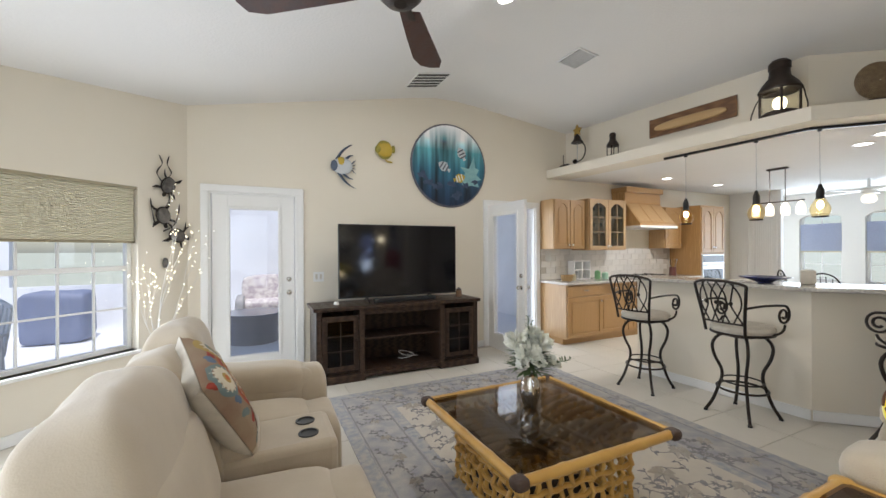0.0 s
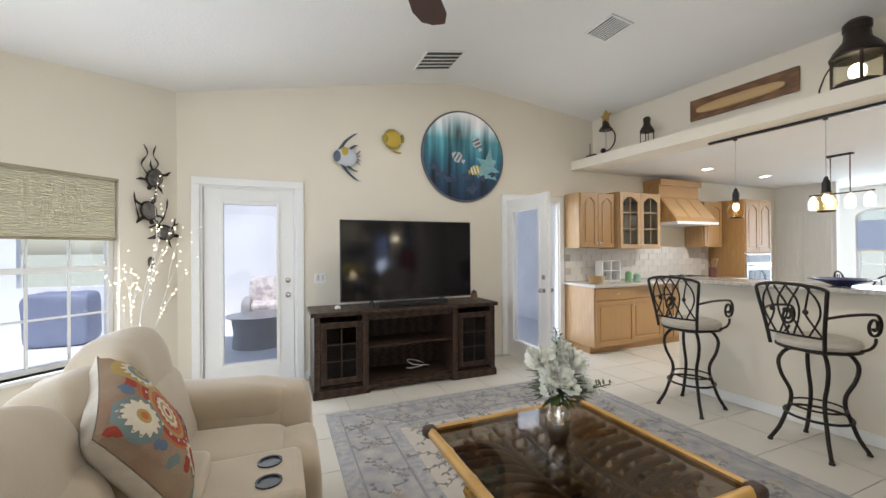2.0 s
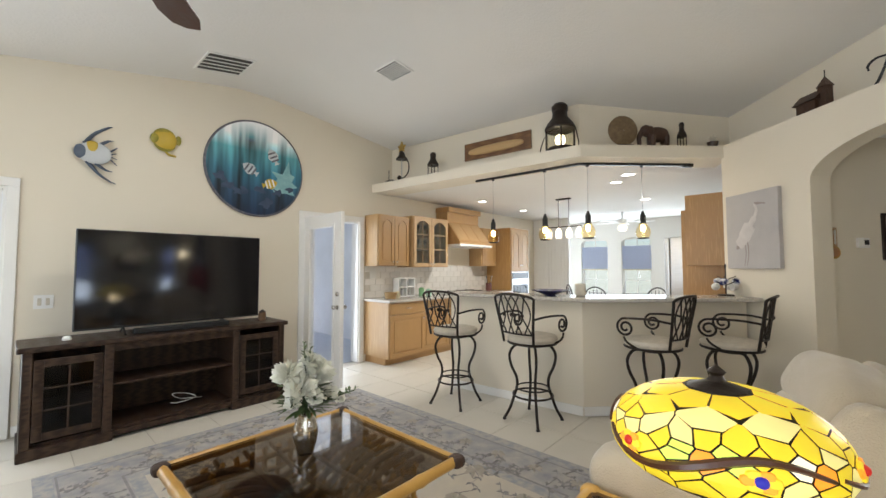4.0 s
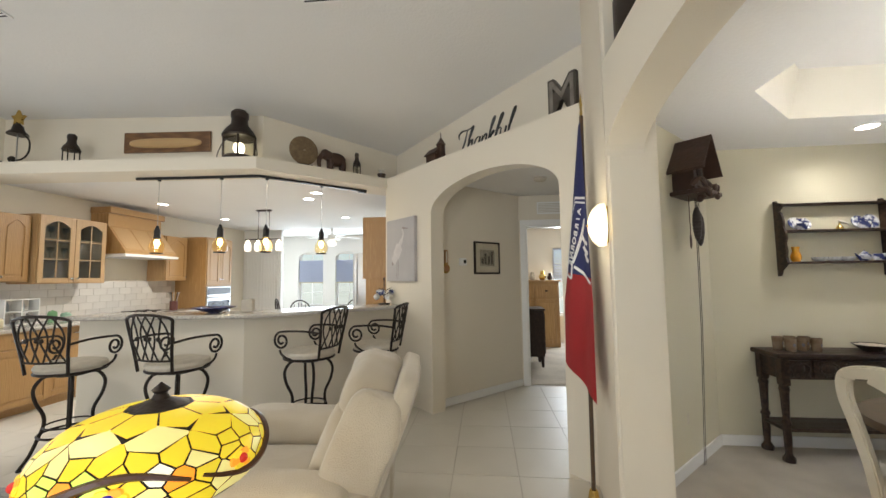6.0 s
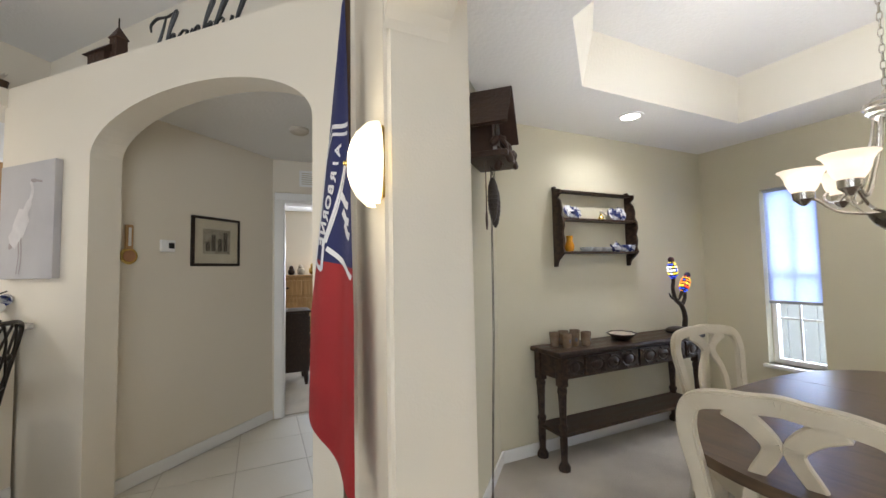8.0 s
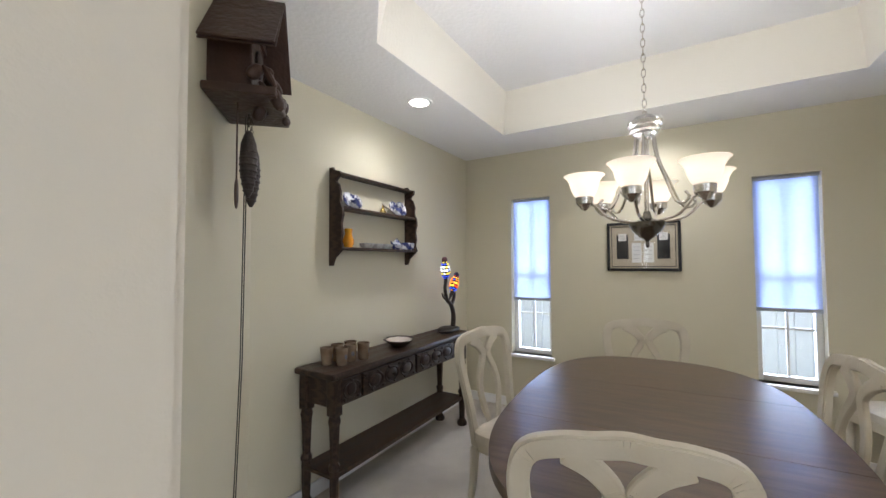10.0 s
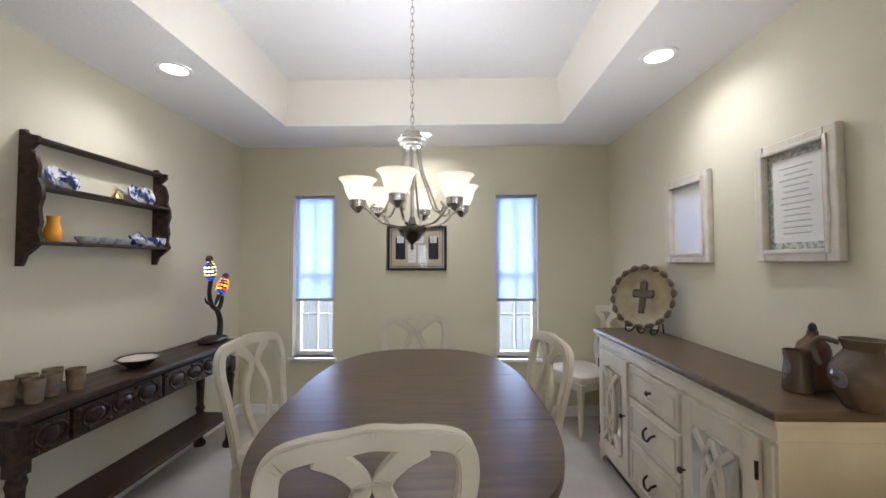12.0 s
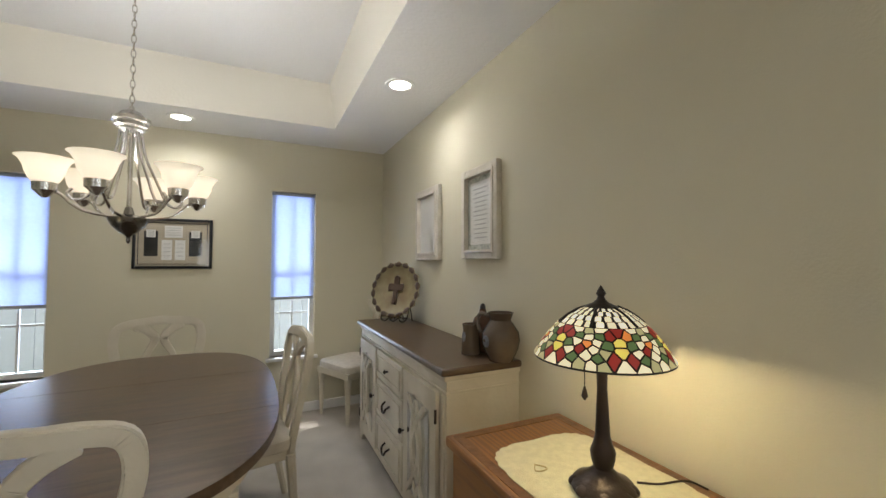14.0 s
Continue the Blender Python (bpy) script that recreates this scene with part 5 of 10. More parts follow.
# wall shelf with crockery
ws = thing("wall_shelf", "dark wooden wall shelf with scalloped sides", "wall shelf")
prof = [(0, 0), (0.03, 0), (0.045, 0.05), (0.10, 0.09), (0.12, 0.11), (0.10, 0.15), (0.115, 0.20), (0.10, 0.26), (0.12, 0.31), (0.115, 0.36), (0.09, 0.40), (0.10, 0.45), (0.08, 0.51), (0.05, 0.53), (0.09, 0.56), (0.09, 0.59), (0.035, 0.60), (0.03, 0.62), (0.0, 0.62)]
for y in (-2.93, -3.72):
    bm = prism(bmesh.new(), [(-p[0], p[1]) for p in prof], -0.009, 0.009, Matrix(((1, 0, 0, 4.27), (0, 0, 1, y), (0, 1, 0, 1.36), (0, 0, 0, 1))), bevel=0.003)
    part("side_panel", bm, DARKW, ws)
for z, dx in ((1.46, 0.11), (1.715, 0.11), (1.935, 0.075)):
    part("shelf", box(bmesh.new(), 4.27 - dx, 4.268, -3.711, -2.939, z, z + 0.016, 0.003), DARKW, ws)
CHINA = mat("blue and white china", (0.75, 0.75, 0.76), 0.15, colour2=(0.035, 0.045, 0.15), scale=24, mix=0.12, bump=0.0)


def plate_on(m, w=0.075, name="china_plate", material=CHINA, label="blue and white china plate on the wall shelf"):
    bm = lathe(bmesh.new(), [(w * 0.55, 0), (w * 0.6, 0.004), (w, 0.012), (w * 0.98, 0.015), (w * 0.6, 0.008), (0.001, 0.007)], 24, m)
    return tagged(part(name, bm, material), label, "plate", "crockery on the shelf")


def cup_on(m, name="china_cup", label="blue and white china cup on the wall shelf", material=CHINA, handle=True):
    s = thing(name, label, "cup", m, "crockery on the shelf")
    part("cup", lathe(bmesh.new(), [(0.022, 0), (0.03, 0.006), (0.038, 0.04), (0.037, 0.055), (0.033, 0.055), (0.025, 0.012), (0.001, 0.008)], 18), material, s)
    if handle:
        part("handle", tube(bmesh.new(), arc((0, 0.038, 0.032), 0.015, -80, 80, 8, "yz"), 0.004, 6), material, s)
    return s


for y, w in ((-3.05, 0.055), (-3.12, 0.05), (-3.52, 0.055), (-3.61, 0.06)):
    plate_on(pose(4.235, y, 1.732 + w, 0, -72), w)
cup_on(pose(4.195, -3.08, 1.731))
cup_on(pose(4.195, -3.54, 1.731))
tl_ = thing("brass_bell", "small brass figurine bell on the wall shelf", "bell", pose(4.20, -3.36, 1.731))
part("bell", lathe(bmesh.new(), [(0.028, 0), (0.024, 0.012), (0.014, 0.03), (0.006, 0.04), (0.008, 0.05), (0.001, 0.058)], 16), BRASS, tl_)
part("ornament", cushion(bmesh.new(), 0.02, 0.09, 0.018, pose(0, -0.03, 0.055, 22), 0.9, 0.9, 10, 6), SEATF, tl_)
vs_ = tagged(part("orange_vase", lathe(bmesh.new(), [(0.025, 0), (0.034, 0.02), (0.036, 0.045), (0.022, 0.085), (0.026, 0.12), (0.023, 0.12), (0.018, 0.085), (0.002, 0.03)], 20, pose(4.20, -3.02, 1.476)), mat("orange art glass", (0.85, 0.25, 0.02), 0.15, colour2=(0.70, 0.40, 0.03), scale=12, bump=0.0)), "small orange art glass vase on the wall shelf", "vase")
GLS = mat("clear cut glass", (0.72, 0.73, 0.74), 0.08, colour2=(0.4, 0.41, 0.42), scale=60, bump=0.6, bscale=70)
for y in (-3.20, -3.30, -3.40):
    tagged(part("glass_dish", lathe(bmesh.new(), [(0.03, 0), (0.05, 0.02), (0.052, 0.034), (0.045, 0.034), (0.02, 0.01), (0.001, 0.008)], 14, pose(4.205, y, 1.476)), GLS), "small cut glass dish on the wall shelf", "dish", "glass dishes")
tp = thing("china_teapot", "dark blue china teapot on the wall shelf", "teapot", pose(4.20, -3.52, 1.476))
NAVY = mat("cobalt china", (0.03, 0.04, 0.13), 0.15, colour2=(0.5, 0.5, 0.55), scale=30, mix=0.1, bump=0.0)
part("pot", lathe(bmesh.new(), [(0.028, 0), (0.042, 0.02), (0.042, 0.04), (0.025, 0.058), (0.02, 0.062)], 20), NAVY, tp)
part("lid", lathe(bmesh.new(), [(0.022, 0.062), (0.016, 0.07), (0.005, 0.074), (0.007, 0.084), (0.001, 0.088)], 16), NAVY, tp)
part("spout", tube(bmesh.new(), [(0, 0.038, 0.025), (0, 0.058, 0.045), (0, 0.066, 0.06)], [0.009, 0.007, 0.005], 8), NAVY, tp)
cup_on(pose(4.195, -3.62, 1.476), material=CHINA)
cup_on(pose(4.195, -3.68, 1.476, 0, 0, 40), material=NAVY, label="cobalt blue china cup on the wall shelf")

# cuckoo clock on the diagonal wall; local x along the wall, room towards -y
CK = Matrix.Translation((3.84, -1.97, 0)) @ Matrix.Rotation(radians(-45), 4, "Z")
WCK = mat("carved walnut", (0.065, 0.028, 0.014), 0.5, colour2=(0.03, 0.013, 0.007), scale=14, mix=0.7, bump=0.5, bscale=40)
PINEC = mat("dark cast pine cone", (0.055, 0.042, 0.034), 0.5, metal=0.3, scale=20, bump=0.5, bscale=60)
ck = thing("cuckoo_clock", "dark carved wooden cuckoo clock with hanging weights", "clock", CK)
part("case", box(bmesh.new(), -0.10, 0.10, -0.15, -0.003, 1.98, 2.22, 0.006), WCK, ck)
for sg in (-1, 1):
    mm = Matrix.Translation((0, 0, 2.37)) @ Matrix.Rotation(radians(sg * 52), 4, "Y")
    rf = part("roof", box(bmesh.new(), min(0, sg * 0.33), max(0, sg * 0.33), -0.24, -0.002 * (sg + 1), -0.006, 0.002, 0.002, mm), WCK, ck, "steep shingled roof")
    for k in range(11):
        x0, x1 = sg * 0.03 * k, sg * (0.03 * k + 0.034)
        part("shingle", box(bmesh.new(), min(x0, x1), max(x0, x1), -0.244, -0.004, 0.001, 0.006, 0.001, mm @ pose(0, 0, 0.001, 0, sg * 3)), WCK, rf)
part("gable", prism(bmesh.new(), [(-0.12, 2.21), (0.12, 2.21), (0, 2.34)], 0.02, 0.16, pose(0, 0, 0, 90)), WCK, ck)
part("balcony", box(bmesh.new(), -0.17, 0.17, -0.24, -0.01, 1.945, 1.975, 0.006), WCK, ck)
rr = random.Random(7)
for k in range(16):
    bm = cushion(bmesh.new(), rr.uniform(0.03, 0.07), rr.uniform(0.02, 0.05), rr.uniform(0.03, 0.09), pose(rr.uniform(-0.16, 0.16), rr.uniform(-0.25, -0.16), rr.uniform(1.92, 2.06), rr.uniform(-40, 40), rr.uniform(-60, 60)), 0.9, 0.9, 10, 6)
    part("carved_leaf", bm, WCK, ck)
part("dial", lathe(bmesh.new(), [(0.05, 0), (0.05, 0.008), (0.04, 0.012), (0.001, 0.012)], 24, pose(0, -0.15, 2.12, 90)), BRONZE, ck)
for x, z0 in ((0.005, 1.62), (0.05, 1.59)):
    w = part("weight", lathe(bmesh.new(), [(0.005, z0), (0.016, z0 + 0.02), (0.027, z0 + 0.08), (0.031, z0 + 0.14), (0.027, z0 + 0.20), (0.012, z0 + 0.245), (0.004, z0 + 0.25)], 14, pose(x, -0.12, 0)), PINEC, ck, "dark pine cone weight")
    for q in range(9):
        r_ = 0.012 + 0.019 * math.sin(math.pi * (q + 0.8) / 10)
        part("scale_ring", lathe(bmesh.new(), [(r_, 0), (r_ + 0.003, 0.004), (r_ * 0.9, 0.02)], 12, pose(x, -0.12, z0 + 0.02 + 0.024 * q)), PINEC, w)
    bm = bmesh.new()
    for i in range(int((1.945 - z0 - 0.25) / 0.016)):
        tube(bm, [(x + 0.005 * math.cos(t) * (i % 2), -0.12 + 0.005 * math.cos(t) * (1 - i % 2), z0 + 0.258 + 0.016 * i + 0.009 * math.sin(t)) for t in [2 * math.pi * j / 8 for j in range(8)]], 0.0014, 4, True)
    part("chain", bm, IRON, w)
part("pendulum", tube(bmesh.new(), [(-0.075, -0.10, 1.95), (-0.075, -0.10, 1.66)], 0.003, 6), WCK, ck)
part("pendulum_bob", cushion(bmesh.new(), 0.035, 0.012, 0.11, pose(-0.075, -0.10, 1.62), 0.9, 0.9, 12, 8), WCK, ck)
for x in (0.045, 0.075):
    part("pull_chain", tube(bmesh.new(), [(x, -0.10, 1.95), (x + 0.004, -0.09, 1.0), (x, -0.06, 0.03)], 0.0022, 5), IRON, ck, "long thin dark chain")

# chandelier
NICK = mat("brushed nickel", (0.70, 0.67, 0.62), 0.25, metal=1.0, bump=0.03)
SHG = glow("lit frosted glass", (1.0, 0.86, 0.64), 1.1, (0.9, 0.86, 0.78))
SHT = glow("lit chandelier glass", (1.0, 0.88, 0.68), 0.45, (0.9, 0.86, 0.78))
ng = SHT.node_tree
tg, mg = ng.nodes.new("ShaderNodeBsdfTranslucent"), ng.nodes.new("ShaderNodeMixShader")
tg.inputs[0].default_value = (0.92, 0.88, 0.80, 1)
mg.inputs[0].default_value = 0.55
ng.links.new(ng.nodes["Principled BSDF"].outputs[0], mg.inputs[1])
ng.links.new(tg.outputs[0], mg.inputs[2])
ng.links.new(mg.outputs[0], ng.nodes["Material Output"].inputs[0])
cd = thing("chandelier", "brushed nickel chandelier with six frosted glass shades", "chandelier", pose(2.50, -3.0, 0))
bm = bmesh.new()
lathe(bm, [(0.002, 1.43), (0.008, 1.44), (0.006, 1.455), (0.014, 1.465), (0.03, 1.475), (0.055, 1.50), (0.068, 1.525), (0.07, 1.535), (0.05, 1.54), (0.02, 1.55), (0.012, 1.58)], 28)
part("bottom_bowl", bm, mat("dark nickel", (0.22, 0.21, 0.19), 0.2, metal=1.0), cd)
part("stem", lathe(bmesh.new(), [(0.009, 1.53), (0.009, 1.95)], 12), NICK, cd)
part("hub", lathe(bmesh.new(), [(0.03, 1.885), (0.045, 1.90), (0.045, 1.91), (0.058, 1.915), (0.058, 1.93), (0.066, 1.935), (0.066, 1.95), (0.05, 1.955), (0.035, 1.975), (0.012, 1.985), (0.008, 2.0)], 28), NICK, cd)
for k in range(6):
    a = radians(60 * k + 22)
    ca, sa = math.cos(a), math.sin(a)
    P = lambda r, z: (r * ca, r * sa, z)
    arm = part("arm", tube(bmesh.new(), curve_pts([P(0.04, 1.535), P(0.13, 1.55), P(0.17, 1.575), P(0.205, 1.61), P(0.235, 1.615), P(0.245, 1.61)], 6), 0.006, 8), NICK, cd)
    part("upper_arm", tube(bmesh.new(), curve_pts([P(0.035, 1.90), P(0.05, 1.80), P(0.09, 1.70), P(0.13, 1.61), P(0.165, 1.595), P(0.185, 1.615), P(0.172, 1.635)], 6), 0.0055, 8), NICK, cd)
    mm = pose(0.245 * ca, 0.245 * sa, -0.035)
    part("socket_cup", lathe(bmesh.new(), [(0.006, 1.625), (0.018, 1.635), (0.026, 1.645), (0.034, 1.652), (0.036, 1.68), (0.03, 1.685)], 18, mm), NICK, arm)
    part("shade", lathe(bmesh.new(), [(0.034, 1.68), (0.045, 1.695), (0.056, 1.72), (0.060, 1.742), (0.072, 1.763), (0.083, 1.772), (0.081, 1.774), (0.070, 1.766), (0.057, 1.744), (0.053, 1.722), (0.042, 1.698), (0.002, 1.69)], 28, mm), SHT, arm, "flared frosted glass shade")
bm = bmesh.new()
for i in range(24):
    z = 2.0 + 0.032 * i
    tube(bm, [(0.008 * math.cos(t) * (i % 2), 0.008 * math.cos(t) * (1 - i % 2), z + 0.02 * math.sin(t)) for t in [2 * math.pi * j / 10 for j in range(10)]], 0.0022, 5, True)
part("chain", bm, NICK, cd)
part("canopy", lathe(bmesh.new(), [(0.012, 2.725), (0.045, 2.735), (0.062, 2.75), (0.062, 2.758)], 24), NICK, cd)
for k in range(6):
    a = radians(60 * k + 22)
    lamp("chandelier_bulb", "POINT", pose(2.50 + 0.245 * math.cos(a), -3.0 + 0.245 * math.sin(a), 1.712), 8.4, (1.0, 0.98, 0.94), radius=0.016)


def can_light(x, y, z, power=0, label="round recessed ceiling light, lit", tilt=0.0):
    s = thing("recessed_light", label, "ceiling light", pose(x, y, z, 0, tilt), "recessed ceiling lights")
    part("trim_ring", lathe(bmesh.new(), [(0.062, -0.002), (0.066, -0.008), (0.088, -0.007), (0.092, -0.001)], 32), WHITE, s)
    part("lens", lathe(bmesh.new(), [(0.063, -0.005), (0.045, -0.0035), (0.001, -0.003)], 28), CANLIGHT, s, "glowing lens")
    if power:
        lamp("recessed_bulb", "SPOT", pose(x, y, z - 0.02), power, (1.0, 0.98, 0.95), radius=0.05)
    return s


for x, y in ((3.84, -3.30), (1.25, -3.235), (2.56, -4.44)):
    can_light(x, y, 2.44, 32)


# sideboard
def sideboard():
    s = thing("sideboard", "antique cream sideboard with a dark wooden top", "sideboard", pose(1.277, -4.043, 0.004) @ Matrix.Diagonal((1.093, 0.906, 1.014, 1)))
    L, D = 1.68, 0.345
    m = Matrix(((0, -1, 0, 0), (1, 0, 0, 0), (0, 0, 1, 0), (0, 0, 0, 1)))   # local: x along the front, y inward
    part("top", box(bmesh.new(), -0.03, L + 0.03, -0.03, D, 0.855, 0.888, 0.010, m), TABLEW, s, "dark walnut-stained top")
    part("cornice", box(bmesh.new(), -0.012, L + 0.012, -0.014, D, 0.83, 0.8545, 0.006, m), CUSTARD, s)
    part("bead_moulding", box(bmesh.new(), -0.006, L + 0.006, -0.007, D, 0.775, 0.785, 0.004, m), CUSTARD, s)
    part("body", box(bmesh.new(), 0, L, 0.0, D, 0.10, 0.829, 0.004, m), CUSTARD, s)
    part("base_moulding", box(bmesh.new(), -0.010, L + 0.010, -0.012, D, 0.075, 0.11, 0.006, m), CUSTARD, s)
    for u in (0.0, L - 0.14):
        part("foot", prism(bmesh.new(), [(u, 0.0), (u + 0.05, 0.0), (u + 0.07, 0.04), (u + 0.14, 0.075), (u, 0.075)] if u == 0 else [(u, 0.075), (u + 0.07, 0.04), (u + 0.09, 0.0), (u + 0.14, 0.0), (u + 0.14, 0.075)], -D, 0.006, m @ pose(0, 0, 0, 90)), CUSTARD, s)
    part("plinth", box(bmesh.new(), 0.01, L - 0.01, 0.02, D - 0.01, 0.012, 0.075, 0, m), DARKW, s)
    MIR = mat("door mirror", (0.75, 0.78, 0.8), 0.05, metal=1.0, bump=0.0)
    for u0, kx in ((0.06, 0.44), (1.14, 0.02)):
        w, h = 0.47, 0.655
        d = panel_door(s, "door", w, h, m @ pose(u0, -0.022, 0.115), CUSTARD, arched=True, knob=(kx, 0.34), knob_material=BRONZE, frame_w=0.075)
        part("mirror", box(bmesh.new(), 0.085, w - 0.085, -0.003, 0.001, 0.085, h - 0.10, 0, m @ pose(u0, -0.022, 0.115)), MIR, d, "mirrored panel")
        for sg in (-1, 1):
            cx = w / 2
            pts = curve_pts([(cx + sg * 0.14, -0.008, 0.08), (cx + sg * 0.02, -0.008, 0.20), (cx - sg * 0.045, -0.008, 0.33), (cx + sg * 0.02, -0.008, 0.46), (cx + sg * 0.12, -0.008, 0.55)], 6)
            bm = flat_bar(bmesh.new(), pts, 0.026, 0.014 + 0.002 * sg, m @ pose(u0, -0.022, 0.115))
            part("fretwork", bm, CUSTARD, d)
            pts = curve_pts([(cx, -0.010, 0.10), (cx + sg * 0.05, -0.010, 0.20), (cx + sg * 0.065, -0.010, 0.33), (cx + sg * 0.05, -0.010, 0.46), (cx, -0.010, 0.55)], 6)
            part("fretwork", flat_bar(bmesh.new(), pts, 0.02, 0.010 + 0.002 * sg, m @ pose(u0, -0.022, 0.115)), CUSTARD, d)
        for z in (0.1, 0.55):
            part("hinge", lathe(bmesh.new(), [(0.006, -0.03), (0.006, 0.03)], 8, m @ pose(u0 + (0 if kx > 0.2 else w), -0.022, 0.115 + z)), BRONZE, d)
    for z0, z1 in ((0.60, 0.77), (0.365, 0.585), (0.115, 0.35)):
        d = part("drawer", box(bmesh.new(), 0.565, 1.115, -0.022, 0.002, z0, z1, 0.005, m), CUSTARD, s)
        bm = bmesh.new()
        a, b, c, e = 0.595, 1.085, z0 + 0.03, z1 - 0.03
        for q in ((a, b, c, c + 0.012), (a, b, e - 0.012, e), (a, a + 0.012, c + 0.012, e - 0.012), (b - 0.012, b, c + 0.012, e - 0.012)):
            box(bm, q[0], q[1], -0.029, -0.021, q[2], q[3], 0.003, m)
        part("moulding", bm, CUSTARD, d)
        zc = (z0 + z1) / 2
        if z0 == 0.60:
            part("knob", lathe(bmesh.new(), [(0.006, 0), (0.006, 0.014), (0.015, 0.02), (0.001, 0.03)], 12, m @ pose(0.84, -0.022, zc, 90)), BRONZE, d)
        else:
            part("handle", tube(bmesh.new(), [m @ Vector(q) for q in curve_pts([(0.79, -0.024, zc + 0.02), (0.80, -0.045, zc + 0.005), (0.82, -0.05, zc - 0.02), (0.86, -0.05, zc - 0.02), (0.88, -0.045, zc + 0.005), (0.89, -0.024, zc + 0.02)], 5)], 0.006, 8), BRONZE, d, "curved dark metal handle")
    for u in (0.018, L - 0.018 - 0.03):
        part("fluted_pilaster", box(bmesh.new(), u, u + 0.03, -0.008, 0.002, 0.115, 0.765, 0.004, m), CUSTARD, s)
    return s


sideboard()
SBH = 0.906
pls = thing("cross_plate", "scalloped green-brown pottery plate with a cross", "plate", pose(1.08, -3.80, SBH) @ Matrix.Scale(1.12, 4) @ pose(0, 0, 0, 0, 0, 38))
POT = mat("olive pottery glaze", (0.30, 0.27, 0.15), 0.25, colour2=(0.16, 0.11, 0.06), scale=9, mix=0.6, bump=0.25, bscale=40)
POTB = mat("brown pottery glaze", (0.065, 0.036, 0.02), 0.3, colour2=(0.05, 0.025, 0.012), scale=20, bump=0.4, bscale=50)
pm_ = pose(0, 0, 0.215, 0, 76)
bm = bmesh.new()
rings = []
for r, z in ((0.002, 0), (0.12, 0.0), (0.145, 0.010), (0.185, 0.022), (0.188, 0.018), (0.14, 0.002), (0.11, -0.008), (0.002, -0.008)):
    rings.append([bm.verts.new(pm_ @ Vector((r * (1 + (0.035 * math.cos(18 * 2 * math.pi * i / 108) if r > 0.15 else 0)) * math.cos(2 * math.pi * i / 108), r * (1 + (0.035 * math.cos(18 * 2 * math.pi * i / 108) if r > 0.15 else 0)) * math.sin(2 * math.pi * i / 108), z))) for i in range(108)])
for a, b in zip(rings, rings[1:]):
    for i in range(108):
        bm.faces.new((a[i], a[(i + 1) % 108], b[(i + 1) % 108], b[i]))
part("plate", bm, POT, pls)
bm = bmesh.new()
for i in range(18):
    a = 2 * math.pi * i / 18
    cushion(bm, 0.03, 0.055, 0.012, pm_ @ pose(0.172 * math.cos(a), 0.172 * math.sin(a), 0.020, 0, 0, math.degrees(a)), 0.9, 0.9, 12, 6)
part("scalloped_rim", bm, POTB, pls, "dark brown scalloped rim")
bm = bmesh.new()
cr = [(-0.016, -0.095), (0.016, -0.095), (0.012, 0.0), (0.055, -0.006), (0.062, 0.02), (0.055, 0.045), (0.014, 0.036), (0.022, 0.085), (0, 0.10), (-0.022, 0.085), (-0.014, 0.036), (-0.055, 0.045), (-0.062, 0.02), (-0.055, -0.006), (-0.012, 0.0)]
prism(bm, [(-y, x) for x, y in cr], 0.001, 0.012, pm_, bevel=0.004)
part("cross", bm, POTB, pls, "raised brown cross")
for y in (-0.07, 0.0, 0.07):
    part("stand_leg", tube(bmesh.new(), curve_pts([(-0.09, y, 0.004), (-0.06, y, 0.10), (-0.02, y, 0.03), (0.03, y, 0.012), (0.07, y, 0.03), (0.065, y, 0.055), (0.05, y, 0.045)], 5), 0.0045, 6), IRON, pls, "black wire stand")
part("stand_bar", tube(bmesh.new(), [(-0.02, -0.075, 0.03), (-0.02, 0.075, 0.03)], 0.004, 6), IRON, pls)
STONE = mat("grey-brown salt glaze", (0.125, 0.09, 0.06), 0.16, colour2=(0.06, 0.038, 0.025), scale=10, mix=0.6, bump=0.12)
bt = thing("stoneware_bottle", "brown stoneware bottle with a stopper", "bottle", pose(0.970, -2.732, SBH))
part("bottle", lathe(bmesh.new(), [(0.048, 0), (0.052, 0.006), (0.052, 0.14), (0.045, 0.165), (0.025, 0.185), (0.017, 0.20), (0.017, 0.212)], 24), mat("dark brown glaze", (0.11, 0.05, 0.025), 0.2, bump=0.06, scale=12), bt)
part("stopper", lathe(bmesh.new(), [(0.012, 0.212), (0.015, 0.22), (0.01, 0.236), (0.001, 0.242)], 14), BRONZE, bt)
cp = thing("stoneware_cup", "small grey stoneware cup with dark motif", "cup", pose(1.060, -2.696, SBH) @ Matrix.Scale(1.25, 4))
part("cup", lathe(bmesh.new(), [(0.036, 0), (0.038, 0.004), (0.034, 0.06), (0.031, 0.09), (0.034, 0.118), (0.031, 0.118), (0.028, 0.09), (0.002, 0.02)], 20), STONE, cp)
part("motif", cushion(bmesh.new(), 0.004, 0.03, 0.04, pose(0.034, 0.004, 0.07, 0, -4), 0.9, 0.9, 10, 6), INK, cp)
jg = thing("stoneware_jug", "round brown stoneware jug with a handle", "jug", pose(1.000, -2.522, SBH) @ Matrix.Scale(1.06, 4))
part("jug", lathe(bmesh.new(), [(0.048, 0), (0.052, 0.005), (0.074, 0.05), (0.083, 0.09), (0.078, 0.125), (0.055, 0.16), (0.044, 0.175), (0.052, 0.20), (0.056, 0.208), (0.051, 0.208), (0.04, 0.178), (0.002, 0.08)], 28), STONE, jg)
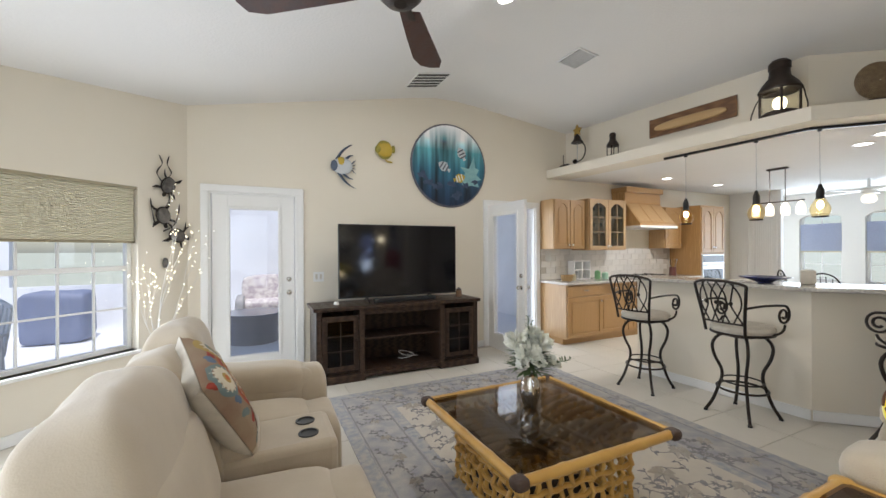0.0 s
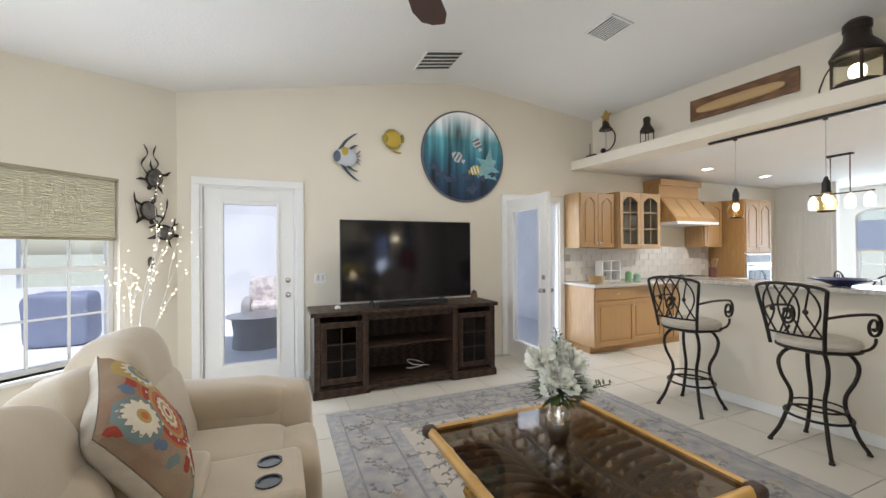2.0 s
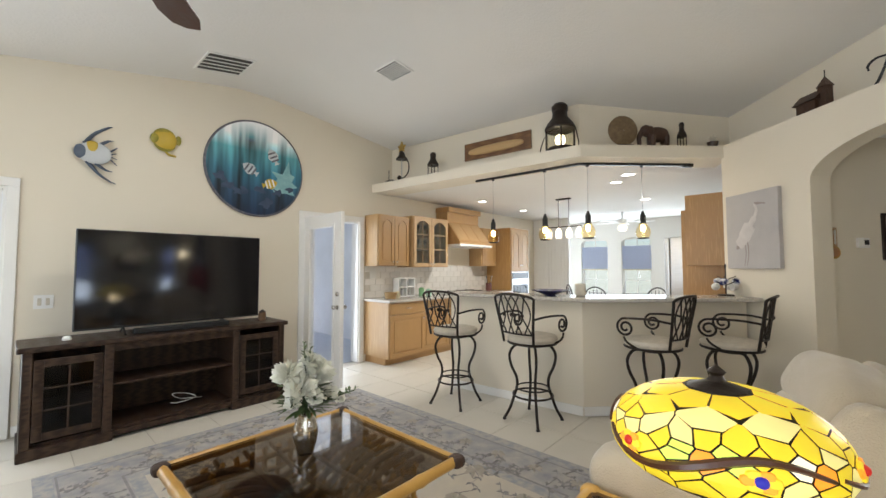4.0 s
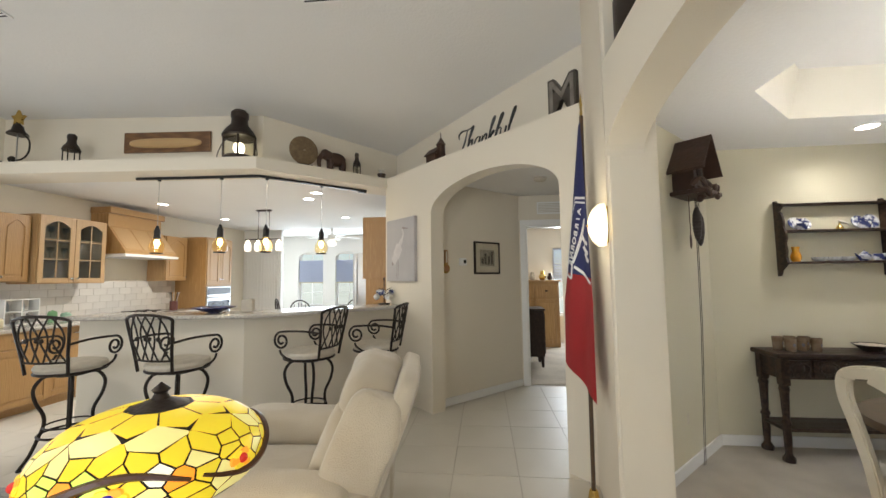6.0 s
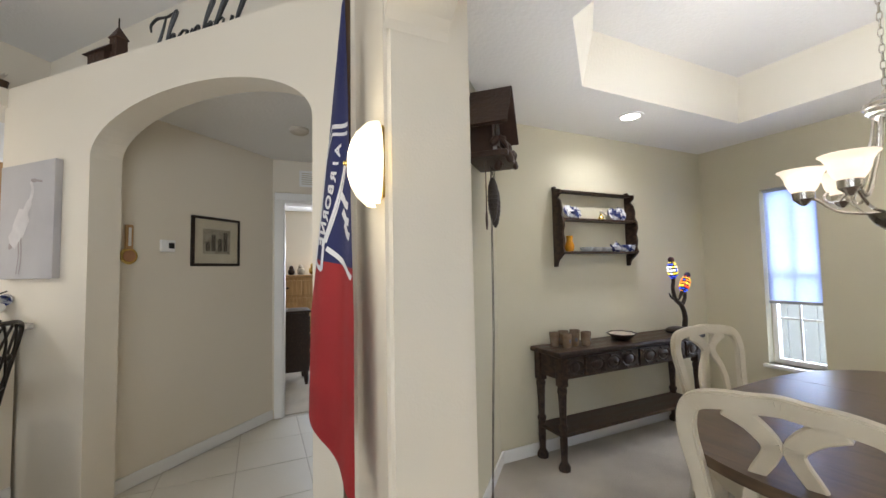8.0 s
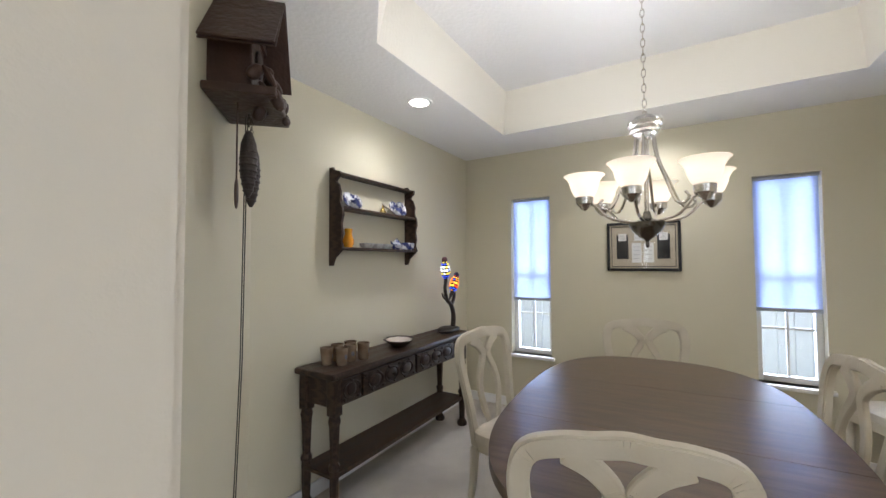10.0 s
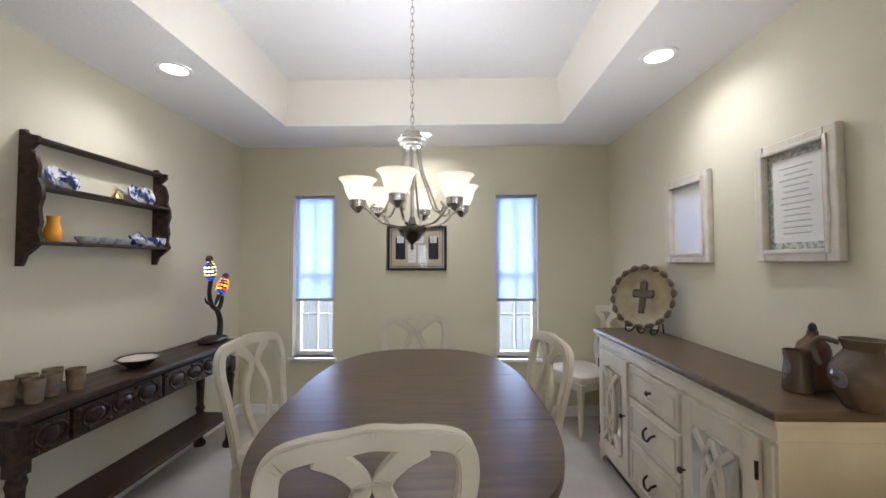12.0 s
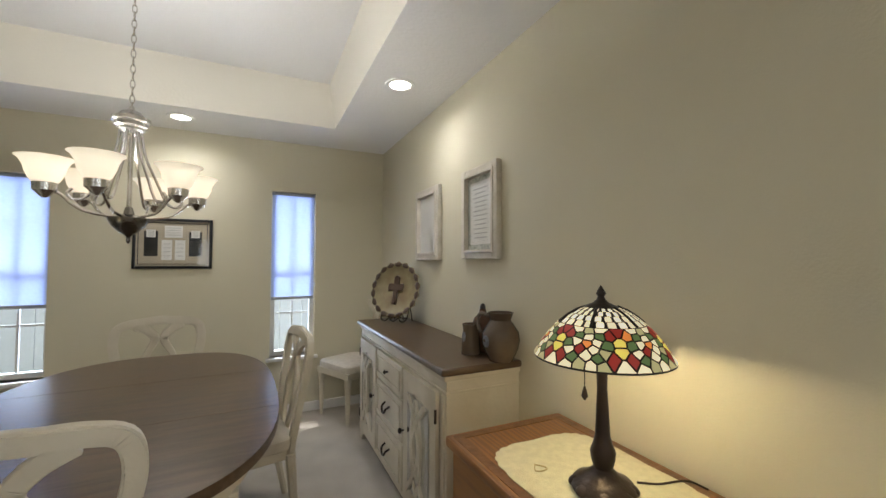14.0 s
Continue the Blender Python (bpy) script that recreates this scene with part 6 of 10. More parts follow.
part("handle", tube(bmesh.new(), curve_pts([(0.03, -0.045, 0.19), (0.05, -0.085, 0.195), (0.055, -0.105, 0.16), (0.05, -0.085, 0.11)], 6), 0.009, 8), STONE, jg)
part("motif", cushion(bmesh.new(), 0.006, 0.05, 0.05, pose(0.079, 0.006, 0.09), 0.9, 0.9, 12, 6), INK, jg, "dark painted flower motif")

# framed prints
PAPER = mat("white print paper", (0.80, 0.79, 0.75), 0.6, bump=0.02)
SILV = mat("weathered silver-white frame", (0.68, 0.63, 0.54), 0.45, colour2=(0.54, 0.49, 0.40), scale=16, mix=0.5, bump=0.2)
FGL = glass("frame glass")


def framed(name, m, w, h, fw, material, label, paper=None, depth=0.03, lines=0, mat_border=0.0, border=None, category="picture"):
    """Hangs on a wall: local x along it, face towards -y."""
    s = thing(name, label, category, m)
    bm = bmesh.new()
    for a in ((0, fw, 0, h), (w - fw, w, 0, h)):
        box(bm, a[0], a[1], -depth, -0.002, a[2], a[3], 0.006)
        
    for a in ((fw, w - fw, 0, fw), (fw, w - fw, h - fw, h)):
        box(bm, a[0], a[1], -depth + 0.001, -0.002, a[2], a[3], 0.006)
    part("frame", bm, material, s)
    bm = bmesh.new()
    k = fw * 0.35
    for a in ((fw - k, fw, fw - k, h - fw + k), (w - fw, w - fw + k, fw - k, h - fw + k)):
        box(bm, a[0], a[1], -depth - 0.006, -depth + 0.004, a[2], a[3], 0.003)
    for a in ((fw, w - fw, fw - k, fw), (fw, w - fw, h - fw, h - fw + k)):
        box(bm, a[0], a[1], -depth - 0.0055, -depth + 0.004, a[2], a[3], 0.003)
    part("inner_bead", bm, material, s)
    part("mount", box(bmesh.new(), fw - 0.004, w - fw + 0.004, -0.012, -0.006, fw - 0.004, h - fw + 0.004), border or paper or PAPER, s)
    if mat_border:
        part("print", box(bmesh.new(), fw + mat_border, w - fw - mat_border, -0.014, -0.011, fw + mat_border, h - fw - mat_border), paper or PAPER, s)
    for i in range(lines):
        z = fw + mat_border + (h - 2 * fw - 2 * mat_border) * (0.88 - 0.78 * i / max(1, lines - 1))
        rr = random.Random(i)
        ww = (w - 2 * fw - 2 * mat_border) * rr.uniform(0.45, 0.72)
        part("line_of_writing", box(bmesh.new(), w / 2 - ww / 2, w / 2 + ww / 2, -0.0155, -0.0142, z, z + 0.004), mat("grey print", (0.35, 0.34, 0.33), 0.7, bump=0) if i == 0 else bpy.data.materials["grey print"], s)
    g = part("glazing", box(bmesh.new(), fw - 0.004, w - fw + 0.004, -0.019, -0.017, fw - 0.004, h - fw + 0.004), FGL, s)
    g.visible_shadow = False
    return s


LACE = mat("green speckled print border", (0.22, 0.25, 0.21), 0.7, colour2=(0.65, 0.66, 0.60), scale=70, mix=0.3, bump=0.0)
WW = lambda y, z: Matrix.Translation((0.90, y, z)) @ Matrix.Rotation(radians(90), 4, "Z")
framed("framed_print", WW(-3.79, 1.37), 0.42, 0.515, 0.055, SILV, "silver-white framed white print on the wall", depth=0.035)
framed("framed_print", WW(-3.04, 1.375), 0.385, 0.51, 0.05, SILV, "silver-white framed printed page with green border", lines=12, mat_border=0.03, border=LACE, depth=0.035)
SW = lambda x, z: Matrix.Translation((x, -4.78, z)) @ Matrix.Rotation(radians(180), 4, "Z")
TAN = mat("tan picture mount", (0.52, 0.45, 0.33), 0.8, bump=0.05)
fp = framed("framed_collage", SW(2.91, 1.30), 0.54, 0.405, 0.022, BLACK, "black framed collage of cards on tan mount", paper=TAN, depth=0.02)
bm = bmesh.new()
for a in ((0.035, 0.505, 0.035, 0.04), (0.035, 0.505, 0.365, 0.37), (0.035, 0.04, 0.04, 0.365), (0.50, 0.505, 0.04, 0.365)):
    box(bm, a[0], a[1], -0.0150, -0.011, a[2], a[3])
part("mount_line", bm, BLACK, fp)
for x0, x1, z0, z1, mt in ((0.075, 0.165, 0.10, 0.30, BLACK), (0.375, 0.465, 0.10, 0.30, BLACK), (0.19, 0.26, 0.07, 0.23, PAPER), (0.28, 0.35, 0.07, 0.23, PAPER), (0.21, 0.33, 0.25, 0.345, PAPER), (0.09, 0.15, 0.25, 0.31, PAPER), (0.39, 0.45, 0.25, 0.31, PAPER)):
    c_ = part("card", box(bmesh.new(), x0, x1, -0.0160 if mt is PAPER else -0.0148, -0.011, z0, z1), mt, fp)
    if mt is PAPER:
        for i in range(4):
            z = z0 + (z1 - z0) * (0.2 + 0.2 * i)
            part("line_of_writing", box(bmesh.new(), x0 + 0.012, x1 - 0.012, -0.0168, -0.0155, z, z + 0.003), bpy.data.materials["grey print"], c_)

# windows of the dining room
BLINDW = mat("pale blue-white roller blind", (0.66, 0.70, 0.84), 0.9, scale=40, bump=0.1, bscale=200)
nb = BLINDW.node_tree
tr_ = nb.nodes.new("ShaderNodeBsdfTranslucent")
tr_.inputs[0].default_value = (0.70, 0.76, 0.95, 1)
mx_ = nb.nodes.new("ShaderNodeMixShader")
mx_.inputs[0].default_value = 0.55
nb.links.new(nb.nodes["Principled BSDF"].outputs[0], mx_.inputs[1])
nb.links.new(tr_.outputs[0], mx_.inputs[2])
nb.links.new(mx_.outputs[0], nb.nodes["Material Output"].inputs[0])
for i, (x1, w) in enumerate(((3.78, 0.38), (1.92, 0.375))):
    window_unit("window_%d" % (i + 2), SW(x1, 0.51), w, 1.48, 2, "narrow white window with small panes", (2, 2), 0.085)
    b = thing("roller_blind", "pale roller blind lowered over most of the window", "blind", SW(x1, 0.51), "dining room blinds")
    part("cloth", box(bmesh.new(), 0.008, w - 0.008, 0.050, 0.053, 0.53, 1.46), BLINDW, b)
    part("bottom_rail", box(bmesh.new(), 0.006, w - 0.006, 0.042, 0.062, 0.505, 0.532, 0.004), mat("grey rail", (0.45, 0.46, 0.48), 0.5) if i == 0 else bpy.data.materials["grey rail"], b)
    part("head_rail", box(bmesh.new(), 0.004, w - 0.004, 0.030, 0.07, 1.455, 1.477, 0.004), bpy.data.materials["grey rail"], b)


# ---- leaded glass lamps ----
LEAD = mat("dark lead came", (0.02, 0.015, 0.012), 0.5, metal=0.4, bump=0.2)


def leaded_shade(lampob, prof, rows, gap, cols, seed, name="shade"):
    """A shade of separate glass pieces over a dark lead shell. prof(v) gives radius and height for v from 0 (top) to 1; rows: v0, v1, count, colours."""
    rr = random.Random(seed)
    bm = bmesh.new()
    lathe_pts = [prof(i / 24) for i in range(25)]
    rings = []
    for r, z in lathe_pts:
        rings.append([bm.verts.new(((r - 0.0025) * math.cos(2 * math.pi * i / 48), (r - 0.0025) * math.sin(2 * math.pi * i / 48), z)) for i in range(48)])
    for a, b in zip(rings, rings[1:]):
        for i in range(48):
            bm.faces.new((a[i], a[(i + 1) % 48], b[(i + 1) % 48], b[i]))
    sh = part(name, bm, LEAD, lampob, "leaded glass shade")
    for v0, v1, cnt, palette, wob in rows:
        offs = rr.uniform(0, 1)
        edges = [(k + offs + rr.uniform(-wob, wob)) / cnt for k in range(cnt)]
        skew = [rr.uniform(-wob, wob) / cnt for k in range(cnt)]
        for k in range(cnt):
            a0, a1 = edges[k], edges[(k + 1) % cnt] + (1 if k == cnt - 1 else 0)
            r_mid = prof((v0 + v1) / 2)[0]
            g = gap / (2 * math.pi * r_mid)
            gv = gap * 2.4
            b = bmesh.new()
            grid = {}
            nu, nv = 4, 3
            cut = 0.22
            for i in range(nu + 1):
                for j in range(nv + 1):
                    u, v = i / nu, j / nv
                    vv = v0 + gv / 2 + (v1 - v0 - gv) * v
                    # rounded corners, as cut glass has
                    sq = 1 - cut * (abs(2 * v - 1) ** 3) * 0.5
                    aa = (a0 + a1) / 2 + ((u - 0.5) * (a1 - a0 - 2 * g)) * sq + skew[k] * (v - 0.5)
                    r, z = prof(min(1, max(0, vv)))
                    grid[i, j] = b.verts.new((r * math.cos(2 * math.pi * aa), r * math.sin(2 * math.pi * aa), z))
            for i in range(nu):
                for j in range(nv):
                    b.faces.new((grid[i, j], grid[i + 1, j], grid[i + 1, j + 1], grid[i, j + 1]))
            part("glass_piece", b, cols[palette[rr.randrange(len(palette))]], sh)
    return sh


def glass_cells(shade, prof, slant, seeds, gap, cols, v_lo, v_hi):
    """Irregular glass pieces between lead lines: the cell of each seed (turn, v, colour), drawn on the profile."""
    for i, (ai, vi, key) in enumerate(seeds):
        ri = prof(vi)[0]
        poly = [(-0.07, -0.07), (0.07, -0.07), (0.07, 0.07), (-0.07, 0.07)]
        planes = [(0.0, 1.0, (v_hi - vi) * slant - gap / 2), (0.0, -1.0, (vi - v_lo) * slant - gap / 2)]
        for j, (aj, vj, _) in enumerate(seeds):
            da = (aj - ai + 0.5) % 1.0 - 0.5
            du, dv = da * 2 * math.pi * (ri + prof(vj)[0]) / 2, (vj - vi) * slant
            d = math.hypot(du, dv)
            if j != i and d < 0.15:
                planes.append((du / d, dv / d, d / 2 - gap / 2))
        for nu, nv, lim in planes:
            out = []
            for p, q in zip(poly, poly[1:] + poly[:1]):
                sp_, sq_ = p[0] * nu + p[1] * nv - lim, q[0] * nu + q[1] * nv - lim
                if sp_ <= 0:
                    out.append(p)
                if (sp_ < 0) != (sq_ < 0):
                    f = sp_ / (sp_ - sq_)
                    out.append((p[0] + (q[0] - p[0]) * f, p[1] + (q[1] - p[1]) * f))
            poly = out
            if len(poly) < 3:
                break
        if len(poly) < 3:
            continue
        cx, cy = sum(p[0] for p in poly) / len(poly), sum(p[1] for p in poly) / len(poly)
        bm = bmesh.new()

        def on(u, w):
            vv = min(1.0, max(0.0, vi + w / slant))
            r, z = prof(vv)
            a = 2 * math.pi * ai + u / ri
            return bm.verts.new(((r + 0.001) * math.cos(a), (r + 0.001) * math.sin(a), z + 0.001))

        c = on(cx, cy)
        mid = [on(cx + (p[0] - cx) * 0.55, cy + (p[1] - cy) * 0.55) for p in poly]
        rim = [on(*p) for p in poly]
        k = len(poly)
        for j in range(k):
            bm.faces.new((c, mid[j], mid[(j + 1) % k]))
            bm.faces.new((mid[j], rim[j], rim[(j + 1) % k], mid[(j + 1) % k]))
        part("glass_piece", bm, cols[key], shade)


def lit(name, c, p):
    m = glow("lit " + name + " glass", c, p, c)
    n, l = m.node_tree.nodes, m.node_tree.links
    ramp = [x for x in n if x.type == "VALTORGB"][0]
    ramp.color_ramp.elements[0].color = (*[v * 0.78 for v in c], 1)
    l.new(ramp.outputs[0], n["Principled BSDF"].inputs["Emission Color"])
    n["Principled BSDF"].inputs["Roughness"].default_value = 0.15
    return m


# yellow lamp on the bamboo end table
Y = {"y": lit("yellow", (0.95, 0.70, 0.03), 0.45), "p": lit("pale yellow", (0.98, 0.85, 0.30), 0.45), "o": lit("orange", (0.95, 0.33, 0.02), 0.8), "g": lit("lime", (0.62, 0.75, 0.10), 0.8), "w": lit("white", (0.95, 0.9, 0.7), 0.6), "r": lit("red", (0.55, 0.02, 0.01), 0.5), "b": lit("blue", (0.02, 0.02, 0.35), 0.6)}
LX, LY, LT = 1.69, 0.285, 0.53
l1 = thing("yellow_lamp", "yellow stained glass table lamp, lit, on the end table", "table lamp", pose(LX, LY, LT) @ Matrix.Diagonal((1.13, 1.13, 0.98, 1)))


def prof1(v):
    a = v * radians(112)
    if v < 0.8:
        return (0.045 + 0.165 * math.sin(v / 0.8 * math.pi / 2), 0.555 - 0.115 * (1 - math.cos(v / 0.8 * math.pi / 2)) - 0.01 * v)
    f = (v - 0.8) / 0.2
    return (0.21 - 0.026 * f * f, 0.432 - 0.055 * f)


shade_1 = leaded_shade(l1, prof1, [], 0.004, Y, 3)
rr = random.Random(3)
seeds = []
for v, cnt, off, palette, jit in ((0.15, 9, 0.0, "y", 0.0), (0.37, 9, 0.5, "yyyp", 0.04), (0.52, 24, 0.2, "yyp", 0.2), (0.60, 22, 0.6, "yypygw", 0.3), (0.69, 22, 0.1, "yypoyg", 0.35), (0.79, 22, 0.5, "yyp", 0.35), (0.91, 18, 0.0, "yyyp", 0.3)):
    for k in range(cnt):
        seeds.append(((k + off + rr.uniform(-jit, jit)) / cnt, v + rr.uniform(-0.06, 0.06) * jit, rr.choice(palette)))
glass_cells(shade_1, prof1, 0.29, seeds, 0.0036, Y, 0.05, 0.985)
bm = bmesh.new()
for ph in (0, 2.1, 4.2):
    pts, rs = [], []
    for i in range(29):
        f = i / 28
        a = ph + 2.0 * f
        r, z = prof1(0.72 + 0.13 * math.sin(f * 6.28))
        pts.append(((r + 0.002) * math.cos(a), (r + 0.002) * math.sin(a), z))
        rs.append(0.004 + 0.006 * math.sin(math.pi * f))
    tube(bm, pts, rs, 6)
part("branch_line", bm, mat("brown leaded branch", (0.09, 0.03, 0.012), 0.3), l1, "brown leaded branch winding round the shade")
for k in range(6):
    a = k * 1.047 + 0.4
    for j in range(6):
        b = j * 1.047
        v = 0.73 + 0.045 * math.sin(b)
        r, z = prof1(v)
        aa = a + 0.085 * math.cos(b)
        p = Vector(((r + 0.002) * math.cos(aa), (r + 0.002) * math.sin(aa), z))
        part("glass_petal", cushion(bmesh.new(), 0.026, 0.020, 0.008, Matrix.Translation(p) @ Vector((math.cos(aa), math.sin(aa), 0.25)).to_track_quat("Z", "Y").to_matrix().to_4x4(), 0.7, 0.7, 10, 4), Y["o"] if j % 2 else Y["y"], l1)
    r, z = prof1(0.73)
    part("glass_jewel", cushion(bmesh.new(), 0.022, 0.022, 0.022, pose((r + 0.002) * math.cos(a), (r + 0.002) * math.sin(a), z), 0.9, 0.9, 12, 6), Y["b"] if k % 2 else Y["r"], l1, "round glass jewel")
part("crown_cap", lathe(bmesh.new(), [(0.056, 0.546), (0.054, 0.556), (0.035, 0.565), (0.018, 0.572), (0.012, 0.585), (0.018, 0.594), (0.001, 0.612)], 20), BRONZE, l1)
bm = lathe(bmesh.new(), [(0.085, 0), (0.088, 0.008), (0.07, 0.02), (0.03, 0.035), (0.018, 0.06), (0.014, 0.2), (0.02, 0.24), (0.012, 0.26), (0.012, 0.50)], 24)
part("base", bm, BRONZE, l1)
for k in range(5):
    a = 2 * math.pi * k / 5
    part("base_rib", tube(bmesh.new(), curve_pts([(0.08 * math.cos(a), 0.08 * math.sin(a), 0.01), (0.045 * math.cos(a), 0.045 * math.sin(a), 0.06), (0.05 * math.cos(a), 0.05 * math.sin(a), 0.14), (0.03 * math.cos(a), 0.03 * math.sin(a), 0.26), (0.055 * math.cos(a), 0.055 * math.sin(a), 0.34)], 5), 0.006, 6), BRONZE, l1)
lamp("yellow_lamp_bulb", "POINT", pose(LX, LY, LT + 0.36), 6, (1.0, 0.78, 0.45), radius=0.05)

# bamboo end table under it
et = thing("end_table", "bamboo end table with a glass top", "end table")
ex0, ex1, ey0, ey1, eh = 1.38, 2.04, 0.0, 0.74, 0.52
for a, b in zip([(ex0, ey0), (ex1, ey0), (ex1, ey1), (ex0, ey1)], [(ex1, ey0), (ex1, ey1), (ex0, ey1), (ex0, ey0)]):
    part("rim", tube(bmesh.new(), [(a[0] + (b[0] - a[0]) * k / 14, a[1] + (b[1] - a[1]) * k / 14, eh - 0.014) for k in range(15)], [0.026 if k % 5 else 0.03 for k in range(15)], 10), BAMBOO, et)
    part("corner_binding", cushion(bmesh.new(), 0.075, 0.075, 0.06, pose(a[0], a[1], eh - 0.014), 0.7, 0.7, 14, 8), BAMBOO, et)
    part("leg", tube(bmesh.new(), [(a[0] * 0.94 + 1.71 * 0.06, a[1] * 0.94 + 0.37 * 0.06, 0.004 + (eh - 0.02) * k / 8) for k in range(9)], [0.022 if k % 3 else 0.026 for k in range(9)], 10), BAMBOO, et)
gt_ = part("glass_top", box(bmesh.new(), ex0 + 0.01, ex1 - 0.01, ey0 + 0.01, ey1 - 0.01, eh, eh + 0.008, 0.002), SMOKED, et)
gt_.visible_shadow = False
part("lower_shelf", box(bmesh.new(), ex0 + 0.04, ex1 - 0.04, ey0 + 0.04, ey1 - 0.04, 0.16, 0.18, 0.003), BAMBOO, et)

# floral lamp on a wooden side table
F = {"c": lit("cream", (0.84, 0.72, 0.46), 0.85), "w": lit("ivory", (0.88, 0.80, 0.58), 0.85), "r": lit("ruby", (0.26, 0.02, 0.012), 0.7), "g": lit("leaf", (0.10, 0.16, 0.05), 0.6), "o": lit("amber", (0.70, 0.22, 0.04), 0.8), "l": lit("olive", (0.42, 0.38, 0.18), 0.7), "y": lit("gold", (0.85, 0.65, 0.12), 0.6)}
l2t = thing("side_table", "honey brown wooden side table with dark inlaid edge", "side table", pose(0.92, -2.235, 0.004))
part("top", box(bmesh.new(), 0.0, 0.50, 0.0, 0.78, 0.72, 0.755, 0.008), mat("honey brown wood", (0.27, 0.13, 0.045), 0.4, colour2=(0.17, 0.075, 0.025), scale=2, stretch=(8, 0.8, 8), kind="wave", mix=0.9, bump=0.06), l2t)
bm = bmesh.new()
for a in ((0.02, 0.48, 0.02, 0.05), (0.02, 0.05, 0.05, 0.74), (0.45, 0.48, 0.05, 0.74)):
    box(bm, a[0], a[1], a[2], a[3], 0.7545, 0.7565)
part("inlay", bm, mat("dark burl inlay", (0.10, 0.045, 0.018), 0.4, scale=30, mix=0.5, colour2=(0.2, 0.09, 0.03)), l2t)
part("case", box(bmesh.new(), 0.02, 0.48, 0.02, 0.76, 0.30, 0.72, 0.004), bpy.data.materials["honey brown wood"], l2t)
for x in (0.05, 0.45):
    for y in (0.05, 0.73):
        part("leg", tube(bmesh.new(), [(x, y, 0), (x, y, 0.31)], [0.016, 0.026], 10), bpy.data.materials["honey brown wood"], l2t)
dl = thing("doily", "pale cream scalloped cloth doily on the side table", "doily", pose(1.17, -1.80, 0.762))
pts = []
for i in range(96):
    a = 2 * math.pi * i / 96
    e = 0.45
    k = 1 + 0.025 * abs(math.sin(12 * a))
    pts.append((0.20 * k * math.copysign(abs(math.cos(a)) ** e, math.cos(a)), 0.27 * k * math.copysign(abs(math.sin(a)) ** e, math.sin(a))))
part("cloth", prism(bmesh.new(), pts, 0, 0.002), mat("cream linen", (0.66, 0.62, 0.42), 0.9, scale=40, bump=0.5, bscale=320), dl)
bm = bmesh.new()
tube(bm, [(0.015 * math.cos(t) * (1 + math.sin(t)) + 0.10, 0.02 * math.sin(t) - 0.12, 0.003) for t in [i * 0.4 for i in range(16)]], 0.002, 5)
part("embroidery", bm, mat("tan thread", (0.5, 0.42, 0.22), 0.8), dl)
l2 = thing("floral_lamp", "floral stained glass table lamp, lit, with bronze base", "table lamp", pose(1.19, -1.76, 0.766))


def prof2(v):
    return (0.035 + 0.140 * min(v, 1.0) ** 0.86, 0.475 - 0.055 * v - 0.078 * v ** 2.0)


shade_2 = leaded_shade(l2, prof2, [(0.02, 0.13, 20, "cw", 0.02), (0.13, 0.24, 24, "cw", 0.02), (0.24, 0.35, 24, "cw", 0.02), (0.35, 0.46, 24, "cw", 0.02)], 0.0036, F, 8)
rr = random.Random(8)
seeds = []
for k in range(6):
    a = k / 6
    # a ruby tulip high up, another at the rim, gold between them, curled green leaves round about
    seeds += [(a, 0.53, "r"), (a - 0.026, 0.58, "r"), (a + 0.026, 0.58, "o" if k % 3 == 1 else "r"), (a, 0.68, "y"), (a, 0.77, "y"), (a - 0.022, 0.86, "r"), (a + 0.022, 0.86, "r"), (a, 0.94, "c")]
    seeds += [(a + 0.083, 0.70, "o"), (a + 0.068, 0.76, "r"), (a + 0.098, 0.76, "c"), (a + 0.083, 0.82, "c")]
    for da, v, c in ((0.05, 0.50, "c"), (0.083, 0.52, "l"), (0.117, 0.50, "c"), (0.052, 0.60, "g"), (0.083, 0.61, "c"), (0.115, 0.60, "g"), (0.035, 0.70, "g"), (0.055, 0.68, "c"), (0.112, 0.68, "c"), (0.132, 0.70, "g"),
                      (0.038, 0.80, "c"), (0.052, 0.86, "g"), (0.115, 0.86, "g"), (0.128, 0.80, "l"), (0.045, 0.95, "c"), (0.07, 0.93, "l"), (0.097, 0.94, "c"), (0.122, 0.95, "l")):
        seeds.append((a + da + rr.uniform(-0.004, 0.004), v + rr.uniform(-0.012, 0.012), c))
glass_cells(shade_2, prof2, 0.205, seeds, 0.0042, F, 0.465, 0.99)
bm = bmesh.new()
for k in range(6):
    tube(bm, [((prof2(v)[0] + 0.002) * math.cos(2 * math.pi * (k + 0.5) / 6), (prof2(v)[0] + 0.002) * math.sin(2 * math.pi * (k + 0.5) / 6), prof2(v)[1] + 0.001) for v in (0.02, 0.15, 0.3, 0.46)], 0.0035, 6)
part("came_rib", bm, LEAD, shade_2, "dark vertical ribs")
part("cap", lathe(bmesh.new(), [(0.045, 0.468), (0.043, 0.474), (0.02, 0.485), (0.012, 0.492), (0.008, 0.50), (0.013, 0.508), (0.008, 0.518), (0.001, 0.53)], 20), BRONZE, l2)
bm = lathe(bmesh.new(), [(0.078, 0), (0.082, 0.01), (0.076, 0.02), (0.055, 0.032), (0.036, 0.045), (0.024, 0.058), (0.030, 0.08), (0.032, 0.10), (0.024, 0.12), (0.019, 0.14), (0.016, 0.20), (0.013, 0.26), (0.014, 0.30), (0.012, 0.45)], 28)
part("base", bm, BRONZE, l2, "round bronze base with lobes")
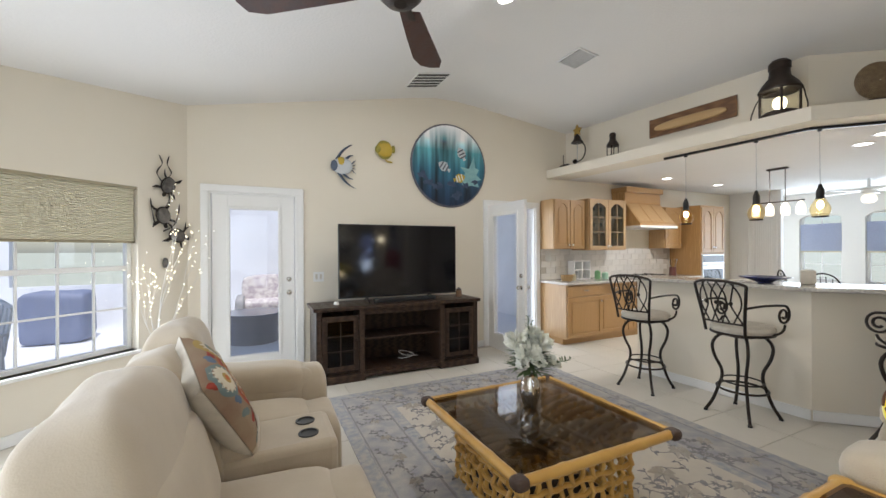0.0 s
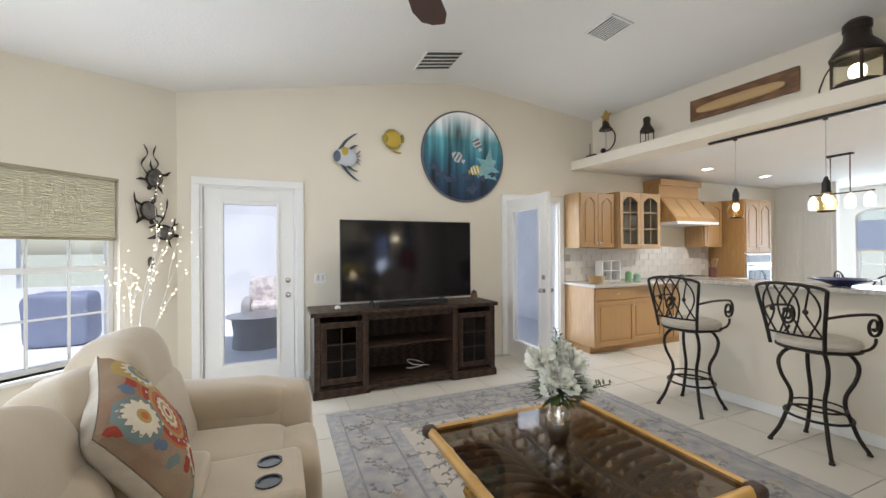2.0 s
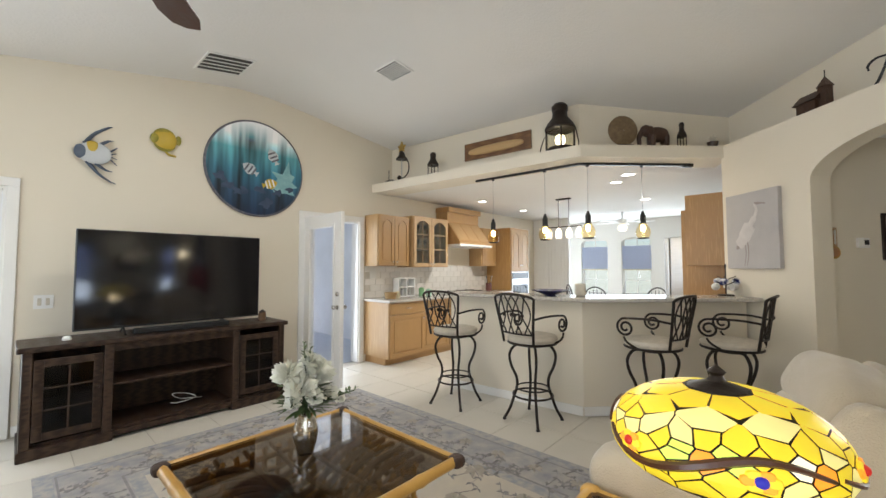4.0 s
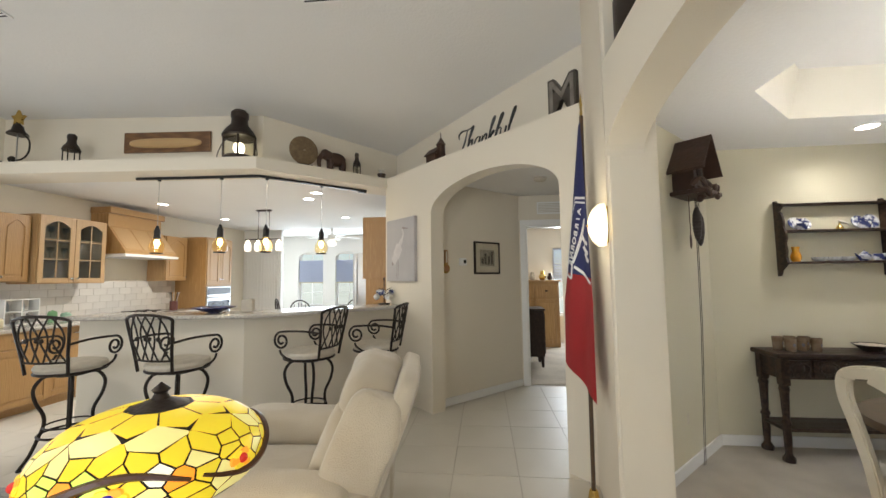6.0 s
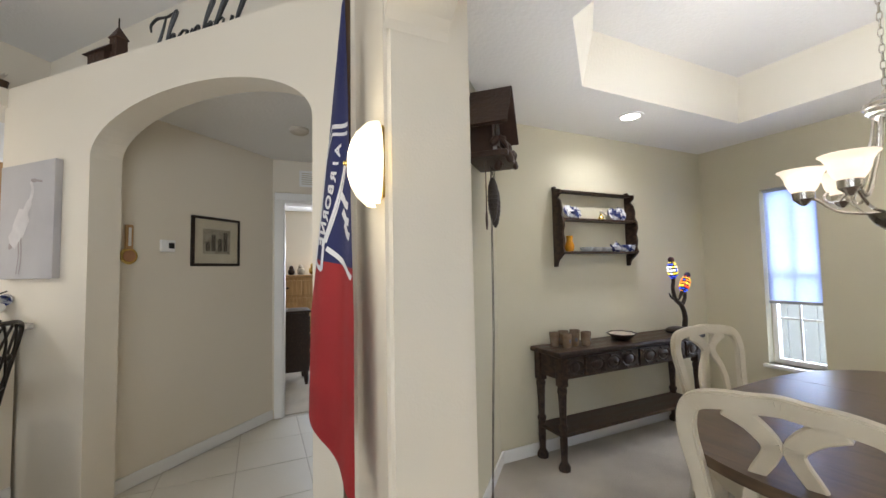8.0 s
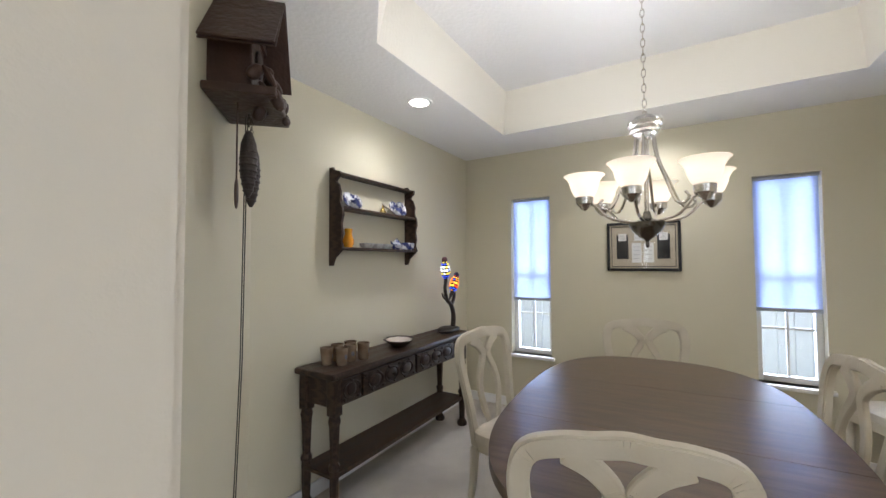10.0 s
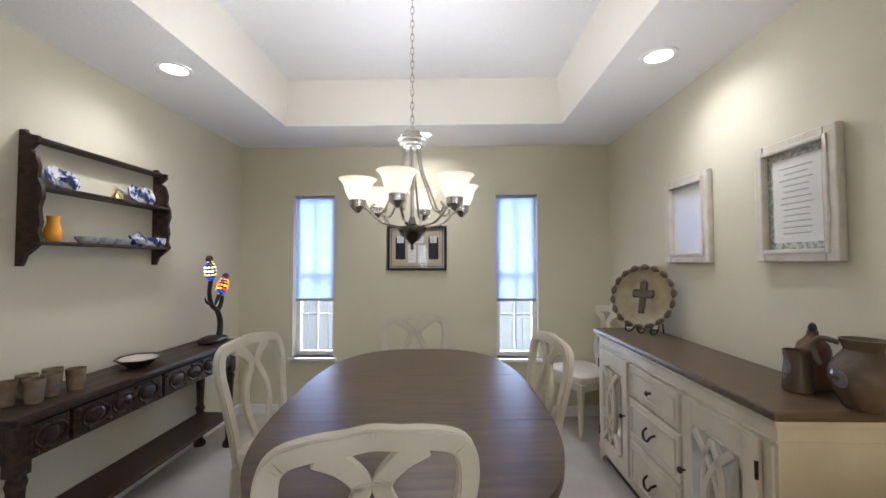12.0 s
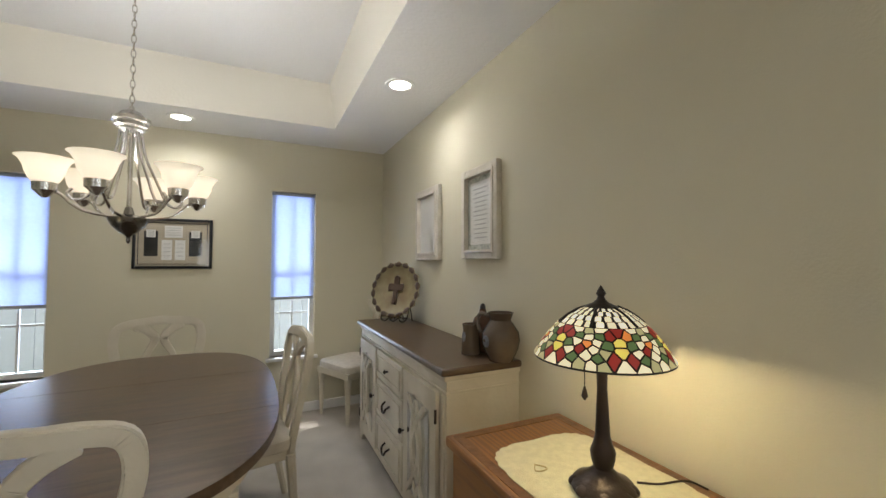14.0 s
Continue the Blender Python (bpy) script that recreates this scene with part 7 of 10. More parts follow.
for k in range(8):
    a = 2 * math.pi * k / 8
    part("base_lobe", cushion(bmesh.new(), 0.056, 0.046, 0.026, pose(0.060 * math.cos(a), 0.060 * math.sin(a), 0.014, 0, 18, math.degrees(a)), 0.9, 0.9, 14, 8), BRONZE, l2)
part("pull_chain", tube(bmesh.new(), [(0.03, -0.03, 0.33), (0.031, -0.03, 0.26)], 0.0016, 5), BRONZE, l2)
part("pull_tassel", lathe(bmesh.new(), [(0.002, 0.262), (0.006, 0.25), (0.009, 0.235), (0.002, 0.225)], 10, pose(0.031, -0.03, 0)), BRONZE, l2)
part("cord", tube(bmesh.new(), curve_pts([(-0.09, 0.03, 0.012), (-0.15, 0.05, 0.004), (-0.2, 0.09, 0.02), (-0.24, 0.12, 0.004)], 6), 0.003, 6), BRONZE, l2)
lamp("floral_lamp_bulb", "POINT", pose(1.19, -1.76, 0.766 + 0.36), 9, (1.0, 0.78, 0.42), radius=0.04)
lp = thing("wall_outlet", "white wall outlet on the diagonal wall", "outlet", CK @ pose(-0.05, 0, 0.36), "wall plates")
part("plate", box(bmesh.new(), -0.035, 0.035, -0.006, -0.001, -0.057, 0.057, 0.002), WHITE, lp)
part("socket", box(bmesh.new(), -0.017, 0.017, -0.009, -0.005, -0.038, 0.038, 0.002), SEATF, lp)

# ---- kitchen ----
TILEW = mat("white stone splashback tile", (0.74, 0.71, 0.66), 0.3, colour2=(0.66, 0.62, 0.57), scale=5, mix=0.6, bump=0.06, per=0.05)
STEEL = mat("brushed stainless steel", (0.55, 0.55, 0.55), 0.3, metal=1.0, bump=0.04, stretch=(1, 1, 20))
OVENG = mat("black oven glass", (0.01, 0.01, 0.012), 0.08, bump=0.0)


def cabinet(x0, x1, y0, y1, z0, z1, label, doors, side=OAKP, top_drawer=0.0, arched=True, pane=None, name="kitchen_cabinet"):
    """A cabinet against the north wall: its front at y0; doors side by side, with a drawer above when asked."""
    s = thing(name, label, "cabinet", pose(x0, y0, z0), "kitchen cabinets")
    w, d, h = x1 - x0, y1 - y0, z1 - z0
    if pane:
        bm = bmesh.new()
        box(bm, 0, 0.018, 0.022, d, 0, h)
        box(bm, w - 0.018, w, 0.022, d, 0, h)
        box(bm, 0.018, w - 0.018, 0.022, d, 0, 0.018)
        box(bm, 0.018, w - 0.018, 0.022, d, h - 0.018, h)
        box(bm, 0.018, w - 0.018, d - 0.012, d, 0.018, h - 0.018)
        part("body", bm, side, s)
        for z in (h * 0.35, h * 0.66):
            part("shelf", box(bmesh.new(), 0.018, w - 0.018, 0.06, d - 0.012, z, z + 0.014), side, s)
    else:
        part("body", box(bmesh.new(), 0, w, 0.022, d, 0, h, 0.003), side, s)
    hd = h - top_drawer
    k = (w - 0.02) / doors
    for i in range(doors):
        panel_door(s, "door", k - 0.006, hd - 0.02, pose(0.012 + k * i, 0.0, 0.01), OAKP if pane else OAK, arched, pane, (k - 0.04 if (i == 0 and doors > 1) or doors == 1 else 0.03, 0.05 if z0 > 1 else hd - 0.09))
    if top_drawer:
        dr = part("drawer", box(bmesh.new(), 0.012, w - 0.012, 0.0, 0.022, hd + 0.004, h - 0.012, 0.006), OAK, s)
        part("drawer_pull", tube(bmesh.new(), curve_pts([(w / 2 - 0.04, 0, hd + top_drawer / 2), (w / 2 - 0.03, -0.02, hd + top_drawer / 2), (w / 2 + 0.03, -0.02, hd + top_drawer / 2), (w / 2 + 0.04, 0, hd + top_drawer / 2)], 4), 0.007, 8), CHROME, dr)
    return s


NB = NW - 0.002
CG = glass("cabinet glass", (0.80, 0.86, 0.90))
cabinet(4.03, 4.65, 4.55, NB, 1.39, 2.14, "honey oak wall cabinet with arched doors", 2)
cabinet(4.66, 5.47, 4.48, NB, 1.37, 2.17, "honey oak wall cabinet with glass doors", 2, pane=CG)
cabinet(6.52, 6.98, 4.55, NB, 1.39, 2.12, "small honey oak wall cabinet by the hood", 1)
for i, z in enumerate((1.67, 1.92)):
    for j in range(4):
        tagged(part("stemmed_glass", lathe(bmesh.new(), [(0.03, 0), (0.03, 0.004), (0.004, 0.01), (0.004, 0.06), (0.03, 0.09), (0.034, 0.14), (0.031, 0.14), (0.001, 0.08)], 14, pose(4.80 + 0.16 * j, 4.70, z + 0.001)), CG), "clear stemmed glass inside the glass-door cabinet", "glass", "stemmed glasses")
x = 4.03
for w, nd in ((0.70, 1), (0.62, 1), (0.20, 1), (0.95, 2), (0.58, 1)):
    cabinet(x, x + w - 0.004, 4.29 if x < 4.2 else 4.36, NB, 0.10, 0.872, "honey oak base cabinet with raised panel doors", nd, top_drawer=0.17, arched=False, name="base_cabinet")
    x += w
tagged(part("toe_kick", box(bmesh.new(), 4.06, 7.08, 4.42, NB, 0.0, 0.099), OAK), "oak toe kick under the base cabinets", "toe kick")
tagged(part("countertop", box(bmesh.new(), 4.0, 7.09, 4.25, NB, 0.875, 0.912, 0.008), GRANITE), "pale speckled granite countertop along the wall", "countertop")
# splashback tiles
bs = structure("splashback", box(bmesh.new(), 4.03, 7.09, NW - 0.0045, NW - 0.001, 0.913, 1.40), GROUT, "white stone tile splashback", "splashback")
tme = None
for r in range(5):
    for c in range(16):
        x0 = 4.035 + c * 0.192 + (0.096 if r % 2 else 0)
        if x0 + 0.19 > 7.09:
            continue
        if tme is None:
            ob = part("tile", box(bmesh.new(), -0.094, 0.094, -0.006, 0, -0.046, 0.046, 0.002), TILEW, bs, smooth=False)
            tme = ob.data
        else:
            ob = new("tile", tme)
            ob.parent = bs
        ob.location = (x0 + 0.095, NW - 0.0047, 0.962 + r * 0.0955)
# range hood
hd_ = thing("range_hood", "sloping oak range hood above the cooktop", "range hood", pose(5.56, 0, 0))
bm = bmesh.new()
prism(bm, [(4.32, 1.76), (4.32, 1.80), (4.60, 2.16), (4.60, 2.40), (NB, 2.40), (NB, 1.76)], 0.02, 0.90, Matrix(((0, 0, 1, 0), (1, 0, 0, 0), (0, 1, 0, 0), (0, 0, 0, 1))))
part("body", bm, OAK, hd_)
for k in range(3):
    part("hood_panel", box(bmesh.new(), 0.05 + 0.285 * k, 0.31 + 0.285 * k, -0.006, 0.008, 0.03, 0.42, 0.006, pose(0, 4.325, 1.805, -37.9)), OAKP, hd_)
part("crown", box(bmesh.new(), 0.0, 0.92, 4.55, NB, 2.33, 2.42, 0.012), OAK, hd_)
part("lip", box(bmesh.new(), 0.0, 0.92, 4.29, NB, 1.725, 1.765, 0.008), WHITE, hd_, "pale lower lip")
ck_ = thing("cooktop", "black gas cooktop in the countertop", "cooktop", pose(5.62, 4.36, 0.912))
part("glass_plate", box(bmesh.new(), 0, 0.80, 0, 0.42, 0, 0.012, 0.004), OVENG, ck_)
for i in range(3):
    for j in range(2):
        bm = bmesh.new()
        for a in (0, 90):
            box(bm, -0.11, 0.11, -0.006, 0.006, 0.03, 0.042, 0.002, pose(0.15 + 0.25 * i, 0.12 + 0.19 * j, 0, 0, 0, a))
        lathe(bm, [(0.03, 0.012), (0.03, 0.024), (0.001, 0.026)], 14, pose(0.15 + 0.25 * i, 0.12 + 0.19 * j, 0))
        part("burner_grate", bm, IRON, ck_)
# tall oven cabinet
ov = thing("oven_cabinet", "tall oak cabinet with a built-in wall oven", "oven cabinet", pose(7.10, 4.28, 0), "kitchen cabinets")
part("body", box(bmesh.new(), 0, 0.70, 0.022, NB - 4.28, 0, 2.15, 0.004), OAK, ov)
for i in (0, 1):
    panel_door(ov, "door", 0.33, 0.80, pose(0.018 + 0.335 * i, 0, 1.31), OAKP, True, None, (0.30 if i == 0 else 0.03, 0.1))
o_ = part("oven", box(bmesh.new(), 0.03, 0.67, 0.0, 0.03, 0.62, 1.28, 0.006), STEEL, ov, "stainless wall oven")
part("oven_window", box(bmesh.new(), 0.07, 0.63, -0.006, 0.002, 0.70, 1.02, 0.003), OVENG, o_)
part("control_panel", box(bmesh.new(), 0.05, 0.65, -0.006, 0.002, 1.14, 1.26, 0.003), OVENG, o_)
part("oven_handle", tube(bmesh.new(), [(0.09, -0.004, 1.09), (0.10, -0.04, 1.09), (0.60, -0.04, 1.09), (0.61, -0.004, 1.09)], 0.009, 8), STEEL, o_)
panel_door(ov, "door", 0.66, 0.46, pose(0.02, 0, 0.12), OAK, False)
# things on the counter
bk = thing("wicker_basket", "small round wicker basket on the countertop", "basket", pose(4.24, 4.52, 0.913))
bm = bmesh.new()
for i in range(8):
    tube(bm, arc((0, 0, 0.008 + 0.011 * i), 0.07 + 0.003 * i, 0, 350, 24, "xy"), 0.006, 6, True)
lathe(bm, [(0.068, 0.001), (0.068, 0.006), (0.001, 0.006)], 20)
part("weave", bm, mat("tan wicker", (0.42, 0.27, 0.12), 0.7, scale=40, bump=0.4), bk)
for x, y, r, h, c in ((4.40, 4.55, 0.035, 0.10, (0.75, 0.68, 0.45)), (4.95, 4.6, 0.045, 0.14, (0.20, 0.42, 0.20)), (5.06, 4.55, 0.05, 0.11, (0.35, 0.55, 0.42))):
    s = thing("canister", "small lidded canister on the countertop", "canister", pose(x, y, 0.913), "canisters")
    mt = mat("canister glaze", c, 0.3)
    part("body", lathe(bmesh.new(), [(r * 0.9, 0), (r, 0.006), (r, h * 0.8), (r * 0.8, h * 0.86)], 18), mt, s)
    part("lid", lathe(bmesh.new(), [(r * 0.85, h * 0.86), (r * 0.8, h * 0.93), (0.012, h * 0.96), (0.012, h), (0.001, h + 0.004)], 18), mt, s)
sr = thing("spice_rack", "small white shelf rack with jars on the countertop", "rack", pose(4.52, 4.66, 0.913))
for x0 in (0.0, 0.16, 0.33):
    part("board", box(bmesh.new(), x0, x0 + 0.012, 0, 0.14, 0, 0.29), WHITE, sr)
for z in (0.0, 0.14, 0.278):
    part("board", box(bmesh.new(), 0.012, 0.33, 0.001, 0.139, z, z + 0.012), WHITE, sr)
for k in range(4):
    part("jar", lathe(bmesh.new(), [(0.026, 0.013), (0.028, 0.09), (0.018, 0.10), (0.02, 0.12), (0.001, 0.122)], 14, pose(0.05 + 0.075 * k, 0.06, 0.0 if k % 2 else 0.14)), STEEL if k % 2 else CG, sr)
pr_ = thing("utensil_crock", "dark crock of cooking utensils on the countertop", "crock", pose(6.72, 4.55, 0.913))
part("crock", lathe(bmesh.new(), [(0.055, 0), (0.06, 0.005), (0.055, 0.14), (0.06, 0.15), (0.052, 0.15), (0.001, 0.02)], 18), mat("dark red glaze", (0.14, 0.04, 0.03), 0.3), pr_)
for k in range(6):
    a = k * 1.05
    part("utensil", tube(bmesh.new(), [(0.02 * math.cos(a), 0.02 * math.sin(a), 0.05), (0.06 * math.cos(a), 0.06 * math.sin(a), 0.25), (0.066 * math.cos(a), 0.066 * math.sin(a), 0.29)], [0.005, 0.006, 0.016], 8), (BLACK, OAK, STEEL)[k % 3], pr_)
pn = thing("paper_note", "small white notepad pinned to the tile", "note", pose(4.12, NW - 0.012, 1.28))
part("pad", box(bmesh.new(), 0, 0.11, 0, 0.005, -0.08, 0.08, 0.001), PAPER, pn)

# raised bar: a low wall and a stone top
B0, B1, B2 = (3.975, 3.12), (4.095, 1.62), (5.26, 0.50)
bm = prism(bmesh.new(), [B0, B1, B2, (5.38, 0.62), (4.25, 1.72), (4.13, 3.12)], 0.0, 1.044)
structure("bar_wall", bm, WALL, "cream plaster bar wall below the counter", "bar wall")
baseboard("baseboard_bar", [(B1, B0), (B2, B1)])
bt_ = thing("bar_counter", "pale granite raised bar top with a bullnose edge", "bar counter")
part("slab", prism(bmesh.new(), [(3.83, 3.16), (4.0, 1.53), (5.14, 0.37), (5.44, 0.66), (4.42, 1.80), (4.26, 3.16)], 1.046, 1.083, bevel=0.010), GRANITE, bt_)
part("underlay", prism(bmesh.new(), [(3.90, 3.13), (4.06, 1.58), (5.19, 0.44), (5.40, 0.64), (4.34, 1.76), (4.19, 3.13)], 1.0445, 1.0458), DARKW, bt_)
cb = thing("cobalt_bowl", "wide cobalt blue glass bowl on the bar", "bowl", pose(4.18, 1.98, 1.084))
part("bowl", lathe(bmesh.new(), [(0.05, 0), (0.055, 0.005), (0.12, 0.03), (0.19, 0.05), (0.188, 0.054), (0.11, 0.036), (0.001, 0.012)], 32), mat("cobalt glass", (0.01, 0.015, 0.12), 0.08, bump=0.0), cb)
cn = thing("candle_box", "cream square candle holder on the bar", "candle", pose(4.30, 1.72, 1.084, 0, 0, 20))
part("holder", box(bmesh.new(), -0.05, 0.05, -0.05, 0.05, 0, 0.12, 0.012), SEATF, cn)
part("wax", lathe(bmesh.new(), [(0.035, 0.12), (0.035, 0.126), (0.001, 0.126)], 16), PAPER, cn)
mt_ = thing("mug_tree", "black wire mug tree with white cups on the bar", "mug tree", pose(5.30, 0.66, 1.084))
bm = bmesh.new()
lathe(bm, [(0.07, 0), (0.07, 0.01), (0.006, 0.016), (0.006, 0.26)], 16)
tube(bm, arc((0, 0, 0.285), 0.025, 0, 340, 16, "xz"), 0.005, 6, True)
for k in range(6):
    a = k * 1.047
    tube(bm, [(0, 0, 0.10 + 0.05 * (k % 2)), (0.09 * math.cos(a), 0.09 * math.sin(a), 0.14 + 0.05 * (k % 2))], 0.004, 6)
part("stand", bm, IRON, mt_)
for k in range(6):
    a = k * 1.047
    part("cup", lathe(bmesh.new(), [(0.02, -0.03), (0.034, 0.0), (0.036, 0.03), (0.032, 0.03), (0.001, -0.02)], 14, pose(0.085 * math.cos(a), 0.085 * math.sin(a), 0.09 + 0.05 * (k % 2), 100, 0, 57 * k)), CHINA if k % 2 else PAPER, mt_, "white cup hung by its handle")

# track and pendants over the bar
tk = thing("track_light", "black ceiling track with four glass pendants", "track light")
TP = [(4.54, 3.18), (4.62, 1.84), (5.50, 0.94)]
for a, b in zip(TP, TP[1:]):
    d = Vector((b[0] - a[0], b[1] - a[1], 0))
    part("track_rail", box(bmesh.new(), 0, d.length, -0.016, 0.016, 2.468, 2.4935, 0.003, Matrix.Translation((a[0], a[1], 0)) @ Matrix.Rotation(math.atan2(d.y, d.x), 4, "Z")), BLACK, tk)
part("feed_box", box(bmesh.new(), -0.05, 0.05, -0.022, 0.022, 2.455, 2.4935, 0.004, pose(5.46, 0.98, 0, 0, 0, -45)), BLACK, tk)
PG = glass("amber pendant glass", (1.0, 0.90, 0.66), 0.0)
BULB = glow("pendant filament", (1.0, 0.80, 0.45), 18)


def pendant(x, y, zb):
    p = part("pendant", lathe(bmesh.new(), [(0.012, 2.45), (0.018, 2.455), (0.018, 2.468)], 12, pose(x, y, 0)), BLACK, tk)
    part("cord", tube(bmesh.new(), [(x, y, 2.452), (x, y, zb + 0.30)], 0.003, 6), STEEL, p)
    part("socket", lathe(bmesh.new(), [(0.038, zb + 0.165), (0.03, zb + 0.18), (0.03, zb + 0.25), (0.02, zb + 0.27), (0.012, zb + 0.30), (0.003, zb + 0.305)], 18, pose(x, y, 0)), BLACK, p)
    g = part("glass_jar", lathe(bmesh.new(), [(0.055, zb + 0.012), (0.068, zb + 0.04), (0.074, zb + 0.07), (0.066, zb + 0.11), (0.046, zb + 0.145), (0.036, zb + 0.168)], 24, pose(x, y, 0)), PG, p, "clear amber-tinted glass jar")
    g.visible_shadow = False
    part("glass_rim", tube(bmesh.new(), arc((x, y, zb + 0.008), 0.055, 0, 345, 24, "xy"), 0.006, 6, True), BLACK, p)
    part("bulb", cushion(bmesh.new(), 0.05, 0.05, 0.075, pose(x, y, zb + 0.115), 0.9, 0.9, 12, 8), BULB, p)
    lamp("pendant_bulb", "POINT", pose(x, y, zb + 0.10), 3.5, (1.0, 0.85, 0.6), radius=0.03)


for x, y in ((4.56, 2.93), (4.595, 2.24), (4.68, 1.78), (5.10, 1.35)):
    pendant(x, y, 1.67)
for x, y in ((5.92, 4.1), (7.36, 4.15), (5.55, 1.62), (5.90, 1.88), (7.56, 1.96)):
    can_light(x, y, 2.50, 0)
# one added lamp, without a fitting, for the light of the five cans
lamp("kitchen_downlight", "AREA", look((5.9, 3.0, 2.47), (5.9, 3.0, 0)), 44, WARM, (0.14, 0.14))
# nook: pendants, fan light, windows, table
npd = thing("island_pendant", "dark bar pendant with four small lit glass shades", "pendant light", pose(6.6, 2.95, 0))
part("ceiling_plate", box(bmesh.new(), -0.03, 0.03, -0.12, 0.12, 2.475, 2.499, 0.004), BRONZE, npd)
for y in (-0.09, 0.09):
    part("stem", tube(bmesh.new(), [(0, y, 2.476), (0, y, 2.03)], 0.006, 6), BRONZE, npd)
part("bar", tube(bmesh.new(), [(0, -0.30, 2.03), (0, 0.30, 2.03)], 0.009, 8), BRONZE, npd)
for y in (-0.26, -0.09, 0.09, 0.26):
    part("shade", lathe(bmesh.new(), [(0.035, 1.84), (0.05, 1.86), (0.05, 1.95), (0.03, 1.99), (0.012, 2.02)], 16, pose(0, y, 0)), SHG, npd)
nf = thing("ceiling_fan", "white ceiling fan with a lit globe in the nook", "ceiling fan", pose(8.9, 2.75, 0))
part("hub", lathe(bmesh.new(), [(0.02, 2.5), (0.02, 2.36), (0.09, 2.34), (0.09, 2.26), (0.05, 2.24)], 20), WHITE, nf)
part("globe", cushion(bmesh.new(), 0.18, 0.18, 0.14, pose(0, 0, 2.17), 0.9, 0.9), SHG, nf)
for k in range(5):
    part("blade", box(bmesh.new(), 0.12, 0.60, -0.06, 0.06, 2.29, 2.30, 0.003, pose(0, 0, 0, 0, 0, 72 * k + 10) @ pose(0, 0, 0, 0, 0, 0)), WHITE, nf)
NE = lambda y, z: Matrix.Translation((10.5, y, z)) @ Matrix.Rotation(radians(-90), 4, "Z")
for i, (y1, w) in enumerate(((4.29, 0.67), (3.29, 0.66))):
    window_unit("window_%d" % (i + 4), NE(y1, 0.70), w, 1.38, 2, "white arched nook window", (2, 2), 0.08)
    b = thing("cellular_blind", "cream cellular blind half lowered in the nook", "blind", NE(y1, 0.70), "nook blinds")
    for k in range(16):
        part("cell", box(bmesh.new(), 0.01, w - 0.01, 0.03 + 0.004 * (k % 2), 0.055, 0.62 + 0.035 * k, 0.655 + 0.035 * k), BLINDW, b)
    part("bottom_rail", box(bmesh.new(), 0.01, w - 0.01, 0.026, 0.06, 0.59, 0.62, 0.004), SHADEF, b)
# ceiling white here too, so the colour carries the nook's daylight
structure("wall_nook_closet", prism(bmesh.new(), [(9.05, 3.98), (9.15, 3.98), (9.15, NW), (9.05, NW)], 0, 2.5), CEIL, "plaster closet wall in the nook, whitened for its daylight wash", "wall")
bf = thing("bifold_door", "white slatted bifold closet doors", "bifold door", Matrix.Translation((9.05, 4.82, 0.02)) @ Matrix.Rotation(radians(-90), 4, "Z"), kind="structure")
for i in range(2):
    panel_door(bf, "leaf", 0.39, 2.0, pose(0.0 + 0.395 * i, -0.024, 0), WHITE, False)
    for k in range(7):
        part("slat", box(bmesh.new(), 0.07 + 0.036 * k + 0.395 * i, 0.09 + 0.036 * k + 0.395 * i, -0.029, -0.02, 0.09, 1.92, 0.002), WHITE, bf)
nt = thing("breakfast_table", "round pale breakfast table in the nook", "table", pose(8.9, 2.75, 0))
part("tabletop", lathe(bmesh.new(), [(0.55, 0.72), (0.56, 0.73), (0.56, 0.75), (0.001, 0.752)], 40), PAPER, nt)
part("pedestal", lathe(bmesh.new(), [(0.25, 0), (0.22, 0.04), (0.06, 0.08), (0.05, 0.5), (0.10, 0.72)], 20), WHITE, nt)


def windsor(m):
    s = thing("hoop_back_chair", "dark metal hoop-back chair at the breakfast table", "chair", m, "breakfast chairs")
    part("seat", lathe(bmesh.new(), [(0.19, 0.44), (0.21, 0.455), (0.2, 0.47), (0.001, 0.465)], 20), SEATF, s)
    hp = curve_pts([(-0.19, -0.17, 0.46), (-0.21, -0.20, 0.70), (-0.16, -0.23, 0.92), (0, -0.24, 1.0), (0.16, -0.23, 0.92), (0.21, -0.20, 0.70), (0.19, -0.17, 0.46)], 6)
    part("back_hoop", tube(bmesh.new(), hp, 0.012, 8), IRON, s)
    for x in (-0.1, -0.03, 0.03, 0.1):
        part("spindle", tube(bmesh.new(), [(x, -0.18, 0.46), (x * 1.1, -0.235, 0.965 - abs(x) * 0.4)], 0.006, 6), IRON, s)
    for x in (-0.15, 0.15):
        for y in (-0.14, 0.14):
            part("leg", tube(bmesh.new(), [(x, y, 0.45), (x * 1.3, y * 1.3, 0.0)], 0.012, 8), IRON, s)
    return s


wc = windsor(pose(8.0, 2.9, 0, 0, 0, -90))
copy_thing(wc, pose(8.35, 2.15, 0, 0, 0, -40))
copy_thing(wc, pose(8.5, 3.5, 0, 0, 0, -140))
# south side: wall cabinet, tall panel, refrigerator, base units
s = thing("kitchen_cabinet", "tall honey oak wall cabinet beside the arch wall", "cabinet", pose(5.80, 0.52, 1.38), "kitchen cabinets")
part("body", box(bmesh.new(), 0, 0.70, 0, 0.56, 0, 0.82, 0.004), OAK, s)
panel_door(s, "door", 0.34, 0.79, pose(0.69, 0.582, 0.015, 0, 0, 180), OAK, True)
s = thing("cabinet_panel", "tall oak side panel beside the refrigerator", "panel", pose(6.52, 0.52, 0))
part("board", box(bmesh.new(), 0, 0.05, 0, 0.74, 0, 2.12, 0.004), OAK, s)
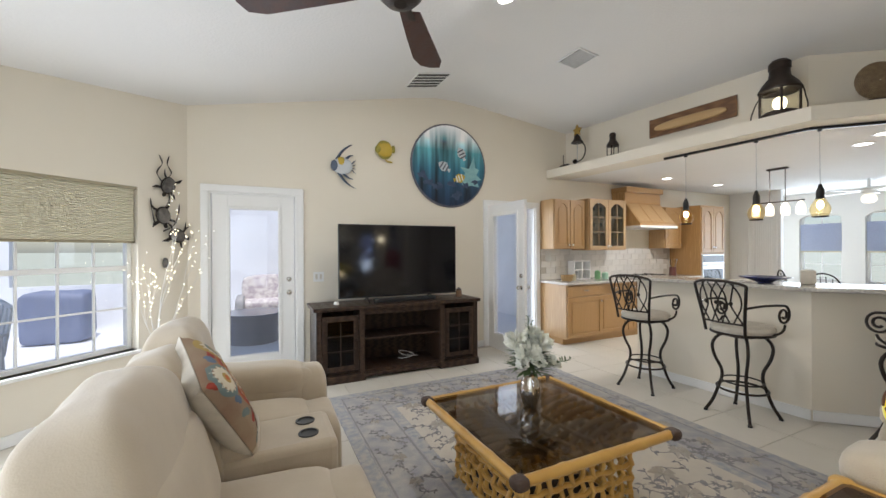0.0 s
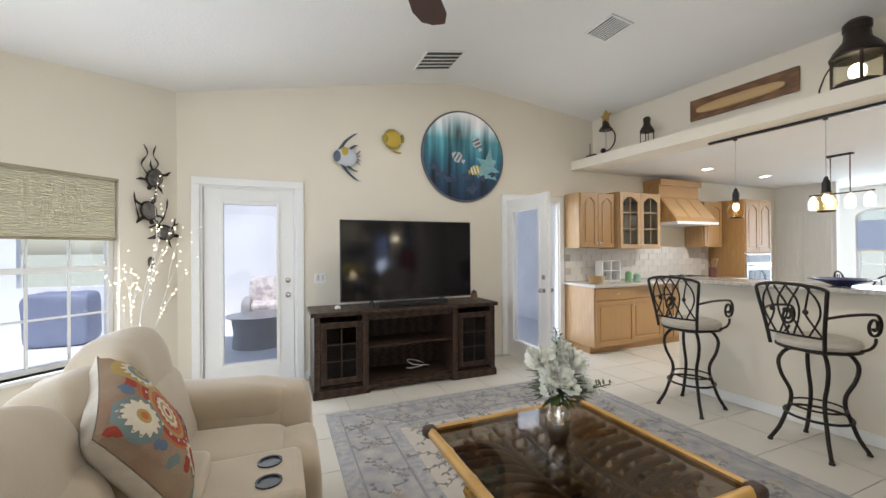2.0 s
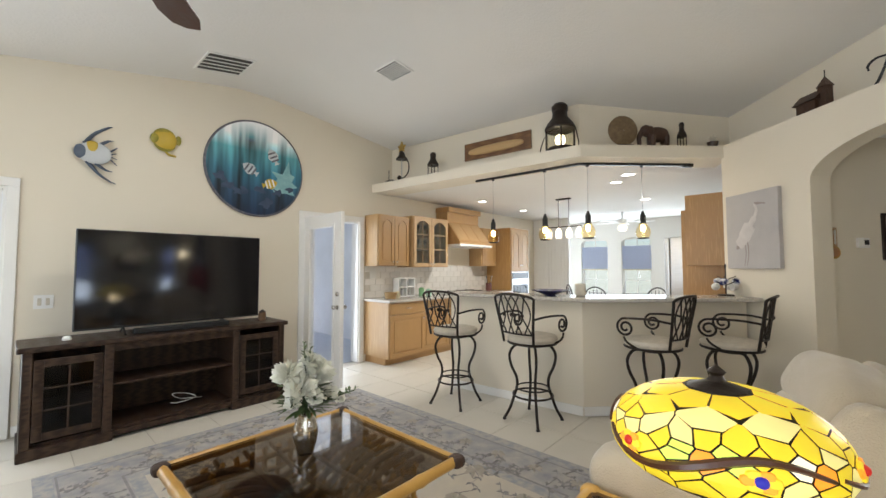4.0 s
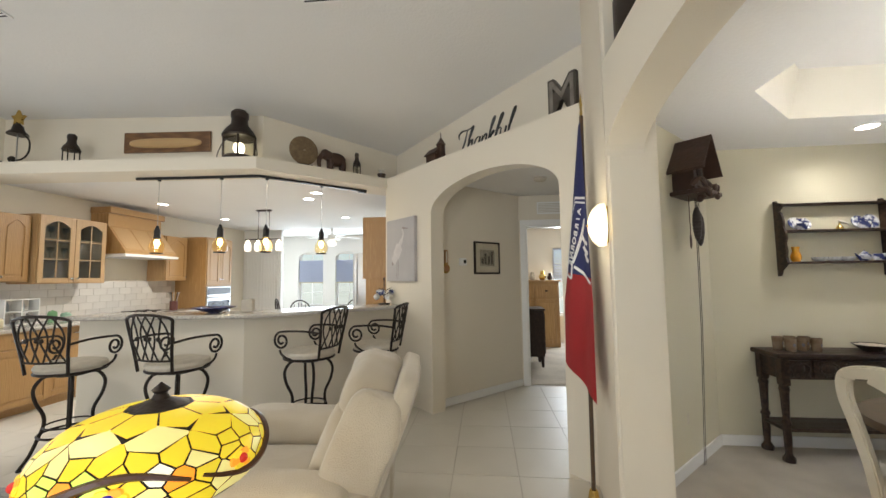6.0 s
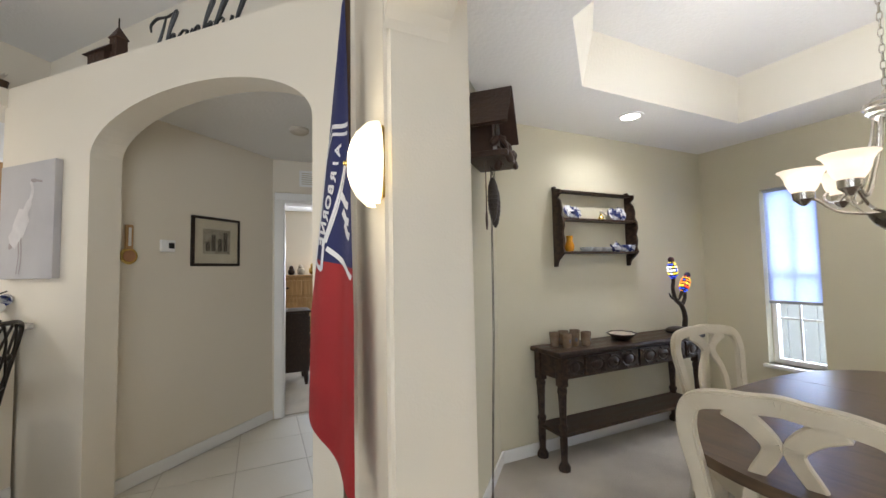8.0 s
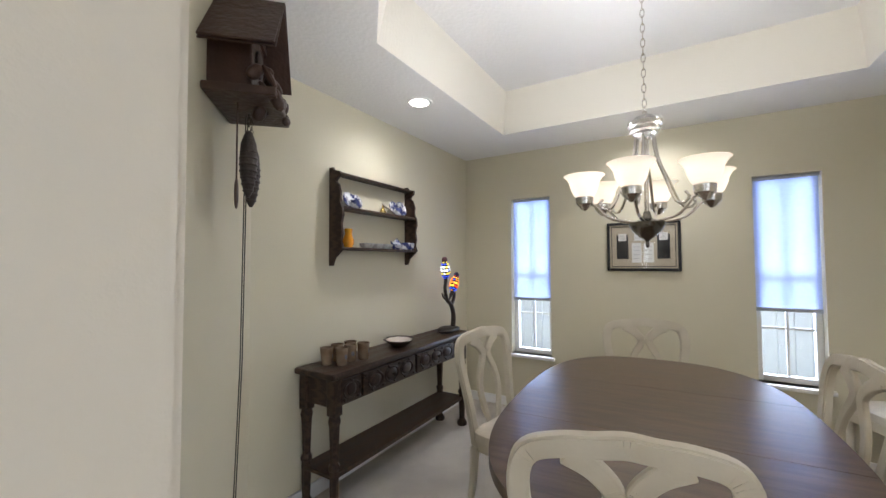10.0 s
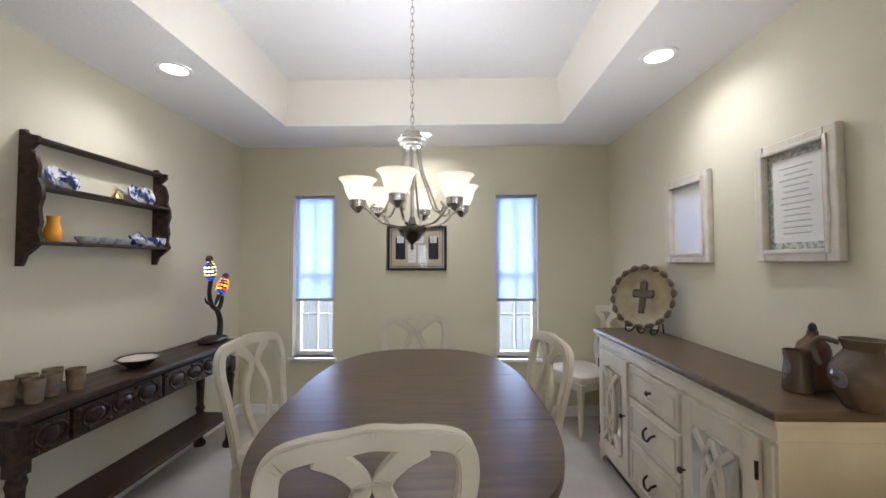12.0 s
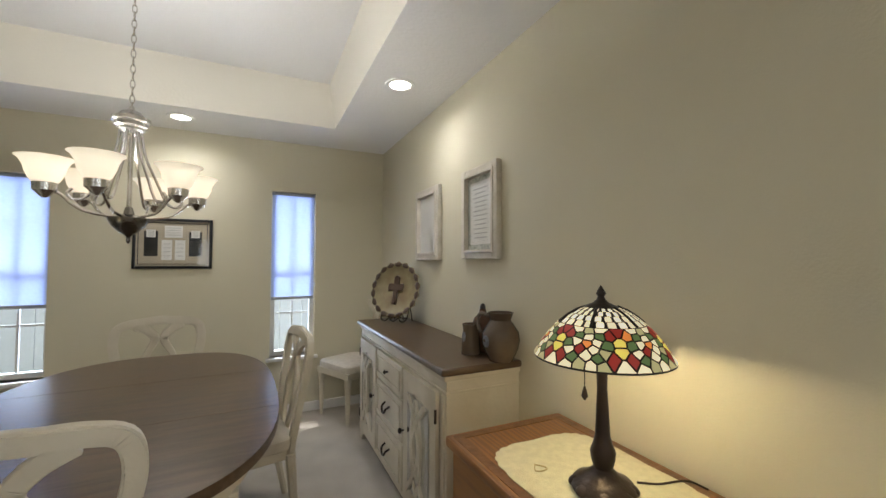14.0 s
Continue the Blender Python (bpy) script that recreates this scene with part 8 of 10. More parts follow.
s = thing("refrigerator", "tall stainless steel refrigerator with double doors", "refrigerator", pose(6.60, 0.56, 0.0))
part("body", box(bmesh.new(), 0, 0.85, 0, 0.86, 0.02, 1.78, 0.012), STEEL, s)
part("door", box(bmesh.new(), 0.005, 0.42, 0.865, 0.93, 0.03, 1.77, 0.012), STEEL, s)
part("door", box(bmesh.new(), 0.43, 0.845, 0.865, 0.93, 0.03, 1.77, 0.012), STEEL, s)
s = thing("base_cabinet", "honey oak base cabinet with granite counter", "cabinet", pose(5.62, 0.52, 0), "kitchen cabinets")
part("body", box(bmesh.new(), 0, 0.88, 0, 0.55, 0.0, 0.87, 0.004), OAK, s)
part("counter", box(bmesh.new(), -0.01, 0.89, 0, 0.58, 0.872, 0.91, 0.006), GRANITE, s)

# ---- plant shelf pieces ----
SH = 2.6205
s = thing("sail_ornament", "small dark sailing ornament on the plant shelf", "ornament", pose(4.33, 4.66, SH, 0, 0, 0))
part("hull", cushion(bmesh.new(), 0.05, 0.2, 0.05, pose(0, 0, 0.045), 0.7, 0.7, 16, 8), BRONZE, s)
part("mast", tube(bmesh.new(), [(0, 0.02, 0.05), (0, 0.02, 0.22)], 0.006, 6), BRONZE, s)
part("stand", box(bmesh.new(), -0.03, 0.03, -0.08, 0.08, 0, 0.022, 0.004), BRONZE, s)
s = thing("ship_bell", "brass star figurine with an iron balance arm", "ornament", pose(4.34, 4.40, SH) @ Matrix.Scale(1.2, 4))
bm = bmesh.new()
pts = []
for k in range(10):
    r = 0.075 if k % 2 == 0 else 0.032
    pts.append((r * math.sin(k * math.pi / 5), r * math.cos(k * math.pi / 5)))
prism(bm, pts, -0.012, 0.012, pose(0, 0, 0.43, 90, 0, 90), bevel=0.004)
part("star", bm, BRASS, s, "dull brass star")
part("bell", lathe(bmesh.new(), [(0.075, 0.28), (0.072, 0.29), (0.045, 0.32), (0.035, 0.36), (0.012, 0.385), (0.001, 0.39)], 18), BRONZE, s)
part("stem", tube(bmesh.new(), [(0, 0, 0.0), (0, 0, 0.29)], 0.006, 6), STEEL, s)
part("balance_arm", tube(bmesh.new(), curve_pts([(0, -0.05, 0.29), (0, -0.12, 0.22), (0, -0.12, 0.12), (0, -0.06, 0.06), (0, 0.03, 0.05)], 6), 0.007, 6), IRON, s)
part("counterweight", cushion(bmesh.new(), 0.06, 0.06, 0.06, pose(0, 0.04, 0.06), 1, 1, 14, 8), IRON, s)
part("foot", lathe(bmesh.new(), [(0.05, 0), (0.05, 0.008), (0.006, 0.014)], 16), IRON, s)


def lantern(m, h, r, label, glassy=None, lit_=None):
    s = thing("lantern", label, "lantern", m, "lanterns on the shelf")
    part("base", lathe(bmesh.new(), [(r, 0), (r, h * 0.06), (r * 0.85, h * 0.1)], 20), BRONZE, s)
    if glassy:
        g = part("glass", lathe(bmesh.new(), [(r * 0.86, h * 0.10), (r * 0.9, h * 0.2), (r * 0.9, h * 0.36), (r * 0.8, h * 0.45)], 24), glassy, s)
        g.visible_shadow = False
    for k in range(4):
        a = k * math.pi / 2 + 0.5
        part("post", tube(bmesh.new(), [(r * 0.95 * math.cos(a), r * 0.95 * math.sin(a), h * 0.05), (r * 0.95 * math.cos(a), r * 0.95 * math.sin(a), h * 0.47)], r * 0.06 + 0.002, 6), BRONZE, s)
    part("roof", lathe(bmesh.new(), [(r * 1.05, h * 0.45), (r * 1.08, h * 0.48), (r * 0.9, h * 0.58), (r * 0.55, h * 0.70), (r * 0.5, h * 0.82), (r * 0.56, h * 0.84), (r * 0.56, h * 0.93), (r * 0.4, h * 0.98), (0.001, h)], 24), BRONZE, s)
    if lit_:
        part("flame_bulb", cushion(bmesh.new(), r * 0.7, r * 0.7, h * 0.22, pose(0, 0, h * 0.26), 0.9, 0.9, 14, 8), lit_, s)
    return s


lantern(pose(4.40, 3.82, SH), 0.34, 0.075, "small dark metal lantern on the plant shelf")
FRG = glass("ribbed lantern glass", (0.95, 0.95, 0.9), 0.2)
bl_ = lantern(pose(4.545, 2.02, SH), 0.56, 0.155, "large black ship's lantern, lit, on the plant shelf", FRG, glow("lantern bulb", (1.0, 0.88, 0.62), 5))
part("bail_handle", tube(bmesh.new(), curve_pts([(0.02, 0.165, 0.26), (-0.02, 0.20, 0.16), (-0.04, 0.21, 0.02), (-0.04, 0.0, 0.012), (-0.04, -0.21, 0.02), (-0.02, -0.20, 0.16), (0.02, -0.165, 0.26)], 5), 0.006, 6), IRON, bl_)
lamp("lantern_bulb", "POINT", pose(4.545, 2.02, SH + 0.15), 4, (1.0, 0.85, 0.6), radius=0.05)
# half model of a ship on a board, on the back wall
hm = thing("half_ship_model", "half ship model on a wooden board", "ship model", Matrix.Translation((4.655, 3.45, 2.81)) @ Matrix.Rotation(math.atan2(-2.97, 0.22), 4, "Z"))
part("board", box(bmesh.new(), 0, 0.98, -0.022, -0.001, 0, 0.23, 0.004), mat("walnut board", (0.20, 0.10, 0.04), 0.45, colour2=(0.13, 0.06, 0.025), scale=2, stretch=(0.7, 8, 8), kind="wave", mix=0.9), hm)
bm = bmesh.new()
cushion(bm, 0.82, 0.07, 0.11, pose(0.48, -0.026, 0.10), 0.75, 0.55, 30, 12)
part("hull", bm, mat("pale pine hull", (0.55, 0.36, 0.17), 0.4, stretch=(0.7, 6, 12), scale=4, mix=0.7), hm, "pale wooden half hull")
# basket plate, elephant, lantern, pot
s = thing("woven_plate", "round coiled straw plate on a stand", "plate", pose(4.86, 1.46, SH, 0, 0, 45))
COILM = mat("coiled straw", (0.24, 0.17, 0.09), 0.8, colour2=(0.14, 0.09, 0.05), scale=30, bump=0.5)
for i in range(12):
    bm = tube(bmesh.new(), [(-0.02 + 0.002 * i, 0.0 + (0.012 + 0.013 * i) * math.cos(t), 0.20 + (0.012 + 0.013 * i) * math.sin(t)) for t in [2 * math.pi * j / 28 for j in range(28)]], 0.0075, 5, True)
    part("coil", bm, COILM, s)
part("stand", box(bmesh.new(), -0.06, 0.05, -0.09, 0.09, 0, 0.035, 0.006), BRONZE, s)
s = thing("elephant_figure", "dark carved wooden elephant on the plant shelf", "figurine", pose(5.12, 1.19, SH, 0, 0, -45))
bm = bmesh.new()
cushion(bm, 0.24, 0.11, 0.16, pose(0.0, 0, 0.16), 0.9, 0.9, 24, 12)
cushion(bm, 0.11, 0.10, 0.12, pose(-0.13, 0, 0.20), 0.9, 0.9, 18, 10)
for x in (-0.07, 0.08):
    for y in (-0.03, 0.03):
        tube(bm, [(x, y, 0.0), (x, y, 0.14)], [0.024, 0.03], 10)
tube(bm, curve_pts([(-0.17, 0, 0.19), (-0.205, 0, 0.12), (-0.20, 0, 0.05), (-0.225, 0, 0.03)], 5), [0.03 - 0.001 * i for i in range(16)], 8)
for y in (-0.05, 0.05):
    cushion(bm, 0.07, 0.012, 0.09, pose(-0.10, y, 0.19), 0.9, 0.9, 12, 6)
part("body", bm, WCK, s)
lantern(pose(5.31, 1.0, SH), 0.30, 0.045, "small thin metal lantern on the plant shelf", FRG)
s = thing("small_pot", "small brown pot with a pale sprig", "pot", pose(5.56, 0.76, SH))
part("pot", lathe(bmesh.new(), [(0.04, 0), (0.05, 0.07), (0.055, 0.09), (0.045, 0.09), (0.001, 0.05)], 14), POTB, s)
bm = bmesh.new()
for k in range(9):
    leaf(bm, (0, 0, 0.08), (0.05 * math.cos(k * 0.7), 0.05 * math.sin(k * 0.7), 0.16 + 0.01 * (k % 3)), 0.012)
part("sprig", bm, SEATF, s)
# church, word, letter on the hall shelf; local x runs along the wall, face towards the room
HM = lambda u, off=0.10: Matrix.Translation((HA[0] + q2 * u + q2 * off, HA[1] + q2 * u - q2 * off, SH)) @ Matrix.Rotation(radians(225), 4, "Z")
s = thing("church_model", "small dark wooden church model on the shelf", "model", HM(1.83))
part("nave", box(bmesh.new(), -0.10, 0.06, -0.06, 0.06, 0, 0.10, 0.003), WCK, s)
part("roof", prism(bmesh.new(), [(-0.08, 0.095), (0.08, 0.095), (0, 0.18)], -0.12, 0.08, Matrix(((0, 0, 1, 0), (1, 0, 0, 0), (0, 1, 0, 0), (0, 0, 0, 1)))), WCK, s)
part("steeple", lathe(bmesh.new(), [(0.045, 0), (0.045, 0.18), (0.055, 0.185), (0.001, 0.27)], 4, pose(0.09, 0, 0, 0, 0, 45)), WCK, s)
part("spire", tube(bmesh.new(), [(0.09, 0, 0.26), (0.09, 0, 0.32)], 0.004, 5), IRON, s)


def text_mesh(body, size, depth, shear=0.0, bevel=0.0):
    cu = bpy.data.curves.new("text", "FONT")
    cu.body, cu.size, cu.extrude, cu.shear, cu.align_x = body, size, depth, shear, "CENTER"
    cu.offset = bevel
    ob = bpy.data.objects.new("text", cu)
    scene.collection.objects.link(ob)
    bpy.context.view_layer.update()
    me = bpy.data.meshes.new_from_object(ob.evaluated_get(bpy.context.evaluated_depsgraph_get()))
    bpy.data.objects.remove(ob)
    bm = bmesh.new()
    bm.from_mesh(me)
    bpy.data.meshes.remove(me)
    return bm


def letter_part(name, body, size, depth, m, material, parent, shear=0.0, offset=0.0, sx=1.0):
    bm = text_mesh(body, size, depth, shear, offset)
    bmesh.ops.transform(bm, matrix=m @ Matrix.Diagonal((sx, 1, 1, 1)), verts=bm.verts)
    return part(name, bm, material, parent, smooth=False)


s = thing("word_sign", "black metal script word sign reading Thankful", "sign", HM(1.05, 0.08) @ Matrix.Diagonal((1.0, 1, 0.90, 1)))
TALL = [(0.0, 0.0), (0.0, 0.12), (0.012, 0.21), (0.03, 0.235), (0.032, 0.20), (0.006, 0.10), (0.004, 0.0)]
SCRIPT = (
    ("t", 0.125, ([(-0.03, 0.15), (-0.045, 0.195), (0.0, 0.225), (0.08, 0.215), (0.16, 0.235)], [(0.075, 0.215), (0.07, 0.12), (0.05, 0.03), (0.015, 0.0), (-0.015, 0.02)])),
    ("h", 0.095, (TALL, [(0.005, 0.03), (0.03, 0.085), (0.055, 0.085), (0.055, 0.03), (0.065, 0.0), (0.095, 0.02)])),
    ("a", 0.098, ([(0.06, 0.08), (0.03, 0.095), (0.0, 0.06), (0.005, 0.01), (0.03, 0.0), (0.06, 0.04), (0.062, 0.09), (0.062, 0.02), (0.075, 0.0), (0.10, 0.02)],)),
    ("n", 0.090, ([(0.0, 0.09), (0.002, 0.0)], [(0.002, 0.04), (0.03, 0.09), (0.052, 0.085), (0.052, 0.02), (0.062, 0.0), (0.09, 0.02)])),
    ("k", 0.088, (TALL, [(0.005, 0.05), (0.04, 0.095), (0.055, 0.08), (0.02, 0.05), (0.05, 0.015), (0.07, 0.0), (0.09, 0.015)])),
    ("f", 0.055, ([(-0.008, 0.0), (0.0, 0.10), (0.02, 0.21), (0.042, 0.235), (0.046, 0.205), (0.015, 0.10), (0.003, 0.0)], [(-0.015, 0.085), (0.045, 0.10)])),
    ("u", 0.095, ([(0.0, 0.09), (0.002, 0.02), (0.025, 0.0), (0.055, 0.03), (0.06, 0.09), (0.058, 0.015), (0.07, 0.0), (0.095, 0.02)],)),
    ("l", 0.055, ([(0.0, 0.01), (0.0, 0.10), (0.018, 0.22), (0.038, 0.24), (0.036, 0.20), (0.008, 0.08), (0.008, 0.01), (0.03, 0.0), (0.06, 0.03)],)),
)
x = -0.38
for ch_, w_, strokes in SCRIPT:
    bm = bmesh.new()
    for st_ in strokes:
        pts = curve_pts([(x + p[0] + 0.28 * p[1], 0, p[1] + 0.012) for p in st_], 5)
        tube(bm, pts, [0.0055 + 0.0035 * math.sin(math.pi * k / (len(pts) - 1)) for k in range(len(pts))], 6)
    part("letter", bm, BLACK, s)
    x += w_
part("underline", tube(bmesh.new(), curve_pts([(-0.43, 0, 0.008), (-0.1, 0, 0.006), (0.2, 0, 0.006), (0.36, 0, 0.008)], 6), 0.005, 6), BLACK, s)
s = thing("letter_m", "large weathered grey metal letter M", "letter", HM(0.20, 0.055))
WTH = mat("weathered grey tin", (0.28, 0.25, 0.22), 0.6, metal=0.3, colour2=(0.13, 0.11, 0.09), scale=12, mix=0.6, bump=0.4)
letter_part("rim", "M", 0.39, 0.022, pose(0, 0, 0.0, 90), mat("dark tin rim", (0.10, 0.085, 0.07), 0.5, metal=0.4, bump=0.3), s, 0.0, 0.016, 0.86)
letter_part("face", "M", 0.39, 0.025, pose(0, 0, 0.0, 90), WTH, s, 0.0, -0.002, 0.86)

# ---- things on the diagonal arch wall and in the hall ----
AW = lambda u, z: Matrix.Translation((HA[0] + q2 * u, HA[1] + q2 * u, z)) @ Matrix.Rotation(radians(45), 4, "Z") @ Matrix.Rotation(radians(180), 4, "Z")
he = thing("heron_canvas", "grey canvas print of a white heron", "canvas print", AW(2.63, 1.35))
part("canvas", box(bmesh.new(), 0, 0.58, -0.04, -0.001, 0, 0.72, 0.004), mat("grey canvas", (0.50, 0.48, 0.47), 0.85, colour2=(0.42, 0.40, 0.40), scale=4, bump=0.3, bscale=260), he)
HER = mat("pale heron paint", (0.66, 0.63, 0.61), 0.85, colour2=(0.52, 0.49, 0.48), scale=12, mix=0.6, bump=0.2)
PINK = mat("taupe heron shade", (0.36, 0.31, 0.30), 0.85)


def strip(bm, pts, rs, y=0.043):
    tube(bm, curve_pts([(p[0], y, p[1]) for p in pts], 6), [rs[min(len(rs) - 1, int(i / 6))] for i in range((len(pts) - 1) * 6 + 1)], 8, flat=1.0)
    for v in bm.verts:
        v.co.y = -0.0415 - (v.co.y - 0.0415) * 0.06
    return bm


part("heron_body", strip(bmesh.new(), [(0.34, 0.60), (0.36, 0.54), (0.33, 0.47), (0.28, 0.40), (0.20, 0.28), (0.14, 0.22)], [0.012, 0.016, 0.03, 0.07, 0.055, 0.02]), HER, he)
part("heron_beak", strip(bmesh.new(), [(0.34, 0.605), (0.40, 0.60), (0.46, 0.59)], [0.012, 0.007, 0.003]), PINK, he)
part("heron_wing", strip(bmesh.new(), [(0.27, 0.36), (0.20, 0.27), (0.12, 0.19)], [0.012, 0.02, 0.008], 0.044), PINK, he)
for x in (0.22, 0.25):
    part("heron_leg", strip(bmesh.new(), [(x, 0.26), (x + 0.01, 0.14), (x - 0.01, 0.03)], [0.006, 0.005, 0.005]), PINK, he)
HW = lambda u, z: Matrix.Translation((4.96 + q2 * u, 0.02 - q2 * u, z)) @ Matrix.Rotation(radians(-45), 4, "Z")
SEPIA = mat("sepia etching", (0.20, 0.17, 0.12), 0.8, colour2=(0.42, 0.38, 0.29), scale=14, mix=0.4, bump=0)
s = framed("framed_etching", HW(0.585, 1.42), 0.44, 0.39, 0.022, BRONZE, "small framed sepia etching of a castle", paper=SEPIA, border=mat("cream picture mount", (0.62, 0.56, 0.42), 0.8), mat_border=0.075, depth=0.02)
for x0, h0 in ((0.12, 0.16), (0.17, 0.22), (0.23, 0.19), (0.28, 0.24)):
    part("castle_tower", box(bmesh.new(), x0, x0 + 0.035, -0.0155, -0.0138, 0.12, h0 + 0.03), mat("dark etching", (0.09, 0.075, 0.055), 0.8) if x0 == 0.12 else bpy.data.materials["dark etching"], s)
s = thing("barometer", "brass and wood banjo barometer on the hall wall", "barometer", HW(0.16, 1.42))
part("body", box(bmesh.new(), -0.025, 0.025, -0.02, -0.001, 0.10, 0.27, 0.008), OAK, s)
part("dial", lathe(bmesh.new(), [(0.05, 0), (0.055, 0.01), (0.045, 0.018), (0.001, 0.018)], 24, pose(0, -0.002, 0.065, 90)), BRASS, s)
part("dial_face", lathe(bmesh.new(), [(0.038, 0), (0.001, 0.001)], 20, pose(0, -0.021, 0.065, 90)), mat("copper dial", (0.40, 0.20, 0.10), 0.4), s)
part("thermometer", box(bmesh.new(), -0.008, 0.008, -0.024, -0.018, 0.13, 0.25, 0.002), PAPER, s)
s = thing("thermostat", "white thermostat with a small dark display", "thermostat", HW(0.36, 1.52))
part("case", box(bmesh.new(), 0, 0.10, -0.025, -0.001, 0, 0.085, 0.005), WHITE, s)
part("display", box(bmesh.new(), 0.05, 0.09, -0.0275, -0.024, 0.025, 0.065, 0.001), BLACK, s)
s = thing("smoke_detector", "round white smoke detector on the hall ceiling", "smoke detector", pose(5.02, -1.14, 2.449))
part("body", lathe(bmesh.new(), [(0.07, 0), (0.07, -0.02), (0.05, -0.035), (0.001, -0.036)], 24), SEATF, s)
s = thing("switch_plate", "white light switch beside the glazed door", "switch", pose(0.72, NW, 1.08), "wall plates")
part("plate", box(bmesh.new(), -0.06, 0.06, -0.007, -0.001, -0.058, 0.058, 0.002), WHITE, s)
for x in (-0.025, 0.025):
    part("toggle", box(bmesh.new(), x - 0.012, x + 0.012, -0.012, -0.006, -0.03, 0.03, 0.002), SEATF, s)
s = thing("air_vent", "white return air vent above the bedroom door", "vent", Matrix.Translation((5.95, -1.22, 2.20)) @ Matrix.Rotation(radians(-90), 4, "Z"))
part("frame", box(bmesh.new(), 0, 0.36, -0.01, -0.001, 0, 0.16, 0.003), WHITE, s)
for k in range(6):
    part("slat", box(bmesh.new(), 0.02, 0.34, -0.014, -0.009, 0.022 + 0.021 * k, 0.032 + 0.021 * k), SEATF, s)
casing("trim_door_3", Matrix.Translation((5.95, -1.07, 0)) @ Matrix.Rotation(radians(-90), 4, "Z"), 0.78, 2.05)
d3 = thing("door_3", "white panelled bedroom door standing open", "door", Matrix.Translation((6.06, -1.09, 0.012)) @ Matrix.Rotation(radians(-4), 4, "Z"), kind="structure")
panel_door(d3, "door_leaf", 0.74, 2.0, Matrix(), WHITE, False, None, (0.69, 0.93), CHROME, 0.11)
# bedroom
s = thing("bedroom_chest", "oak chest with a drawer and cupboard doors", "chest", pose(8.70, -1.98, 0.004))
part("body", box(bmesh.new(), 0, 0.55, 0, 0.95, 0.0, 1.28, 0.008), OAK, s)
m_ = Matrix.Rotation(radians(-90), 4, "Z")
part("top", box(bmesh.new(), -0.03, 0.56, -0.03, 0.98, 1.281, 1.31, 0.008), OAK, s)
for i in (0, 1):
    panel_door(s, "door", 0.44, 0.86, Matrix.Translation((-0.022, 0.93 - 0.46 * i, 0.08)) @ m_, OAK, False, None, (0.4 if i == 0 else 0.03, 0.5))
    d_ = part("drawer", box(bmesh.new(), -0.022, 0.002, 0.03 + 0.46 * i, 0.47 + 0.46 * i, 0.98, 1.22, 0.006), OAK, s)
    part("drawer_pull", lathe(bmesh.new(), [(0.03, 0), (0.03, 0.01), (0.001, 0.012)], 12, pose(-0.022, 0.25 + 0.46 * i, 1.10, 0, -90), 0.5, 1.0), BRONZE, d_)
for k, (y, r, mt) in enumerate(((-1.85, 0.07, DARKW), (-1.70, 0.09, BRASS), (-1.50, 0.08, SEATF), (-1.35, 0.07, WCK))):
    s = thing("soft_toy" if k % 2 else "trinket_box", "small ornament standing on the bedroom chest", "ornament", pose(8.95, y, 1.315), "ornaments on the chest")
    part("body", cushion(bmesh.new(), r * 1.4, r * 1.6, r * 1.5, pose(0, 0, r * 0.75), 0.8, 0.8, 14, 8), mt, s)
    part("top", cushion(bmesh.new(), r, r, r, pose(0, 0, r * 1.7), 0.9, 0.9, 12, 8), mt, s)
s = thing("dresser", "dark wooden dresser just inside the bedroom", "dresser", pose(6.95, -1.42, 0.004))
part("body", box(bmesh.new(), 0, 0.45, 0, 0.9, 0.16, 0.86, 0.008), DARKW, s)
part("top", box(bmesh.new(), -0.02, 0.47, -0.02, 0.92, 0.861, 0.89, 0.008), DARKW, s)
for x in (0.03, 0.42):
    for y in (0.04, 0.86):
        part("leg", tube(bmesh.new(), [(x, y, 0.17), (x, y - 0.01, 0.0)], [0.032, 0.02], 8), DARKW, s)
for k in range(3):
    d_ = part("drawer", box(bmesh.new(), 0.03, 0.42, -0.016, 0.002, 0.20 + 0.21 * k, 0.39 + 0.21 * k, 0.005), DARKW, s)
    part("knob", lathe(bmesh.new(), [(0.008, 0), (0.016, 0.02), (0.001, 0.03)], 10, pose(0.22, -0.016, 0.295 + 0.21 * k, 90)), BRASS, d_)
s = thing("sleigh_bed", "dark wooden sleigh bed with a pale cover", "bed", pose(8.0, -2.62, 0.004))
SLB = mat("bronzed bed wood", (0.20, 0.12, 0.06), 0.4, colour2=(0.12, 0.07, 0.03), scale=4, mix=0.6)
bm = bmesh.new()
prof_ = [(0.02, 0.10), (-0.05, 0.25), (-0.08, 0.42), (-0.03, 0.58), (0.06, 0.66), (0.13, 0.70), (0.13, 0.74), (0.05, 0.73), (-0.06, 0.66), (-0.14, 0.50), (-0.13, 0.30), (-0.05, 0.10)]
prism(bm, [(p[1], p[0]) for p in prof_], 0, 0.9, Matrix(((0, 0, 1, 0), (0, 1, 0, 0), (1, 0, 0, 0), (0, 0, 0, 1))), bevel=0.01)
part("footboard", bm, SLB, s)
part("mattress", cushion(bmesh.new(), 0.85, 0.62, 0.4, pose(0.46, -0.44, 0.46), 0.4, 0.3), PAPER, s)
for x in (0.06, 0.84):
    part("foot", box(bmesh.new(), x - 0.04, x + 0.04, -0.08, 0.06, 0, 0.11, 0.015), SLB, s)
bwm = Matrix.Translation((9.3, -1.98, 0.58)) @ Matrix.Rotation(radians(-90), 4, "Z")
